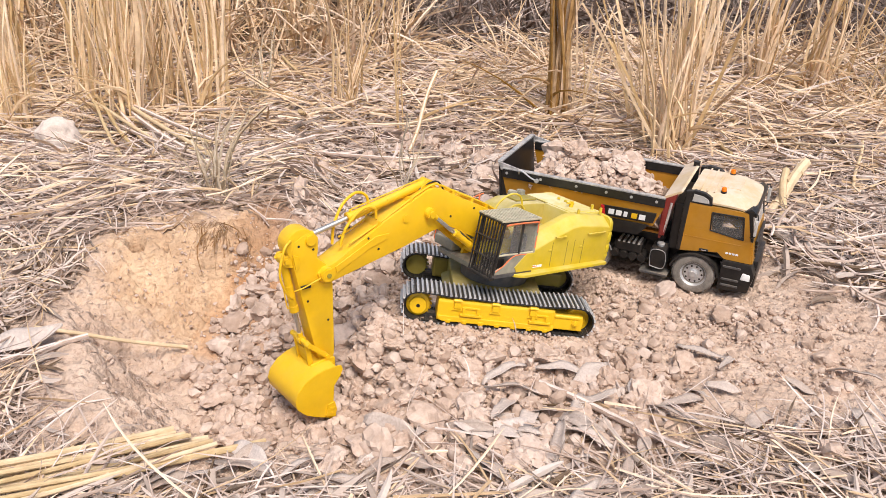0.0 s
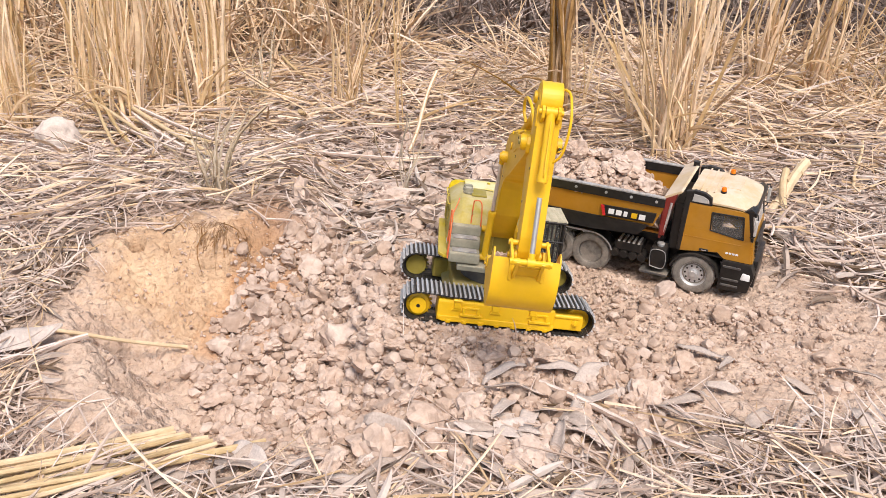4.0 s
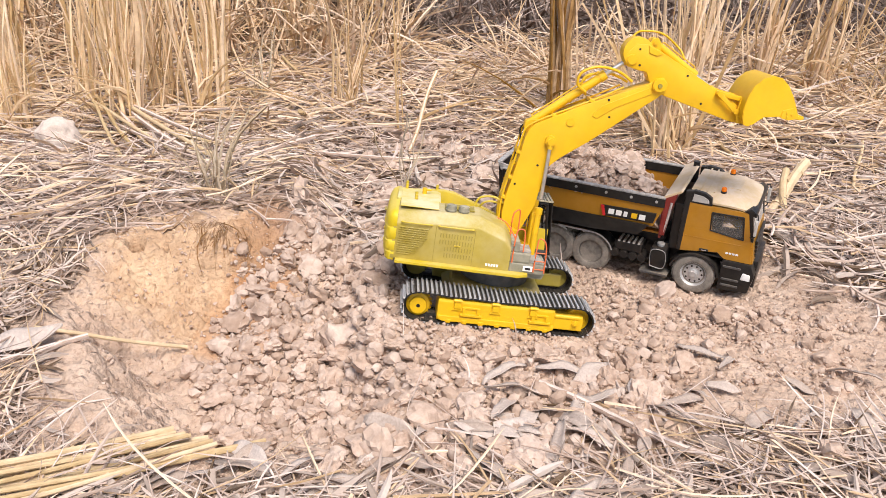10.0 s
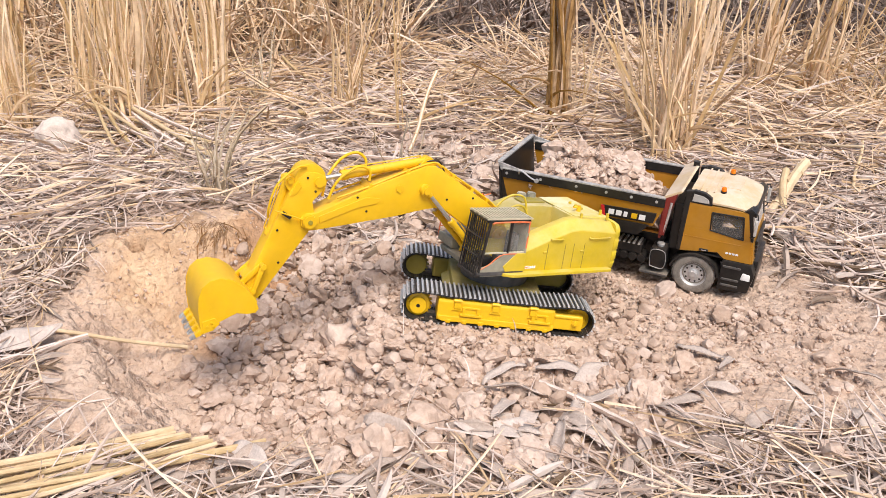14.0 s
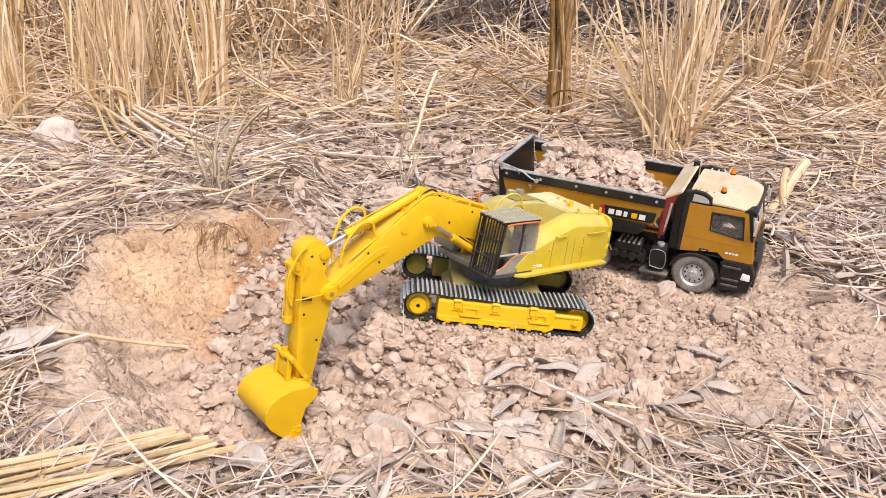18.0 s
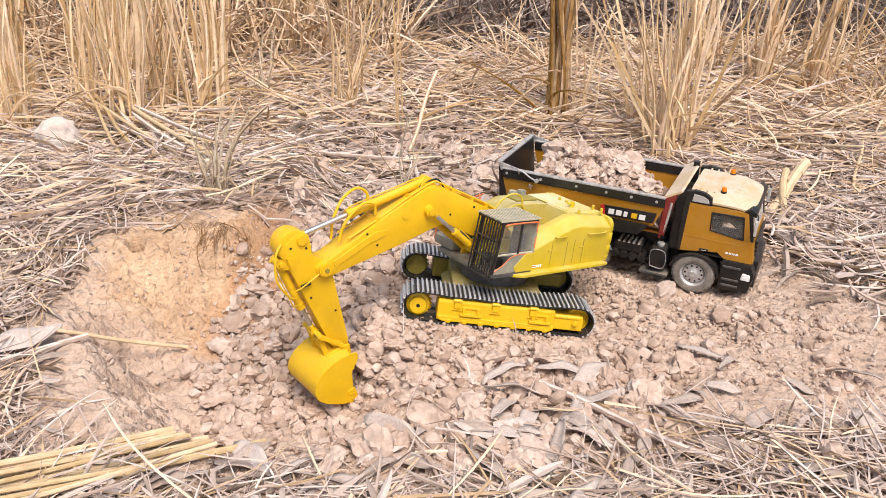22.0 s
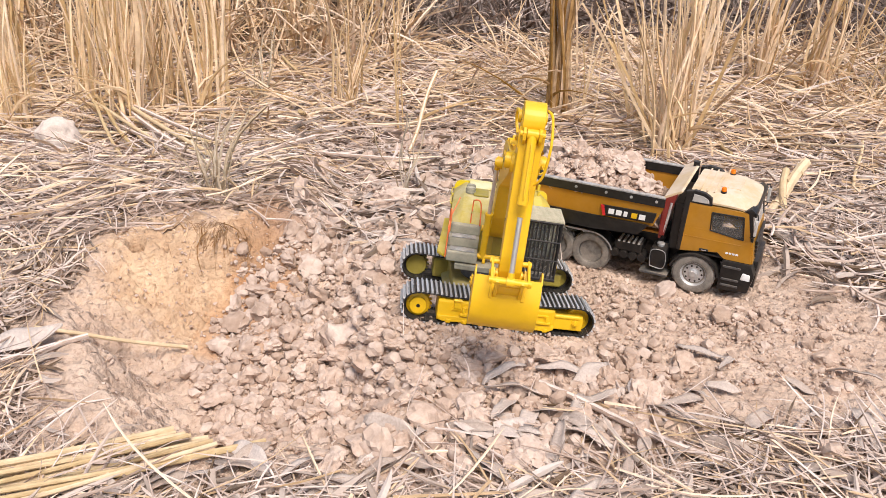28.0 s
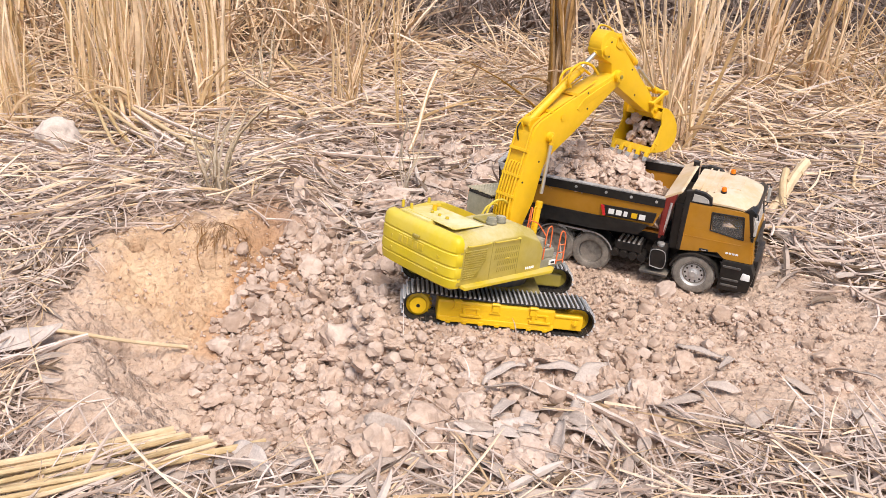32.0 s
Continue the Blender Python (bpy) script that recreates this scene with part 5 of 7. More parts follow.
def lump(seed, sub, squash):
    """A rounded, knobbly lump with a few broken faces."""
    r = random.Random(seed)
    b = bmesh.new()
    bmesh.ops.create_icosphere(b, subdivisions=sub, radius=0.5)
    off = Vector((r.uniform(-9, 9), r.uniform(-9, 9), r.uniform(-9, 9)))
    cuts = [(Vector((r.gauss(0, 1), r.gauss(0, 1), r.gauss(0, 1))).normalized(), r.uniform(0.24, 0.38)) for k in range(5)]
    for v in b.verts:
        p = v.co.copy()
        for n, d in cuts:
            over = p.dot(n) - d
            if over > 0:
                p -= n * over * 0.85
        p *= 1.08 + 0.34 * noise.noise(v.co * 2.8 + off) + (0.30 if sub > 2 else 0.18) * noise.noise(v.co * 6.5 + off) + (0.17 * noise.noise(v.co * 14 + off) if sub > 2 else 0)
        v.co = Vector((p.x, p.y, p.z * squash))
    return b


def clod_mesh(seed, sub, squash):
    b = lump(seed, sub, squash)
    me = bpy.data.meshes.new("clod")
    b.to_mesh(me)
    b.free()
    me.materials.append(CLOD)
    me.polygons.foreach_set("use_smooth", [True] * len(me.polygons))
    me.set_sharp_from_angle(angle=radians(24))
    return me


CLODS_ME = [clod_mesh(s, 4 if s < 4 else 3, 0.70 + 0.05 * (s % 6)) for s in range(14)]


def clod_pose(x, y, size, sink=0.22, z=None):
    zz = float(ground_z(x, y)) if z is None else z
    q = Euler((RS.uniform(-0.5, 0.5), RS.uniform(-0.5, 0.5), RS.uniform(0, 6.28)))
    s = size * np.array([RS.uniform(0.85, 1.3), RS.uniform(0.8, 1.1), RS.uniform(0.75, 1.05)])
    return Matrix.LocRotScale((x, y, zz + size * (0.34 - sink)), q, Vector(s))


def blocked(x, y, grow=0.0):
    """Under the machines."""
    lx, ly = x - 0.0921, y - 1.5006
    under = (np.abs(lx) < 0.185 + grow) & (ly < 0.142 + grow) & (ly > -0.142 - grow - (0.035 if grow > 0 else 0))
    a = TRUCK_YAW
    ux = (x - TRUCK.translation.x) * math.cos(a) + (y - TRUCK.translation.y) * math.sin(a)
    uy = -(x - TRUCK.translation.x) * math.sin(a) + (y - TRUCK.translation.y) * math.cos(a)
    return under | ((-0.13 - grow < ux) & (ux < 0.37 + grow) & (np.abs(uy) < 0.095 + grow))


DIG = [(-0.461, 1.344), (-0.449, 1.539), (-0.415, 1.66), (-0.32, 1.752), (-0.19, 1.90), (-0.09, 1.80), (-0.06, 1.446), (0.017, 1.362), (-0.024, 1.20), (-0.129, 1.06), (-0.34, 1.10)]
FORE = [(-0.151, 1.37), (0.278, 1.37), (0.39, 1.281), (0.40, 1.144), (0.269, 1.042), (0.095, 0.98), (-0.15, 0.99), (-0.20, 1.15)]
BEHIND = [(-0.27, 1.70), (-0.374, 1.86), (-0.341, 2.152), (-0.255, 2.50), (-0.165, 2.80), (0.151, 2.80), (0.22, 2.149), (0.10, 1.876), (-0.103, 1.70)]
DRIVE = [(0.25, 1.765), (0.538, 1.54), (0.785, 1.444), (0.72, 1.175), (0.415, 1.22), (0.278, 1.33)]


def heap_density(x, y):
    """How thick the clods lie: the dig, the spoil before and behind it, the bare drive beside the truck."""
    return np.maximum(1.0 * inside(DIG, x, y), np.maximum(0.62 * inside(FORE, x, y), np.maximum(0.55 * inside(BEHIND, x, y), 0.06 * inside(DRIVE, x, y))))


def scatter(n, area, dens, grow):
    """n places drawn by a density."""
    out = np.zeros((0, 2))
    while len(out) < n:
        x, y = RS.uniform(area[0], area[1], 8000), RS.uniform(area[2], area[3], 8000)
        keep = (RS.uniform(0, 1, 8000) < dens(x, y)) & ~blocked(x, y, grow)
        out = np.concatenate([out, np.stack([x, y], 1)[keep]])
    return out[:n]


def spread(n, area, dens, grow, smin, smax, power):
    """Lumps that hardly overlap, the large ones first."""
    XY = scatter(n, area, dens, grow)
    size = np.sort(smin + (smax - smin) * RS.power(power, n))[::-1]
    cells, keep = {}, []
    for k in range(n):
        x, y = XY[k]
        i, j = int(x // 0.045), int(y // 0.045)
        near = [q for a in (-1, 0, 1) for c in (-1, 0, 1) for q in cells.get((i + a, j + c), ())]
        if all((x - q[0]) ** 2 + (y - q[1]) ** 2 > (0.44 * (size[k] + q[2])) ** 2 for q in near):
            cells.setdefault((i, j), []).append((x, y, size[k]))
            keep.append(k)
    return XY[keep], size[keep]


def build_clods():
    XY, SZ = spread(900, (-0.50, 0.75, 0.95, 2.75), heap_density, 0.028, 0.020, 0.050, 0.32)
    near = np.argsort(XY[:, 1])
    rest = near[150:]
    crumbs("clay_rubble", XY[rest], ground_z(XY[rest, 0], XY[rest, 1]), 0, 0, "larger rubble of pinkish clay clods", 3, size=SZ[rest] * np.where(XY[rest, 1] > 1.8, 1.25, 1.0))
    for (x, y), size in zip(XY[near[:150]], SZ[near[:150]]):
        ob = new("clod", CLODS_ME[RS.randint(14)])
        ob.matrix_basis = clod_pose(x, y, size, 0.10)
        tagged(ob, "rough pinkish clay clod on loose soil", "clod", "clods of dug clay")
    # some larger single stones
    for x, y, s in ((-0.03, 1.098, 0.056), (0.33, 1.165, 0.050), (-0.135, 2.04, 0.085), (0.02, 1.30, 0.030), (0.045, 1.235, 0.040), (-0.30, 1.10, 0.036), (0.11, 2.22, 0.07), (-0.05, 1.155, 0.045), (0.57, 1.01, 0.05), (-0.10, 1.03, 0.06), (0.13, 1.01, 0.06), (0.05, 1.09, 0.048), (-0.19, 1.42, 0.060), (-0.13, 1.33, 0.045), (-0.23, 1.24, 0.045), (0.0, 2.12, 0.06)):
        ob = new("clod", CLODS_ME[RS.randint(6)])
        ob.matrix_basis = clod_pose(x, y, s, 0.12)
        tagged(ob, "large rough clay clod on loose soil", "clod", "clods of dug clay")
    b = bmesh.new()
    bmesh.ops.create_icosphere(b, subdivisions=4, radius=0.5)
    for v in b.verts:
        p = v.co.copy()
        v.co = p * (1 + 0.22 * noise.noise(p * 2.3) + 0.10 * noise.noise(p * 6) + 0.04 * noise.noise(p * 15))
    st = part("white_stone", b, PALESTONE, None, "pale whitish stone among dry grass", True, Matrix.LocRotScale((-1.09, 2.33, float(ground_z(-1.09, 2.33)) + 0.062), Euler((0.2, 0.1, 0.5)), Vector((0.122, 0.10, 0.122))))
    tagged(st, category="stone")
    for x, y, s in ((-0.48, 2.92, 0.05), (-0.21, 2.75, 0.075), (0.61, 2.36, 0.05)):
        st = new("white_stone", CLODS_ME[2].copy())
        st.data.materials[0] = PALESTONE
        st.matrix_basis = clod_pose(x, y, s, 0.1)
        tagged(st, "small pale stone among dry straw", "stone")


def crumbs(name, XY, Z, smin, smax, label, sub, power=0.5, m=None, size=None):
    """Countless lumps as one mesh, at given places."""
    base = []
    for s in range(9):
        b = lump(40 + s, sub, 0.85)
        b.verts.index_update()
        base.append((np.array([v.co[:] for v in b.verts]), np.array([[v.index for v in f.verts] for f in b.faces])))
        b.free()
    VV, FF, o = [], [], 0
    n = len(XY)
    if size is None:
        size = smin + (smax - smin) * RS.power(power, n)
    for k in range(n):
        V, F = base[RS.randint(9)]
        P = V * size[k] * RS.uniform(0.7, 1.3, 3)
        a, t = RS.uniform(0, 6.28), RS.normal(0, 0.5)
        c, sn, ct, st = math.cos(a), math.sin(a), math.cos(t), math.sin(t)
        R = np.array([[c, -sn * ct, sn * st], [sn, c * ct, -c * st], [0, st, ct]])
        VV.append(P @ R.T + (XY[k][0], XY[k][1], Z[k] + size[k] * 0.30))
        FF.append(F + o)
        o += len(V)
    me = bpy.data.meshes.new(name)
    me.from_pydata(np.concatenate(VV).tolist(), [], np.concatenate(FF).tolist())
    return tagged(piece(name, me, CLODS, None, label, sub > 2, m), category="soil", kind="stuff")


def strips(name, S, material, label, category, kind="stuff", follow=True, seg=5, base_z=None):
    """Dry blades and straws: each a bent strip with a shallow roof section. S rows: x, y, lift, heading, rise, length, width, bend, droop."""
    S = np.asarray(S, float)
    n = len(S)
    x, y, lift, hd, rise, ln, wd, bend, droop = S.T
    u = np.linspace(0, 1, seg)[None, :]
    h = hd[:, None] + bend[:, None] * u
    r = rise[:, None] - droop[:, None] * u
    st = ln[:, None] / (seg - 1)
    dx, dy, dz = np.cos(h) * np.cos(r) * st, np.sin(h) * np.cos(r) * st, np.sin(r) * st
    px = x[:, None] + np.cumsum(np.concatenate([np.zeros((n, 1)), dx[:, :-1]], 1), 1)
    py = y[:, None] + np.cumsum(np.concatenate([np.zeros((n, 1)), dy[:, :-1]], 1), 1)
    pz = np.cumsum(np.concatenate([np.zeros((n, 1)), dz[:, :-1]], 1), 1) + lift[:, None]
    if follow:
        pz = pz + ground_z(px, py)
    else:
        pz = pz + ground_z(x, y)[:, None]
    taper = np.where(u < 0.75, 1.0, 1.0 - 0.75 * (u - 0.75) / 0.25)
    hw = wd[:, None] * 0.5 * taper
    tw = RS.uniform(-1.2, 1.2, (n, 1)) + u * RS.uniform(-0.8, 0.8, (n, 1))
    sx, sy = -np.sin(h), np.cos(h)
    ct, sn = np.cos(tw), np.sin(tw)
    # across vector tilts about the strip, roof vector stands on it
    ux, uy, uz = -np.sin(r) * np.cos(h), -np.sin(r) * np.sin(h), np.cos(r)
    ax, ay, az = sx * ct + ux * sn, sy * ct + uy * sn, uz * sn
    bx, by, bz = ux * ct - sx * sn, uy * ct - sy * sn, uz * ct
    ridge = 0.35
    A = np.stack([px + ax * hw, py + ay * hw, pz + az * hw], -1)
    B = np.stack([px - ax * hw, py - ay * hw, pz - az * hw], -1)
    C = np.stack([px + bx * hw * ridge * 2, py + by * hw * ridge * 2, pz + bz * hw * ridge * 2], -1)
    V = np.stack([A, C, B], 2).reshape(-1, 3)
    i0 = (np.arange(n) * seg * 3)[:, None] + (np.arange(seg - 1) * 3)[None, :]
    i0 = i0.reshape(-1)
    F = np.concatenate([np.stack([i0 + a, i0 + b, i0 + b + 3, i0 + a + 3], 1) for a, b in ((0, 1), (1, 2), (2, 0))])
    me = bpy.data.meshes.new(name)
    me.from_pydata(V.tolist(), [], F.tolist())
    return tagged(piece(name, me, material, None, label), category=category, kind=kind)


def straw_field(n, area, dens, lmin, lmax, wmin, wmax, lift=0.02, rise=0.12, head=None):
    out = []
    while len(out) < n:
        m = n * 2
        x, y = RS.uniform(area[0], area[1], m), RS.uniform(area[2], area[3], m)
        keep = RS.uniform(0, 1, m) < dens(x, y)
        for a, b in zip(x[keep], y[keep]):
            if blocked(a, b, 0.02) or pit_place(a, b) < 0.98:
                continue
            hd = RS.uniform(0, 6.28) if head is None else RS.normal(head(a, b), 0.85) + (math.pi if RS.rand() < 0.5 else 0)
            L = RS.uniform(lmin, lmax) * RS.choice([0.5, 0.8, 1.0, 1.3])
            if min(pit_place(a + u * L * math.cos(hd), b + u * L * math.sin(hd)) for u in (0.35, 0.7, 1.0)) < 0.98 or blocked(a + L * math.cos(hd), b + L * math.sin(hd), -0.01):
                continue
            out.append((a, b, RS.uniform(0.001, lift), hd, RS.normal(0, rise), L, RS.uniform(wmin, wmax), RS.normal(0, 0.35), RS.normal(0.0, 0.2)))
            if len(out) >= n:
                break
    return out


def bump_field(c):
    """Sum of soft ovals: rows x, y, rx, ry, weight."""
    def f(x, y):
        d = 0
        for cx, cy, rx, ry, w in c:
            d = d + w * np.exp(-(((x - cx) / rx) ** 2 + ((y - cy) / ry) ** 2) ** 2)
        return d
    return f


def dead_leaves(n, area, dens, lmin, lmax, wmin, wmax):
    """Broad curled leaf blades."""
    XY = scatter(n, area, dens, 0.02)
    XY = XY[pit_place(XY[:, 0], XY[:, 1]) > 1.02 + lmax * 1.5]
    k = len(XY)
    return np.stack([XY[:, 0], XY[:, 1], RS.uniform(0.002, 0.022, k), RS.uniform(0, 6.28, k), RS.normal(0.05, 0.18, k), RS.uniform(lmin, lmax, k), RS.uniform(wmin, wmax, k), RS.normal(0, 0.8, k), RS.normal(0.1, 0.4, k)], 1)


def fibres(n, area, dens, lmin, lmax):
    """Thin curly fibres."""
    XY = scatter(n, area, dens, 0.02)
    XY = XY[pit_place(XY[:, 0], XY[:, 1]) > 0.94]
    k = len(XY)
    return np.stack([XY[:, 0], XY[:, 1], RS.uniform(0.001, 0.02, k), RS.uniform(0, 6.28, k), RS.normal(0.3, 0.4, k), RS.uniform(lmin, lmax, k), RS.uniform(0.0012, 0.003, k), RS.normal(0, 1.5, k), RS.normal(0.5, 0.8, k)], 1)


def build_straw():
    fore = bump_field([(-0.64, 0.95, 0.20, 0.09, 1.0), (-0.74, 1.10, 0.11, 0.10, 0.8), (0.28, 0.90, 0.45, 0.055, 1.0), (0.60, 0.98, 0.20, 0.09, 1.0), (0.22, 1.02, 0.26, 0.09, 0.18), (-0.90, 1.55, 0.20, 0.25, 0.8), (-0.22, 0.905, 0.26, 0.055, 0.8), (-0.80, 1.42, 0.10, 0.05, 0.8)])
    near = (-1.0, 0.85, 0.82, 1.75)
    slant = lambda x, y: -0.75 if x > 0.0 else 0.45
    # dark under-layer: the shade between the straws is put into its colour
    strips("near_straw", straw_field(700, near, fore, 0.03, 0.12, 0.003, 0.008, 0.010, 0.1), DARKSTRAW, "dark brown straw under the litter, coloured for shade in its gaps", "straw")
    strips("near_straw", straw_field(2000, near, fore, 0.05, 0.16, 0.0018, 0.0048, 0.026, 0.14, slant), STRAWGREY, "tangled grey-brown dry straw lying on clay", "straw", seg=6)
    strips("near_straw", straw_field(560, near, fore, 0.06, 0.18, 0.0022, 0.0055, 0.030, 0.14, slant), STRAW, "tangled golden dry straw lying on clay", "straw", seg=6)
    strips("near_leaf_litter", dead_leaves(150, near, fore, 0.05, 0.11, 0.006, 0.013), DEADLEAF, "broad grey dead leaf blades among straw", "leaf litter", seg=8)
    strips("near_fibre", fibres(700, near, lambda x, y: fore(x, y) + 0.08 * heap_density(x, y), 0.03, 0.08), STRAWGREY, "thin curly straw fibres on clods", "straw", seg=9)
    mid = bump_field([(-0.98, 1.95, 0.50, 0.28, 1.0), (-0.62, 2.25, 0.42, 0.30, 1.0), (-1.0, 2.55, 0.5, 0.3, 1.0), (1.02, 1.80, 0.26, 0.35, 0.9), (0.95, 2.3, 0.7, 0.35, 1.0), (0.1, 2.85, 0.5, 0.26, 0.7), (-0.98, 1.68, 0.16, 0.15, 0.7), (-0.24, 2.00, 0.20, 0.30, 0.14)])
    litter = bump_field([(-0.16, 1.95, 0.22, 0.18, 0.8), (-0.1, 2.25, 0.40, 0.28, 0.6), (-0.6, 2.2, 0.4, 0.3, 0.35), (1.0, 1.85, 0.28, 0.40, 0.9), (-0.24, 1.80, 0.12, 0.10, 0.9), (0.15, 2.1, 0.3, 0.3, 0.5)])
    field = (-1.6, 1.9, 1.45, 3.0)
    flat = lambda x, y: 0.15 * math.sin(3 * x + 2 * y) + (0.25 if x < 0 else -0.1)
    # again a dark layer below, coloured for the shade in the mat's gaps
    strips("field_straw", straw_field(1500, field, mid, 0.06, 0.20, 0.005, 0.012, 0.012, 0.12), DARKSTRAW, "dark brown straw under the mat, coloured for shade in its gaps", "straw")
    strips("field_straw", straw_field(7000, field, mid, 0.06, 0.20, 0.0026, 0.0068, 0.042, 0.13, flat), STRAWGREY, "matted weathered straw on the ground", "straw", seg=6)
    strips("field_straw", straw_field(1900, field, mid, 0.07, 0.22, 0.0026, 0.0070, 0.055, 0.16, flat), STRAW, "matted golden straw on the ground", "straw", seg=6)
    strips("field_leaf_litter", dead_leaves(700, field, litter, 0.06, 0.14, 0.008, 0.017), DEADLEAF, "broad grey dead leaf blades among clods", "leaf litter", seg=8)
    strips("field_leaf_litter", dead_leaves(420, field, mid, 0.07, 0.18, 0.006, 0.012), STRAWGREY, "broad dry leaf blades among straw", "leaf litter", seg=8)
    strips("field_leaf_litter", dead_leaves(420, field, litter, 0.05, 0.12, 0.006, 0.014), DARKSTRAW, "rotten brown leaf blades between clods", "leaf litter", seg=8)
    strips("field_fibre", fibres(1300, field, lambda x, y: litter(x, y) + 0.5 * mid(x, y), 0.05, 0.14), STRAWGREY, "thin curly straw fibres", "straw", seg=9)
    mat_far = bump_field([(0, 3.2, 3.5, 0.75, 1.0), (1.3, 2.6, 0.9, 0.5, 0.9)])
    far = lambda x, y: mat_far(x, y) * (1 - 0.8 * inside(BEHIND, x, y))
    area = (-2.6, 2.8, 2.45, 3.75)
    level = lambda x, y: 0.3 * math.sin(2.2 * x + y)
    # far mat's gap shade, painted as dark leaves beneath it
    strips("far_straw", straw_field(1800, area, far, 0.08, 0.24, 0.006, 0.014, 0.02, 0.15), DARKSTRAW, "dark brown leaves under the mat, coloured for shade in its gaps", "straw")
    strips("far_straw", straw_field(8000, area, far, 0.09, 0.28, 0.0035, 0.0090, 0.09, 0.22, level), STRAW, "thick mat of fallen golden cane leaves", "straw", seg=6)
    strips("far_straw", straw_field(4600, area, far, 0.09, 0.28, 0.0035, 0.0090, 0.08, 0.22, level), STRAWGREY, "mat of grey fallen cane leaves", "straw", seg=6)


def stalk_mesh(name, seed, ratio, bend, taper, material):
    """One cane of unit length up z, three-sided with a sheath, shared by many."""
    b = bmesh.new()
    rings = []
    for i in range(7):
        u = i / 6
        w = ratio * (1 - taper * u) * (1.0 + 0.25 * (i % 2))
        c = Vector((bend * u * u, 0.03 * math.sin(6 * u + seed), u * (1 - 0.3 * bend * bend)))
        rings.append([b.verts.new(c + Vector((w * math.cos(a + 0.5 * u), 0.55 * w * math.sin(a + 0.5 * u), 0))) for a in (0, 1.9, 3.6, 5.0)])
    for p, q in zip(rings, rings[1:]):
        for k in range(4):
            b.faces.new((p[k], p[(k + 1) % 4], q[(k + 1) % 4], q[k]))
    b.faces.new(rings[-1])
    me = bpy.data.meshes.new(name)
    b.to_mesh(me)
    b.free()
    me.materials.append(material)
    return me


STALKS = {}
for key, material in (("gold", STALK), ("grey", STALKGREY), ("brown", CANE)):
    STALKS[key] = [stalk_mesh("cane", k, 0.006 + 0.0013 * (k % 5), 0.05 * ((k * 7) % 5 - 2), 0.25 + 0.1 * (k % 4), material) for k in range(8)]
    STALKS[key + "_blade"] = [stalk_mesh("blade", 20 + k, 0.014 + 0.004 * (k % 3), 0.55 + 0.22 * (k % 4), 0.85, material) for k in range(6)]


def build_clump(x, y, n, h, spread, lean, key, label, thick=1.0, base=0.03, cut=0.4):
    """A standing tuft of dry canes: every cane is a part."""
    z = float(ground_z(x, y))
    clump = empty("cane_clump", pose(x, y, z), label=label, category="grass clump", group="standing dry clumps")
    for k in range(n):
        a, r = RS.uniform(0, 6.28), abs(RS.normal(0, base))
        L = h * RS.uniform(cut, 1.1)
        head = RS.uniform(0, 6.28) if RS.rand() < 0.4 else lean[0] + RS.normal(0, 0.5)
        tilt = abs(RS.normal(lean[1], spread))
        m = Matrix.Translation((r * math.cos(a), r * math.sin(a), -0.012)) @ Matrix.Rotation(head, 4, "Z") @ Matrix.Rotation(tilt, 4, "Y") @ Matrix.Rotation(RS.uniform(0, 6.28), 4, "Z") @ Matrix.Diagonal((L * thick, L * thick, L, 1))
        piece("cane", STALKS[key][RS.randint(8)], None, clump, m=m)
    for k in range(n * 3 // 4):
        a = RS.uniform(0, 6.28)
        L = h * RS.uniform(0.15, 0.55)
        m = Matrix.Translation((base * math.cos(a), base * math.sin(a), RS.uniform(-0.01, 0.25 * h * (RS.rand() < 0.5)))) @ Matrix.Rotation(RS.uniform(0, 6.28), 4, "Z") @ Matrix.Rotation(RS.uniform(0.1, 1.1), 4, "Y") @ Matrix.Diagonal((L, L * 0.8, L, 1))
        piece("blade", STALKS[key + "_blade"][RS.randint(6)], None, clump, m=m)
    return clump


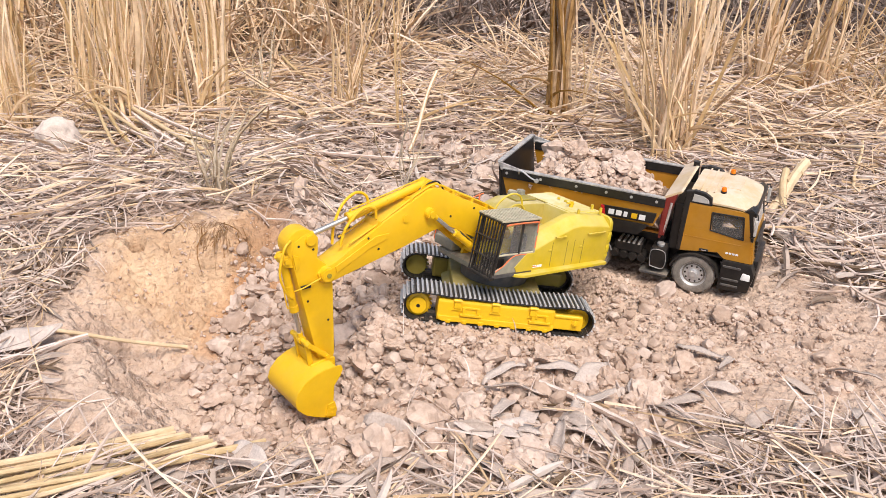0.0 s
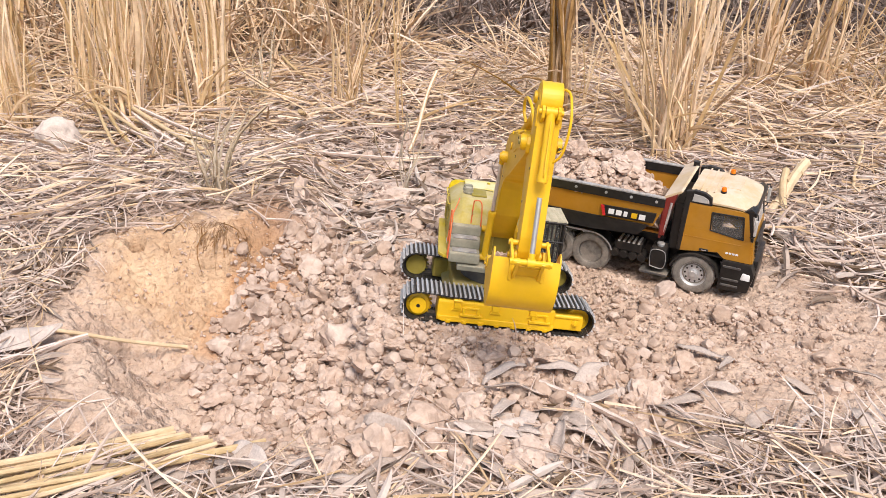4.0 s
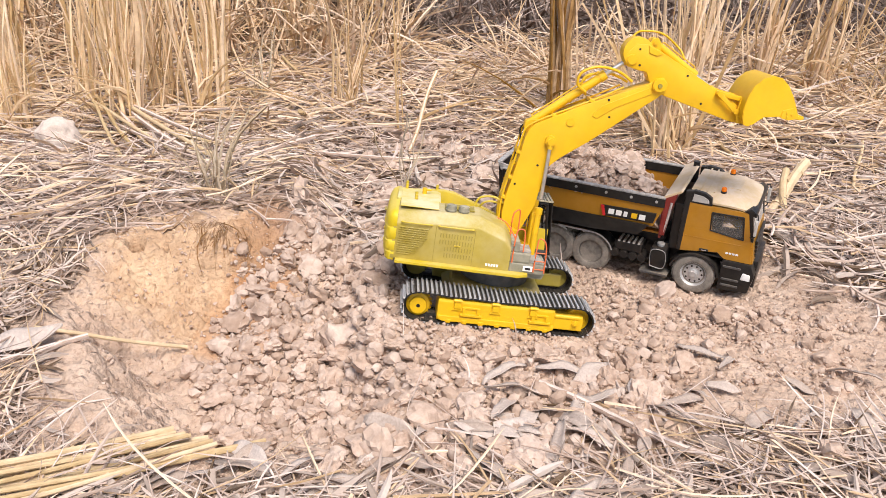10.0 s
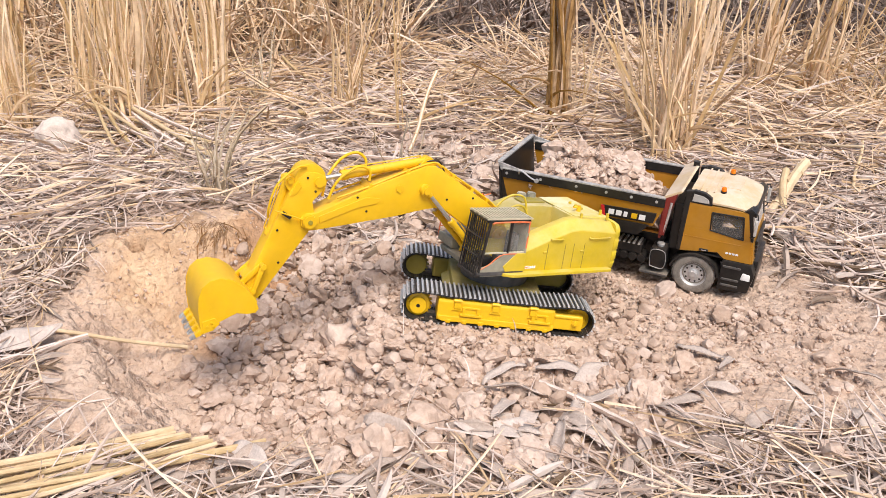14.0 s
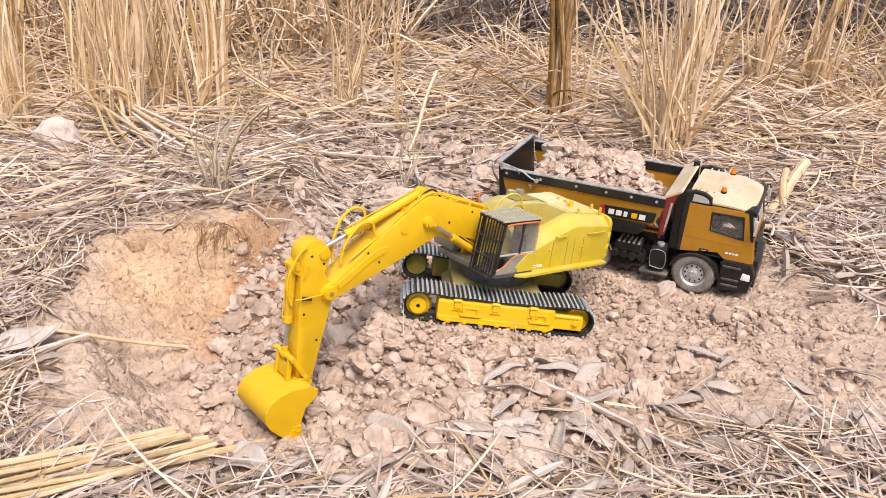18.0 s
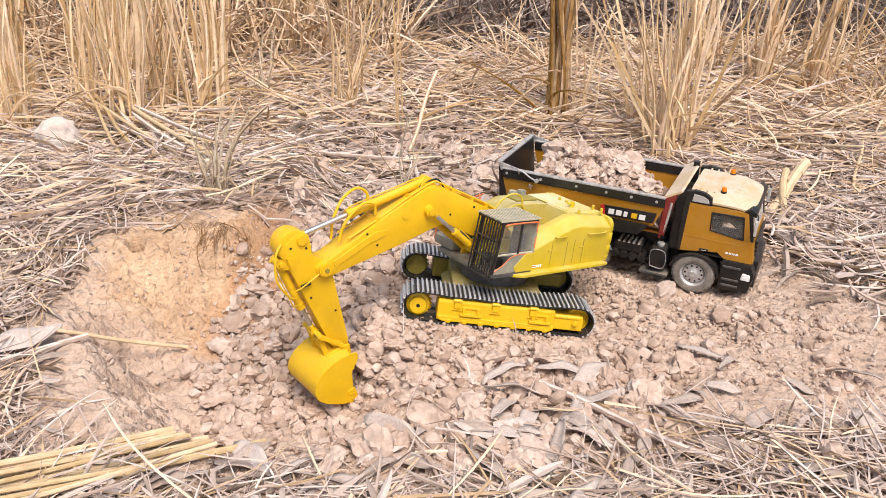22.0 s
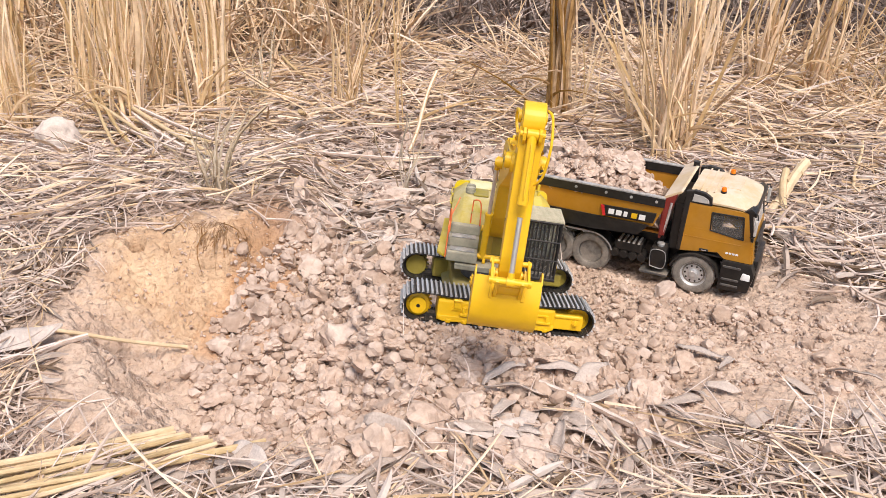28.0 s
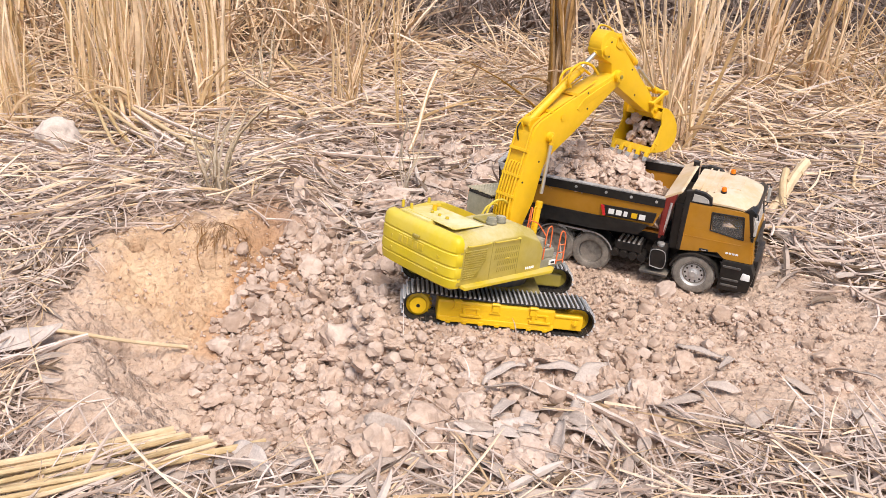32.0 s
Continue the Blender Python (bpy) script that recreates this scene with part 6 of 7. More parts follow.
def build_clumps():
    gold = "clump of standing golden dry cane grass"
    for x, y, n, h, sp, ln in ((-1.34, 2.60, 30, 0.62, 0.08, (2.0, 0.05)), (-1.16, 2.76, 26, 0.70, 0.08, (1.0, 0.04)), (-0.99, 2.62, 30, 0.66, 0.06, (1.5, 0.04)), (-0.92, 2.78, 26, 0.75, 0.06, (1.2, 0.05)), (-0.76, 2.70, 22, 0.72, 0.07, (0.2, 0.06)), (-1.5, 2.95, 28, 0.8, 0.08, (2.0, 0.05)), (-1.2, 3.2, 30, 0.85, 0.08, (1.0, 0.05)), (-0.9, 3.35, 30, 0.85, 0.09, (1.0, 0.05)), (-1.7, 3.4, 28, 0.9, 0.09, (1.0, 0.05)), (-0.62, 3.5, 26, 0.7, 0.12, (0.4, 0.1)), (-1.35, 3.8, 30, 0.9, 0.1, (1, 0.05)), (-0.75, 3.9, 30, 0.8, 0.12, (1, 0.08)), (-1.9, 3.9, 26, 0.9, 0.1, (1, 0.08)), (-0.35, 3.9, 18, 0.55, 0.15, (1, 0.1))):
        build_clump(x, y, n, h, sp * 1.25, ln, "gold", gold, 1.1, 0.045)
    build_clump(-0.62, 2.86, 16, 0.30, 0.2, (1.5, 0.1), "grey", "short broken clump of grey dry stubble", 1.8, cut=0.3)
    build_clump(-0.315, 2.78, 24, 0.46, 0.07, (0.3, 0.16), "gold", "leaning sheaf of golden dry cane", 1.3, base=0.025)
    build_clump(-0.14, 2.60, 3, 1.0, 0.03, (2.2, 0.03), "gold", "few tall thin golden canes", 0.55, 0.035)
    build_clump(-0.10, 2.08, 9, 0.24, 0.08, (0.6, 0.2), "grey", "short tuft of pale broken straw", 2.0, base=0.02)
    build_clump(0.362, 2.66, 38, 0.85, 0.030, (1.0, 0.02), "brown", "dense upright sheaf of brown canes", 0.9, 0.026, 0.8)
    build_clump(0.46, 2.72, 6, 0.42, 0.06, (0.2, 0.1), "gold", "few pale canes beside a brown sheaf", 1.2)
    for x, y, n, h, sp, ln in ((0.665, 2.40, 32, 0.62, 0.13, (2.9, 0.10)), (0.70, 2.45, 24, 0.70, 0.06, (0.5, 0.03)), (0.64, 2.62, 14, 0.5, 0.22, (2.6, 0.2)), (1.15, 3.10, 24, 0.75, 0.10, (0.3, 0.16)), (1.35, 3.05, 24, 0.75, 0.11, (0.2, 0.2)), (1.55, 2.85, 26, 0.80, 0.10, (0.3, 0.2)), (1.75, 2.95, 24, 0.85, 0.10, (0.3, 0.2)), (1.0, 3.3, 18, 0.6, 0.2, (1, 0.1)), (1.9, 3.4, 26, 0.9, 0.12, (1, 0.1)), (1.35, 2.72, 12, 0.45, 0.25, (0.2, 0.3))):
        build_clump(x, y, n, h, sp * 1.25, ln, "gold", gold, 1.1, 0.045)
    build_clump(-0.53, 1.86, 24, 0.26, 0.5, (1.8, 0.5), "grey", "splayed broken tuft of grey straw", 1.8, 0.03, 0.5)


def build_brush():
    """The dark brush behind the field, with pale twigs in it, and a golden thicket on its left."""
    S = []
    for k in range(7500):
        x, y = RS.uniform(-3.6, 3.6), RS.uniform(3.72, 5.2)
        S.append((x, y, RS.uniform(0, 0.40) if RS.rand() < 0.7 else 0.0, RS.uniform(0, 6.28), RS.uniform(-0.2, 1.5), RS.uniform(0.15, 0.55), RS.uniform(0.005, 0.014), RS.normal(0, 0.9), RS.normal(0.3, 0.6)))
    strips("brush", S, BRUSH, "dark tangle of dead twigs behind the field", "brush", follow=False, seg=6)
    S = []
    for k in range(900):
        x, y = RS.uniform(-3.6, 3.6), RS.uniform(3.75, 4.5)
        S.append((x, y, RS.uniform(0, 0.35), RS.uniform(0, 6.28), RS.uniform(0.0, 1.5), RS.uniform(0.15, 0.5), RS.uniform(0.004, 0.009), RS.normal(0, 0.7), RS.normal(0.3, 0.5)))
    strips("brush", S, STRAWGREY, "pale dead twigs in the dark brush", "brush", follow=False, seg=6)
    S = []
    for k in range(2600):
        x, y = RS.uniform(-3.4, -0.15), RS.uniform(3.3, 4.4)
        S.append((x, y, RS.uniform(0, 0.15), RS.uniform(0, 6.28), RS.uniform(0.2, 1.5), RS.uniform(0.15, 0.65), RS.uniform(0.005, 0.011), RS.normal(0, 0.6), RS.normal(0.4, 0.6)))
    for k in range(900):
        x, y = RS.uniform(0.2, 3.4), RS.uniform(3.2, 3.65)
        S.append((x, y, RS.uniform(0, 0.08), RS.uniform(0, 6.28), RS.uniform(0.0, 0.9), RS.uniform(0.15, 0.40), RS.uniform(0.005, 0.010), RS.normal(0, 0.8), RS.normal(0.5, 0.7)))
    strips("brush", S, STRAW, "golden dead grass before the brush", "brush", follow=False, seg=6)


def leaf_mesh(seed):
    r = random.Random(seed)
    n = 9
    b = bmesh.new()
    rows_ = []
    curl, tw = r.uniform(0.15, 0.7), r.uniform(-0.6, 0.6)
    for i in range(n):
        u = i / (n - 1)
        w = 0.12 * math.sin(math.pi * min(1, u * 0.92 + 0.06)) ** 0.7 * (1 + 0.15 * math.sin(9 * u + seed))
        z = 0.16 * curl * math.sin(math.pi * u) + 0.02 * math.sin(11 * u + seed)
        t = tw * u
        row = []
        for k in (-1, -0.5, 0, 0.5, 1):
            row.append(b.verts.new((u - 0.5, w * k * math.cos(t) + 0.08 * math.sin(2.5 * u + seed), z + w * k * math.sin(t) + 0.055 * (k * k) * curl)))
        rows_.append(row)
    for p, q in zip(rows_, rows_[1:]):
        for k in range(4):
            b.faces.new((p[k], p[k + 1], q[k + 1], q[k]))
    ext = bmesh.ops.extrude_face_region(b, geom=b.faces[:])
    bmesh.ops.translate(b, verts=[v for v in ext["geom"] if isinstance(v, bmesh.types.BMVert)], vec=(0, 0, 0.006))
    bmesh.ops.recalc_face_normals(b, faces=b.faces)
    me = bpy.data.meshes.new("dry_leaf")
    b.to_mesh(me)
    b.free()
    me.materials.append(LEAF)
    me.polygons.foreach_set("use_smooth", [True] * len(me.polygons))
    return me


def build_leaves():
    ms = [leaf_mesh(s) for s in range(6)]
    dens = bump_field([(0.22, 1.08, 0.30, 0.13, 1.0), (-0.16, 1.92, 0.16, 0.16, 1.0), (0.05, 0.98, 0.5, 0.1, 0.6), (-0.6, 1.0, 0.2, 0.15, 0.4), (-0.3, 2.2, 0.4, 0.3, 0.35), (0.5, 1.25, 0.25, 0.2, 0.25), (0.95, 1.8, 0.2, 0.3, 0.8)])
    n = 0
    while n < 200:
        x, y = RS.uniform(-0.9, 1.2), RS.uniform(0.85, 2.6)
        if blocked(x, y, 0.02) or pit_place(x, y) < 0.9 or RS.rand() > float(dens(x, y)):
            continue
        ob = new("dry_leaf", ms[RS.randint(6)])
        L = RS.uniform(0.045, 0.115)
        ob.matrix_basis = Matrix.LocRotScale((x, y, float(ground_z(x, y)) + 0.010), Euler((RS.normal(0, 0.35), RS.normal(0, 0.2), RS.uniform(0, 6.28))), Vector((L, L * RS.uniform(0.7, 1.3), L)))
        tagged(ob, "curled grey dry leaf lying on clods", "leaf", "fallen dry leaves")
        n += 1
    for x, y, L, a in ((-0.735, 1.27, 0.15, 0.5), (-0.09, 1.93, 0.11, 1.9), (-0.06, 1.90, 0.09, 1.5), (0.90, 1.30, 0.08, 0.4)):
        ob = new("dry_leaf", ms[int(L * 100) % 6])
        ob.matrix_basis = Matrix.LocRotScale((x, y, float(ground_z(x, y)) + 0.018), Euler((0.2, -0.15, a)), Vector((L, L * 1.4, L)))
        tagged(ob, "large pale curled dry leaf on clods", "leaf", "fallen dry leaves")


def fallen_cane(p0, p1, r, label, material=None, sag=0.0):
    a, b = Vector(p0), Vector(p1)
    pts = [a.lerp(b, u) + Vector((0.004 * math.sin(7 * u), 0.003 * math.cos(5 * u), -sag * math.sin(math.pi * u))) for u in (0, 0.25, 0.5, 0.75, 1)]
    bm = tube(pts, r, 8)
    for u in (0.22, 0.5, 0.8):
        q = a.lerp(b, u)
        rod(q - (b - a).normalized() * 0.002, q + (b - a).normalized() * 0.002, r * 1.12, 8, bm)
    tagged(part("fallen_cane", bm, material or STEM, None, label, True), category="cane", group="fallen canes")


def gz(x, y, d=0.0):
    return (x, y, float(ground_z(x, y)) + d)


def build_stems():
    lab = "thick fallen golden cane lying on straw"
    for k in range(8):
        o = (k - 3.5) * 0.0055
        fallen_cane(gz(-0.67 + o * 0.4, 0.945 - o, 0.042 + 0.008 * (k % 3)), gz(-0.375 + RS.uniform(-0.05, 0.01), 1.083 - o * 0.8, 0.024 + 0.006 * (k % 3)), RS.uniform(0.0036, 0.0056), lab)
    for k in range(5):
        o = (k - 2) * 0.007
        fallen_cane(gz(-0.62 + o * 0.4, 0.915 - o, 0.040 + 0.006 * (k % 2)), gz(-0.29 + RS.uniform(-0.08, 0.02), 1.045 - o, 0.022), RS.uniform(0.0026, 0.0042), "fallen golden cane on straw")
    for k in range(16):
        u = RS.normal(0, 0.05)
        x0, y0, x1, y1 = -1.10 + u, 2.72 + RS.normal(0, 0.06), -0.68 + RS.normal(0, 0.07), 2.17 + RS.normal(0, 0.05)
        fallen_cane(gz(x0, y0, RS.uniform(0.03, 0.12)), gz(x1, y1, RS.uniform(0.02, 0.06)), RS.uniform(0.003, 0.0065), "grey-golden fallen cane in a loose bundle", STRAWGREY if k % 2 else STEM)
    for k in range(22):
        x0, y0, a, L = RS.uniform(-1.5, 1.7), RS.uniform(2.2, 3.1), RS.uniform(0, 6.28), RS.uniform(0.2, 0.5)
        if not -0.3 < x0 < 0.3:
            fallen_cane(gz(x0, y0, RS.uniform(0.03, 0.08)), gz(x0 + L * math.cos(a), y0 + L * math.sin(a), RS.uniform(0.03, 0.12)), RS.uniform(0.003, 0.006), "fallen cane lying across matted straw", STRAWGREY if k % 2 else STEM)
    fallen_cane(gz(-0.80, 1.17, 0.01), gz(-0.62, 1.28, 0.02), 0.005, "thin grey fallen cane on clay", STRAWGREY)
    fallen_cane(gz(-0.72, 1.30, 0.02), gz(-0.50, 1.42, 0.012), 0.004, "thin golden fallen cane on clay")
    fallen_cane(gz(0.16, 1.19, 0.012), gz(0.40, 0.985, 0.014), 0.0055, "grey-brown fallen cane across clods", STRAWGREY)
    fallen_cane(gz(0.42, 0.99, 0.012), gz(0.63, 0.93, 0.012), 0.004, "thin grey fallen cane on straw", STRAWGREY)
    fallen_cane(gz(0.80, 1.93, 0.015), gz(0.92, 2.05, 0.12), 0.013, "thick broken cane stump leaning beside the truck")
    fallen_cane(gz(0.82, 1.90, 0.01), gz(0.86, 2.02, 0.11), 0.009, "thick broken cane stump leaning beside the truck")
    fallen_cane(gz(-0.60, 2.10, 0.02), gz(-0.36, 2.28, 0.07), 0.007, "weathered cane lying across straw", STRAWGREY)
    fallen_cane(gz(-0.92, 2.12, 0.03), gz(-0.58, 1.86, 0.02), 0.008, "weathered cane lying across straw", STRAWGREY)
    fallen_cane(gz(-0.10, 2.42, 0.02), gz(-0.02, 2.58, 0.22), 0.006, "pale dry cane leaning from straw", STRAW)
    fallen_cane(gz(0.05, 2.9, 0.02), gz(0.32, 2.75, 0.05), 0.006, lab)
    # a burrow hole and hanging roots on the pit's wall
    S = []
    for k in range(110):
        x = RS.normal(-0.487, 0.035)
        S.append((x, RS.uniform(1.66, 1.735), 0.006, -math.pi / 2 + RS.normal(0, 0.6), RS.uniform(-0.9, 0.3), RS.uniform(0.03, 0.09), RS.uniform(0.0010, 0.0022), RS.normal(0, 0.8), RS.uniform(0, 0.8)))
    strips("root_tuft", S, ROOT, "tuft of fine brown roots on the cut bank", "roots", follow=True)


build_clods()
XY, SZ = spread(14000, (-0.52, 0.75, 0.95, 2.8), lambda x, y: heap_density(x, y), 0.012, 0.008, 0.028, 0.24)
big = SZ > 0.016
crumbs("clay_rubble", XY[big], ground_z(XY[big, 0], XY[big, 1]), 0, 0, "rubble of pinkish clay clods", 2, size=SZ[big])
crumbs("clay_rubble", XY[~big], ground_z(XY[~big, 0], XY[~big, 1]), 0, 0, "small rubble of pinkish clay", 2, size=SZ[~big])
XY = scatter(13000, (-0.62, 0.80, 0.90, 2.8), lambda x, y: 0.06 + 0.5 * np.exp(-(((x - 0.1) / 0.42) ** 2 + ((y - 1.0) / 0.14) ** 2) ** 2) + 0.8 * heap_density(x, y) + 0.35 * inside(DRIVE, x, y), -0.02)
crumbs("clay_crumbs", XY, ground_z(XY[:, 0], XY[:, 1]), 0.003, 0.012, "loose crumbs of pale clay", 1)
XY = scatter(9000, (-0.95, 1.0, 0.84, 2.4), lambda x, y: 0.05 + 0.5 * sstep(0.15, 0.3, x) + 0.3 * sstep(1.2, 1.0, y) + 0.45 * np.exp(-((pit_place(x, y) - 0.75) / 0.25) ** 2), -0.02)
crumbs("clay_grit", XY, ground_z(XY[:, 0], XY[:, 1]), 0.002, 0.008, "fine grit of pale clay", 1, 0.4)
build_straw()
build_clumps()
build_brush()
build_leaves()
build_stems()


# ---- the load in the tipper, and the clods that the bucket carries ----
def heap_h(x, y):
    e = np.exp
    return 0.158 + 0.066 * e(-((x + 0.085) / 0.075) ** 2 - ((y - 0.02) / 0.075) ** 2) + 0.054 * e(-((x - 0.02) / 0.075) ** 2 - ((y - 0.02) / 0.075) ** 2) + 0.030 * e(-((x - 0.09) / 0.05) ** 2 - (y / 0.09) ** 2) + 0.018 * e(-((y + 0.085) / 0.04) ** 2) - 0.05 * e(-((x + 0.19) / 0.04) ** 2) - 0.03 * e(-((x - 0.17) / 0.03) ** 2)


def build_load():
    xs, ys = np.linspace(-0.180, 0.158, 50), np.linspace(-0.094, 0.094, 26)
    V, F = [], []
    for x in xs:
        for y in ys:
            V.append((x, y, heap_h(x, y) - 0.014 + 0.004 * noise.noise(Vector((x * 60, y * 60, 3)))))
    for i in range(49):
        for j in range(25):
            F.append((i * 26 + j, (i + 1) * 26 + j, (i + 1) * 26 + j + 1, i * 26 + j + 1))
    me = bpy.data.meshes.new("soil_load")
    me.from_pydata(V, [], F)
    b = bmesh.new()
    b.from_mesh(me)
    ext = bmesh.ops.extrude_face_region(b, geom=b.faces[:])
    for v in [g for g in ext["geom"] if isinstance(g, bmesh.types.BMVert)]:
        v.co.z = 0.120
        v.co.y = max(-0.062, min(0.062, v.co.y))
    bmesh.ops.recalc_face_normals(b, faces=b.faces)
    b.to_mesh(me)
    b.free()
    tagged(piece("soil_load", me, SOIL, None, "heap of loose clay in the tipper body", True, TRUCK), category="soil")
    def place(n):
        P = np.stack([RS.uniform(-0.168, 0.148, 4 * n), RS.uniform(-0.088, 0.088, 4 * n)], 1)
        return P[heap_h(P[:, 0], P[:, 1]) > 0.160 + 0.012 * RS.uniform(0, 1, 4 * n)][:n]
    XY = place(420)
    crumbs("load_rubble", XY, heap_h(XY[:, 0], XY[:, 1]) - 0.012, 0.006, 0.020, "rubble of pale clay on the tipper's load", 2, 0.7, TRUCK)
    for x, y in place(40):
        ob = new("clod", CLODS_ME[RS.randint(14)])
        ob.matrix_basis = TRUCK @ clod_pose(x, y, RS.uniform(0.020, 0.042), 0.16, heap_h(x, y) - 0.010)
        tagged(ob, "pinkish clay clod on the tipper's load", "clod", "clods of the load")
    for x, y, s in ((-0.115, 0.045, 0.055), (-0.075, 0.02, 0.042), (0.050, 0.055, 0.055), (0.075, 0.02, 0.036), (-0.02, -0.03, 0.038), (0.015, 0.06, 0.045)):
        ob = new("clod", CLODS_ME[RS.randint(6)])
        ob.matrix_basis = TRUCK @ clod_pose(x, y, s, 0.2, heap_h(x, y) - 0.008)
        tagged(ob, "large clay clod on the tipper's load", "clod", "clods of the load")


LOADS = []


def build_carried():
    """Clods that the bucket scoops: places in the bucket, and for the first load places on the heap."""
    for load, many in ((0, 46), (1, 28)):
        for k in range(many):
            crumb = k >= 28
            size = RS.uniform(0.006, 0.012) if crumb else RS.uniform(0.014, 0.028)
            x, z = RS.uniform(0.016, 0.078), RS.uniform(0.002, 0.058)
            if z > 0.070 - abs(x - 0.045) * 0.8:
                z *= 0.6
            y = RS.uniform(-0.040, 0.040)
            ob = new("clod", CLODS_ME[6 + RS.randint(8)])
            ob.scale = Vector((size * RS.uniform(0.9, 1.25), size, size * RS.uniform(0.8, 1.1)))
            tagged(ob, "small crumb of clay that the bucket scoops" if crumb else "pinkish clay clod that the bucket scoops", "clod", "clods in the bucket")
            hx, hy = RS.normal(-0.005, 0.040), RS.normal(0.01, 0.032)
            q = Euler((RS.uniform(0, 6), RS.uniform(0, 6), RS.uniform(0, 6)))
            hx, hy = max(-0.12, min(0.11, hx)), max(-0.06, min(0.07, hy))
            top = TRUCK @ Vector((hx, hy, heap_h(hx, hy) + RS.uniform(-0.006, 0.010)))
            drop = 7.85 + 0.75 * RS.rand() if crumb else 7.7 + 0.8 * RS.rand()
            LOADS.append((ob, load, Matrix.Translation(Vector((x, y, z)) * BUCKET_SIZE) @ q.to_matrix().to_4x4(), top, drop, q))


build_load()
build_carried()
# ---- what moves: the slew, the boom, the stick and the bucket, in degrees over seconds ----
SWING = [(0, 215.1), (0.5, 214.9), (1, 214.6), (2, 215.1), (2.6, 215.3), (3, 219), (3.5, 244), (5.5, 339.8), (6, 366.9), (6.5, 394), (7, 414.5), (7.5, 414.5), (8, 414), (8.5, 413), (9, 409.5), (9.5, 383.3), (10, 357.9), (10.5, 331.1), (11, 307.5), (11.5, 278), (12, 250), (12.5, 220.6), (13, 201.6), (13.5, 222), (14, 204.5), (14.5, 207.6), (16.5, 214.6), (17, 214.8), (18, 215.8), (19, 214.2), (25.5, 214.5), (26.7, 219), (27.5, 238.8), (28, 264.5), (28.3, 283), (28.6, 298.5), (29, 317.4), (29.5, 344), (30, 368.5), (30.5, 385), (31, 397.1), (32, 400)]
BOOM = [(0, 16), (0.5, 18.2), (1, 19.8), (1.5, 19), (2, 18.4), (2.5, 19.5), (3, 32.6), (3.5, 46.4), (4.5, 70), (5.5, 85.7), (6, 85.7), (7, 80), (7.5, 80), (8, 75), (8.5, 73), (9, 73.4), (9.5, 76.4), (10.5, 75.7), (11, 79), (11.5, 80), (12, 67), (12.5, 47), (13, 33.8), (13.5, 27), (14, 26.2), (14.5, 9), (16.5, 8.5), (17, 8.7), (18, 11.3), (19, 11.4), (19.5, 14.6), (21, 15.1), (22, 17.1), (24, 17), (25, 17.9), (25.5, 17.9), (26.5, 22), (27.5, 39.2), (28, 54.2), (28.3, 69), (28.6, 76.8), (29, 83.6), (30, 81.7), (31, 80.5), (32, 73.5)]
STICK = [(0, -97.8), (0.5, -99), (1, -104), (1.5, -116), (2, -115), (2.5, -106), (3, -90), (3.5, -81.7), (5.5, -41.8), (6, -45.2), (6.5, -44.7), (7, -38.7), (7.5, -32.6), (8, -25.4), (8.5, -18), (9, -16.5), (9.5, -17.2), (10, -13.6), (10.5, -8.2), (11, 4.0), (11.5, 4), (12, -10), (12.5, -24.8), (13, -43.7), (13.5, -51), (14, -56.3), (14.5, -69.3), (16.5, -61), (17, -66), (18, -80), (19, -83.8), (20, -91), (21, -102.1), (22, -109.7), (24, -108.9), (25, -111.6), (25.5, -123.2), (26.4, -122), (27.5, -93.7), (28, -75), (28.3, -71), (28.6, -64), (29, -57.1), (30, -56.4), (31, -45.5), (32, -24)]
BUCKET = [(0, -92.6), (0.5, -102), (1, -132), (1.5, -150), (2, -165), (2.5, -190), (3, -168), (3.5, -165), (5.5, -131.5), (6, -131.8), (6.5, -126), (7, -90), (7.5, -80), (8, -82), (8.5, -50), (9, -40), (9.5, -14.9), (10, 9.8), (10.5, 9.6), (11, 10), (11.5, 1), (12, -5), (12.5, -30.4), (13, -30), (13.5, -38), (14, -26.7), (14.5, -50.7), (16.5, -87), (17, -95), (18, -75), (19, -76), (20, -100), (21, -96), (22, -101), (24, -106), (25, -140), (25.5, -155), (26.3, -178), (27.5, -163), (28, -155), (28.3, -152), (28.6, -155), (29, -144.1), (30, -145), (31, -132), (32, -107)]


def glide(rows, t):
    """Smooth value between rows that does not overshoot."""
    T, V = [r[0] for r in rows], [r[1] for r in rows]
    i = max(0, min(len(T) - 2, int(np.searchsorted(T, t, "right")) - 1))
    h = [T[j + 1] - T[j] for j in range(len(T) - 1)]
    s = [(V[j + 1] - V[j]) / h[j] for j in range(len(T) - 1)]

    def slope(j):
        if j == 0 or j == len(T) - 1:
            return 0.0
        if s[j - 1] * s[j] <= 0:
            return 0.0
        a, b = 2 * h[j] + h[j - 1], h[j] + 2 * h[j - 1]
        return (a + b) / (a / s[j - 1] + b / s[j])
    u = (t - T[i]) / h[i]
    m0, m1 = slope(i) * h[i], slope(i + 1) * h[i]
    return V[i] * (2 * u ** 3 - 3 * u ** 2 + 1) + m0 * (u ** 3 - 2 * u ** 2 + u) + V[i + 1] * (3 * u ** 2 - 2 * u ** 3) + m1 * (u ** 3 - u ** 2)


def plane_pose(x, z, a, y=0.0):
    """A pose in the boom's plane: x axis turned up by a radians."""
    return Matrix.Translation((x, y, z)) @ Matrix.Rotation(-a, 4, "Y")


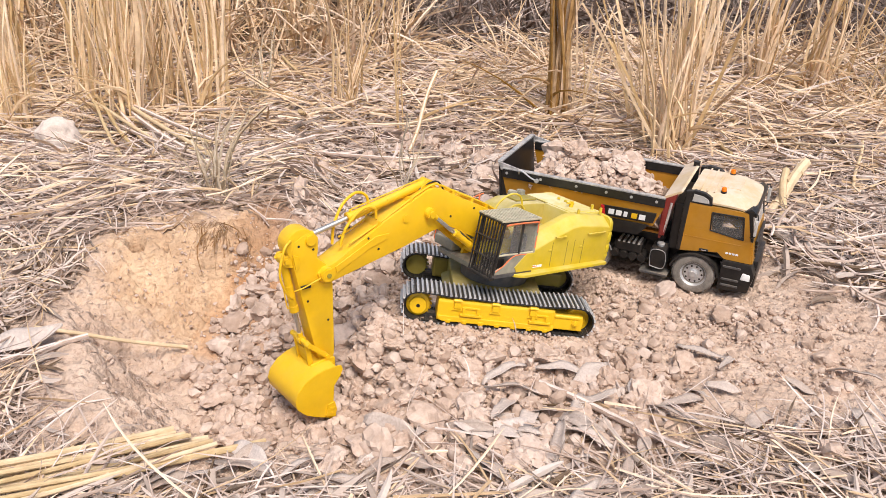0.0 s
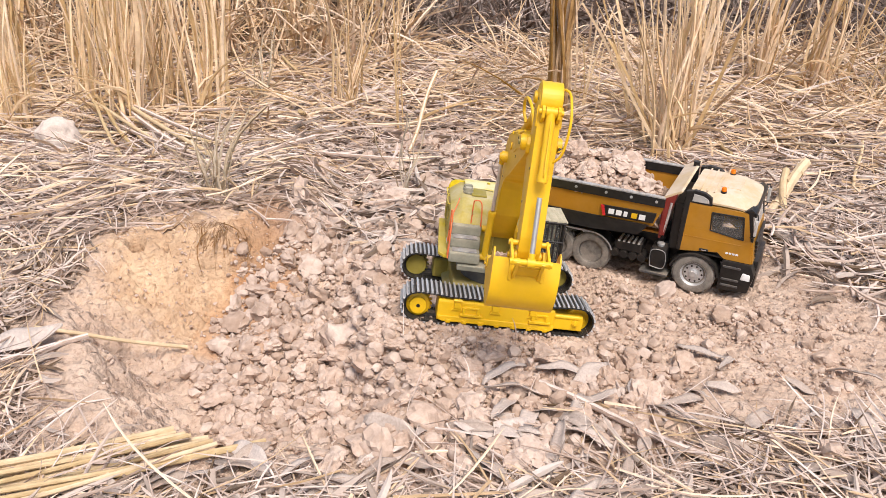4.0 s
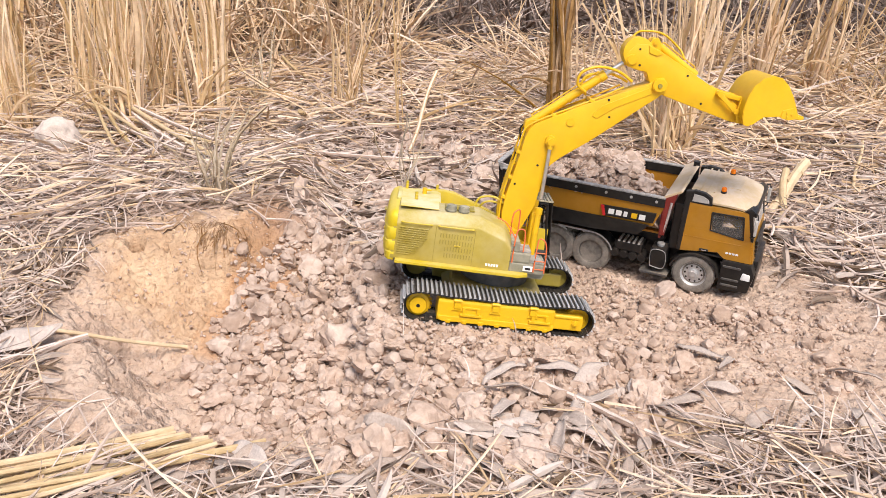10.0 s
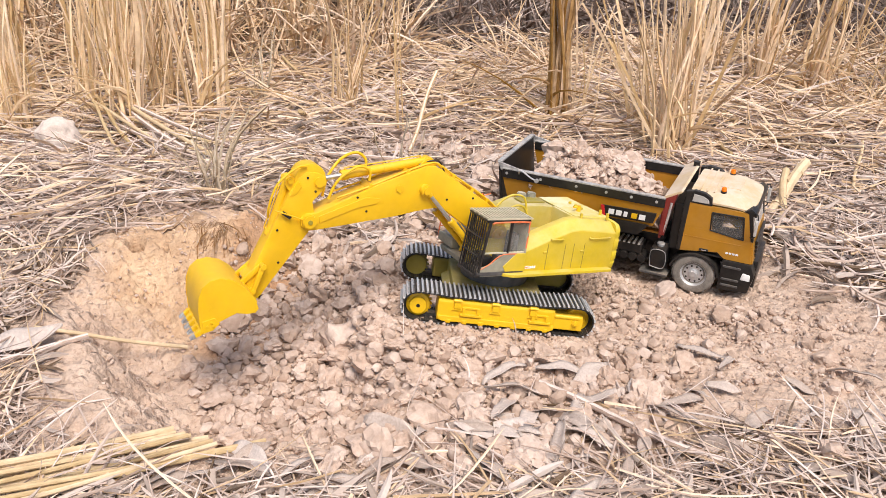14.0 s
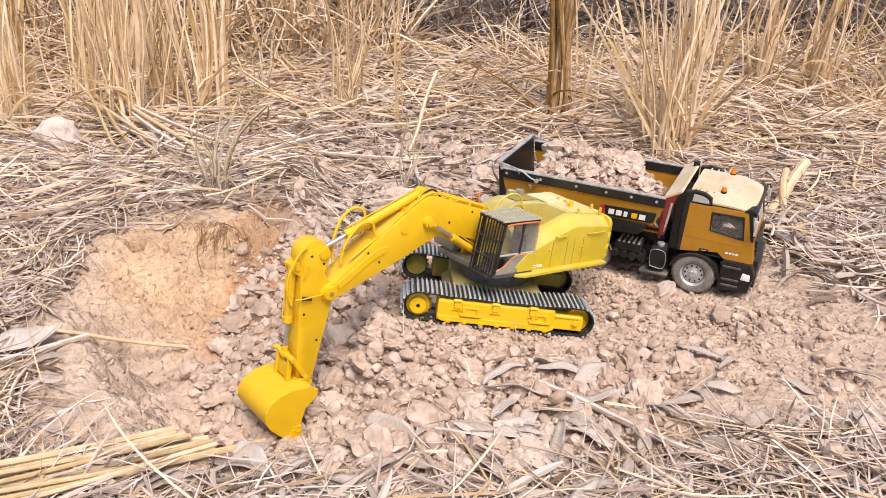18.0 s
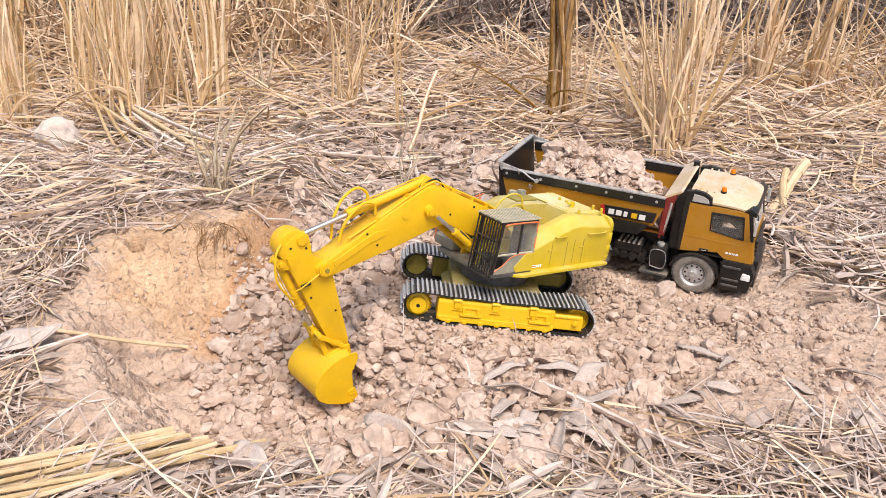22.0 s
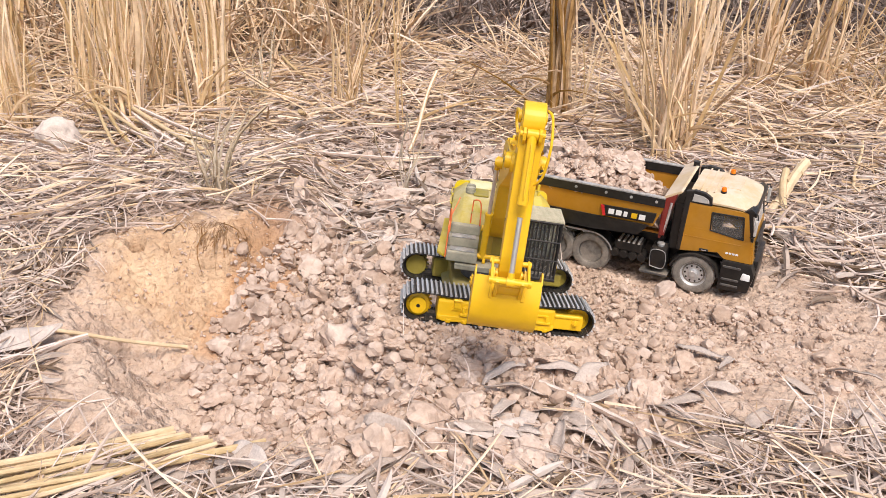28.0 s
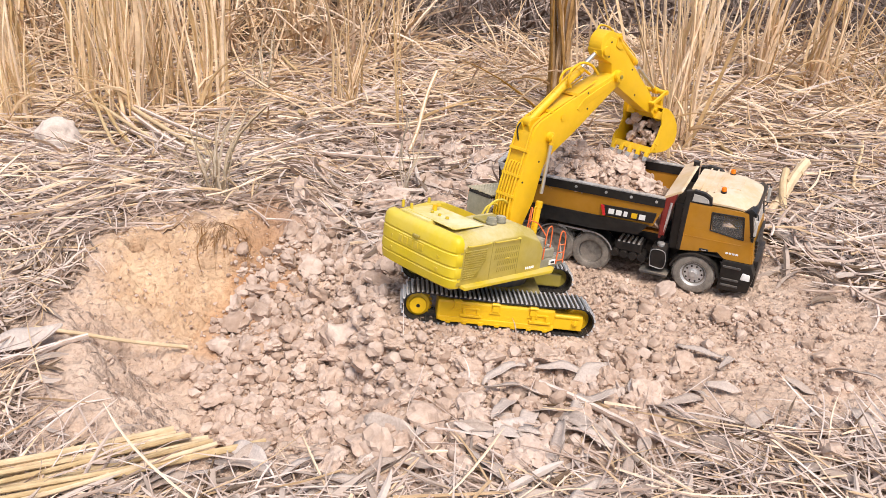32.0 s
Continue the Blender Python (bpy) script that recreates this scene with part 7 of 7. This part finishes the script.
def arm_state(t):
    """All poses of the arm at t seconds, in the slewing frame."""
    be, si, ka = (radians(glide(r, t)) for r in (BOOM, STICK, BUCKET))
    M = {}
    ox, oz = BOOM_O
    M["boom"] = plane_pose(ox, oz, be)
    tx, tz = ox + BOOM_T * math.cos(be + A_T), oz + BOOM_T * math.sin(be + A_T)
    M["stick"] = plane_pose(tx, tz, si)
    kx, kz = tx + STICK_L * math.cos(si), tz + STICK_L * math.sin(si)
    M["bucket"] = plane_pose(kx, kz, ka)

    def at(name, x, z):
        v = M[name] @ Vector((x, 0, z))
        return v.x, v.z

    def ram(p, q):
        a = math.atan2(q[1] - p[1], q[0] - p[0])
        return a

    foot, head = (0.062, 0.112), at("boom", 0.1911, 0)
    a = ram(foot, head)
    M["boom_cyl"] = (foot, head, a)
    foot, head = at("boom", 0.204, 0.047), at("stick", -0.064, 0.024)
    M["arm_cyl"] = (foot, head, ram(foot, head))
    # four-bar of the bucket
    lp, ear = at("stick", 0.1507, 0.0072), at("bucket", 0.003 * BUCKET_SIZE, 0.036 * BUCKET_SIZE)
    dx, dz = ear[0] - lp[0], ear[1] - lp[1]
    dist = max(1e-4, math.hypot(dx, dz))
    dd = min(max(dist, 0.006), ROCK_L + LINK_L - 0.001)
    c = (ROCK_L ** 2 + dd ** 2 - LINK_L ** 2) / (2 * ROCK_L * dd)
    ang = math.atan2(dz, dx) + math.acos(max(-1, min(1, c)))
    j = (lp[0] + ROCK_L * math.cos(ang), lp[1] + ROCK_L * math.sin(ang))
    M["rocker"] = plane_pose(lp[0], lp[1], ang)
    M["push"] = plane_pose(j[0], j[1], math.atan2(ear[1] - j[1], ear[0] - j[0]))
    foot = at("stick", -0.036, 0.067)
    M["bucket_cyl"] = (foot, j, ram(foot, j))
    return M


def bucket_world(t):
    return EXC @ Matrix.Rotation(radians(glide(SWING, t)), 4, "Z") @ arm_state(t)["bucket"]


def blend(a, b, u):
    return Matrix.LocRotScale(a.translation.lerp(b.translation, u), a.to_quaternion().slerp(b.to_quaternion(), u), None)


def carried_clods():
    """Clods lie in the pit, ride in the bucket, and those of the first load drop on the truck's heap."""
    span = {0: (2.2, 2.7), 1: (25.6, 26.3)}
    cache = {}
    for ob, load, local, top, drop, q in LOADS:
        t0, t1 = span[load]
        m = bucket_world(t0 + 0.3) @ local
        x, y = m.translation.x, m.translation.y
        rest = Matrix.LocRotScale((x, y, float(ground_z(x, y)) + 0.004), m.to_quaternion(), None)
        end = drop if load == 0 else 32.0
        rows = [(0.0, rest), (t0, rest)]
        t = t0
        while t < end - 0.05:
            t = round(t + 0.1, 1)
            if t not in cache:
                cache[t] = bucket_world(t)
            ride = cache[t] @ local
            rows.append((t, blend(rest, ride, min(1, (t - t0) / (t1 - t0)))))
        if load == 0:
            last = rows[-1][1]
            fall = max(0.12, math.sqrt(2 * max(0.01, last.translation.z - top.z) / 9.81))
            for k in (1, 2, 3):
                u = k / 3
                p = last.translation.lerp(top, u)
                p.z = last.translation.z + (top.z - last.translation.z) * u * u
                rows.append((round(t + fall * u, 3), Matrix.LocRotScale(p, last.to_quaternion().slerp(q.to_quaternion(), u * 0.6), None)))
            rows.append((round(t + fall + 0.2, 3), rows[-1][1]))
            rows.append((32.0, rows[-1][1]))
        walk(ob, rows)


def motions():
    times = [round(0.1 * k, 1) for k in range(321)]
    rows = {}
    for t in times:
        R = Matrix.Rotation(radians(glide(SWING, t)), 4, "Z")
        S = arm_state(t)
        rows.setdefault(upper, []).append((t, R))
        for ob, key in ((boom, "boom"), (stick, "stick"), (bucket, "bucket"), (rocker, "rocker"), (push, "push")):
            rows.setdefault(ob, []).append((t, R @ S[key]))
        for k, y in ((0, -0.0305), (1, 0.0305)):
            f, h, a = S["boom_cyl"]
            rows.setdefault(boom_cyls[k][0], []).append((t, R @ plane_pose(f[0], f[1], a, y)))
            rows.setdefault(boom_cyls[k][1], []).append((t, R @ plane_pose(h[0], h[1], a + math.pi, y)))
        for cyl, key in ((arm_cyl, "arm_cyl"), (bucket_cyl, "bucket_cyl")):
            f, h, a = S[key]
            rows.setdefault(cyl[0], []).append((t, R @ plane_pose(f[0], f[1], a)))
            rows.setdefault(cyl[1], []).append((t, R @ plane_pose(h[0], h[1], a + math.pi)))
    for ob, r in rows.items():
        walk(ob, r)
    carried_clods()


motions()
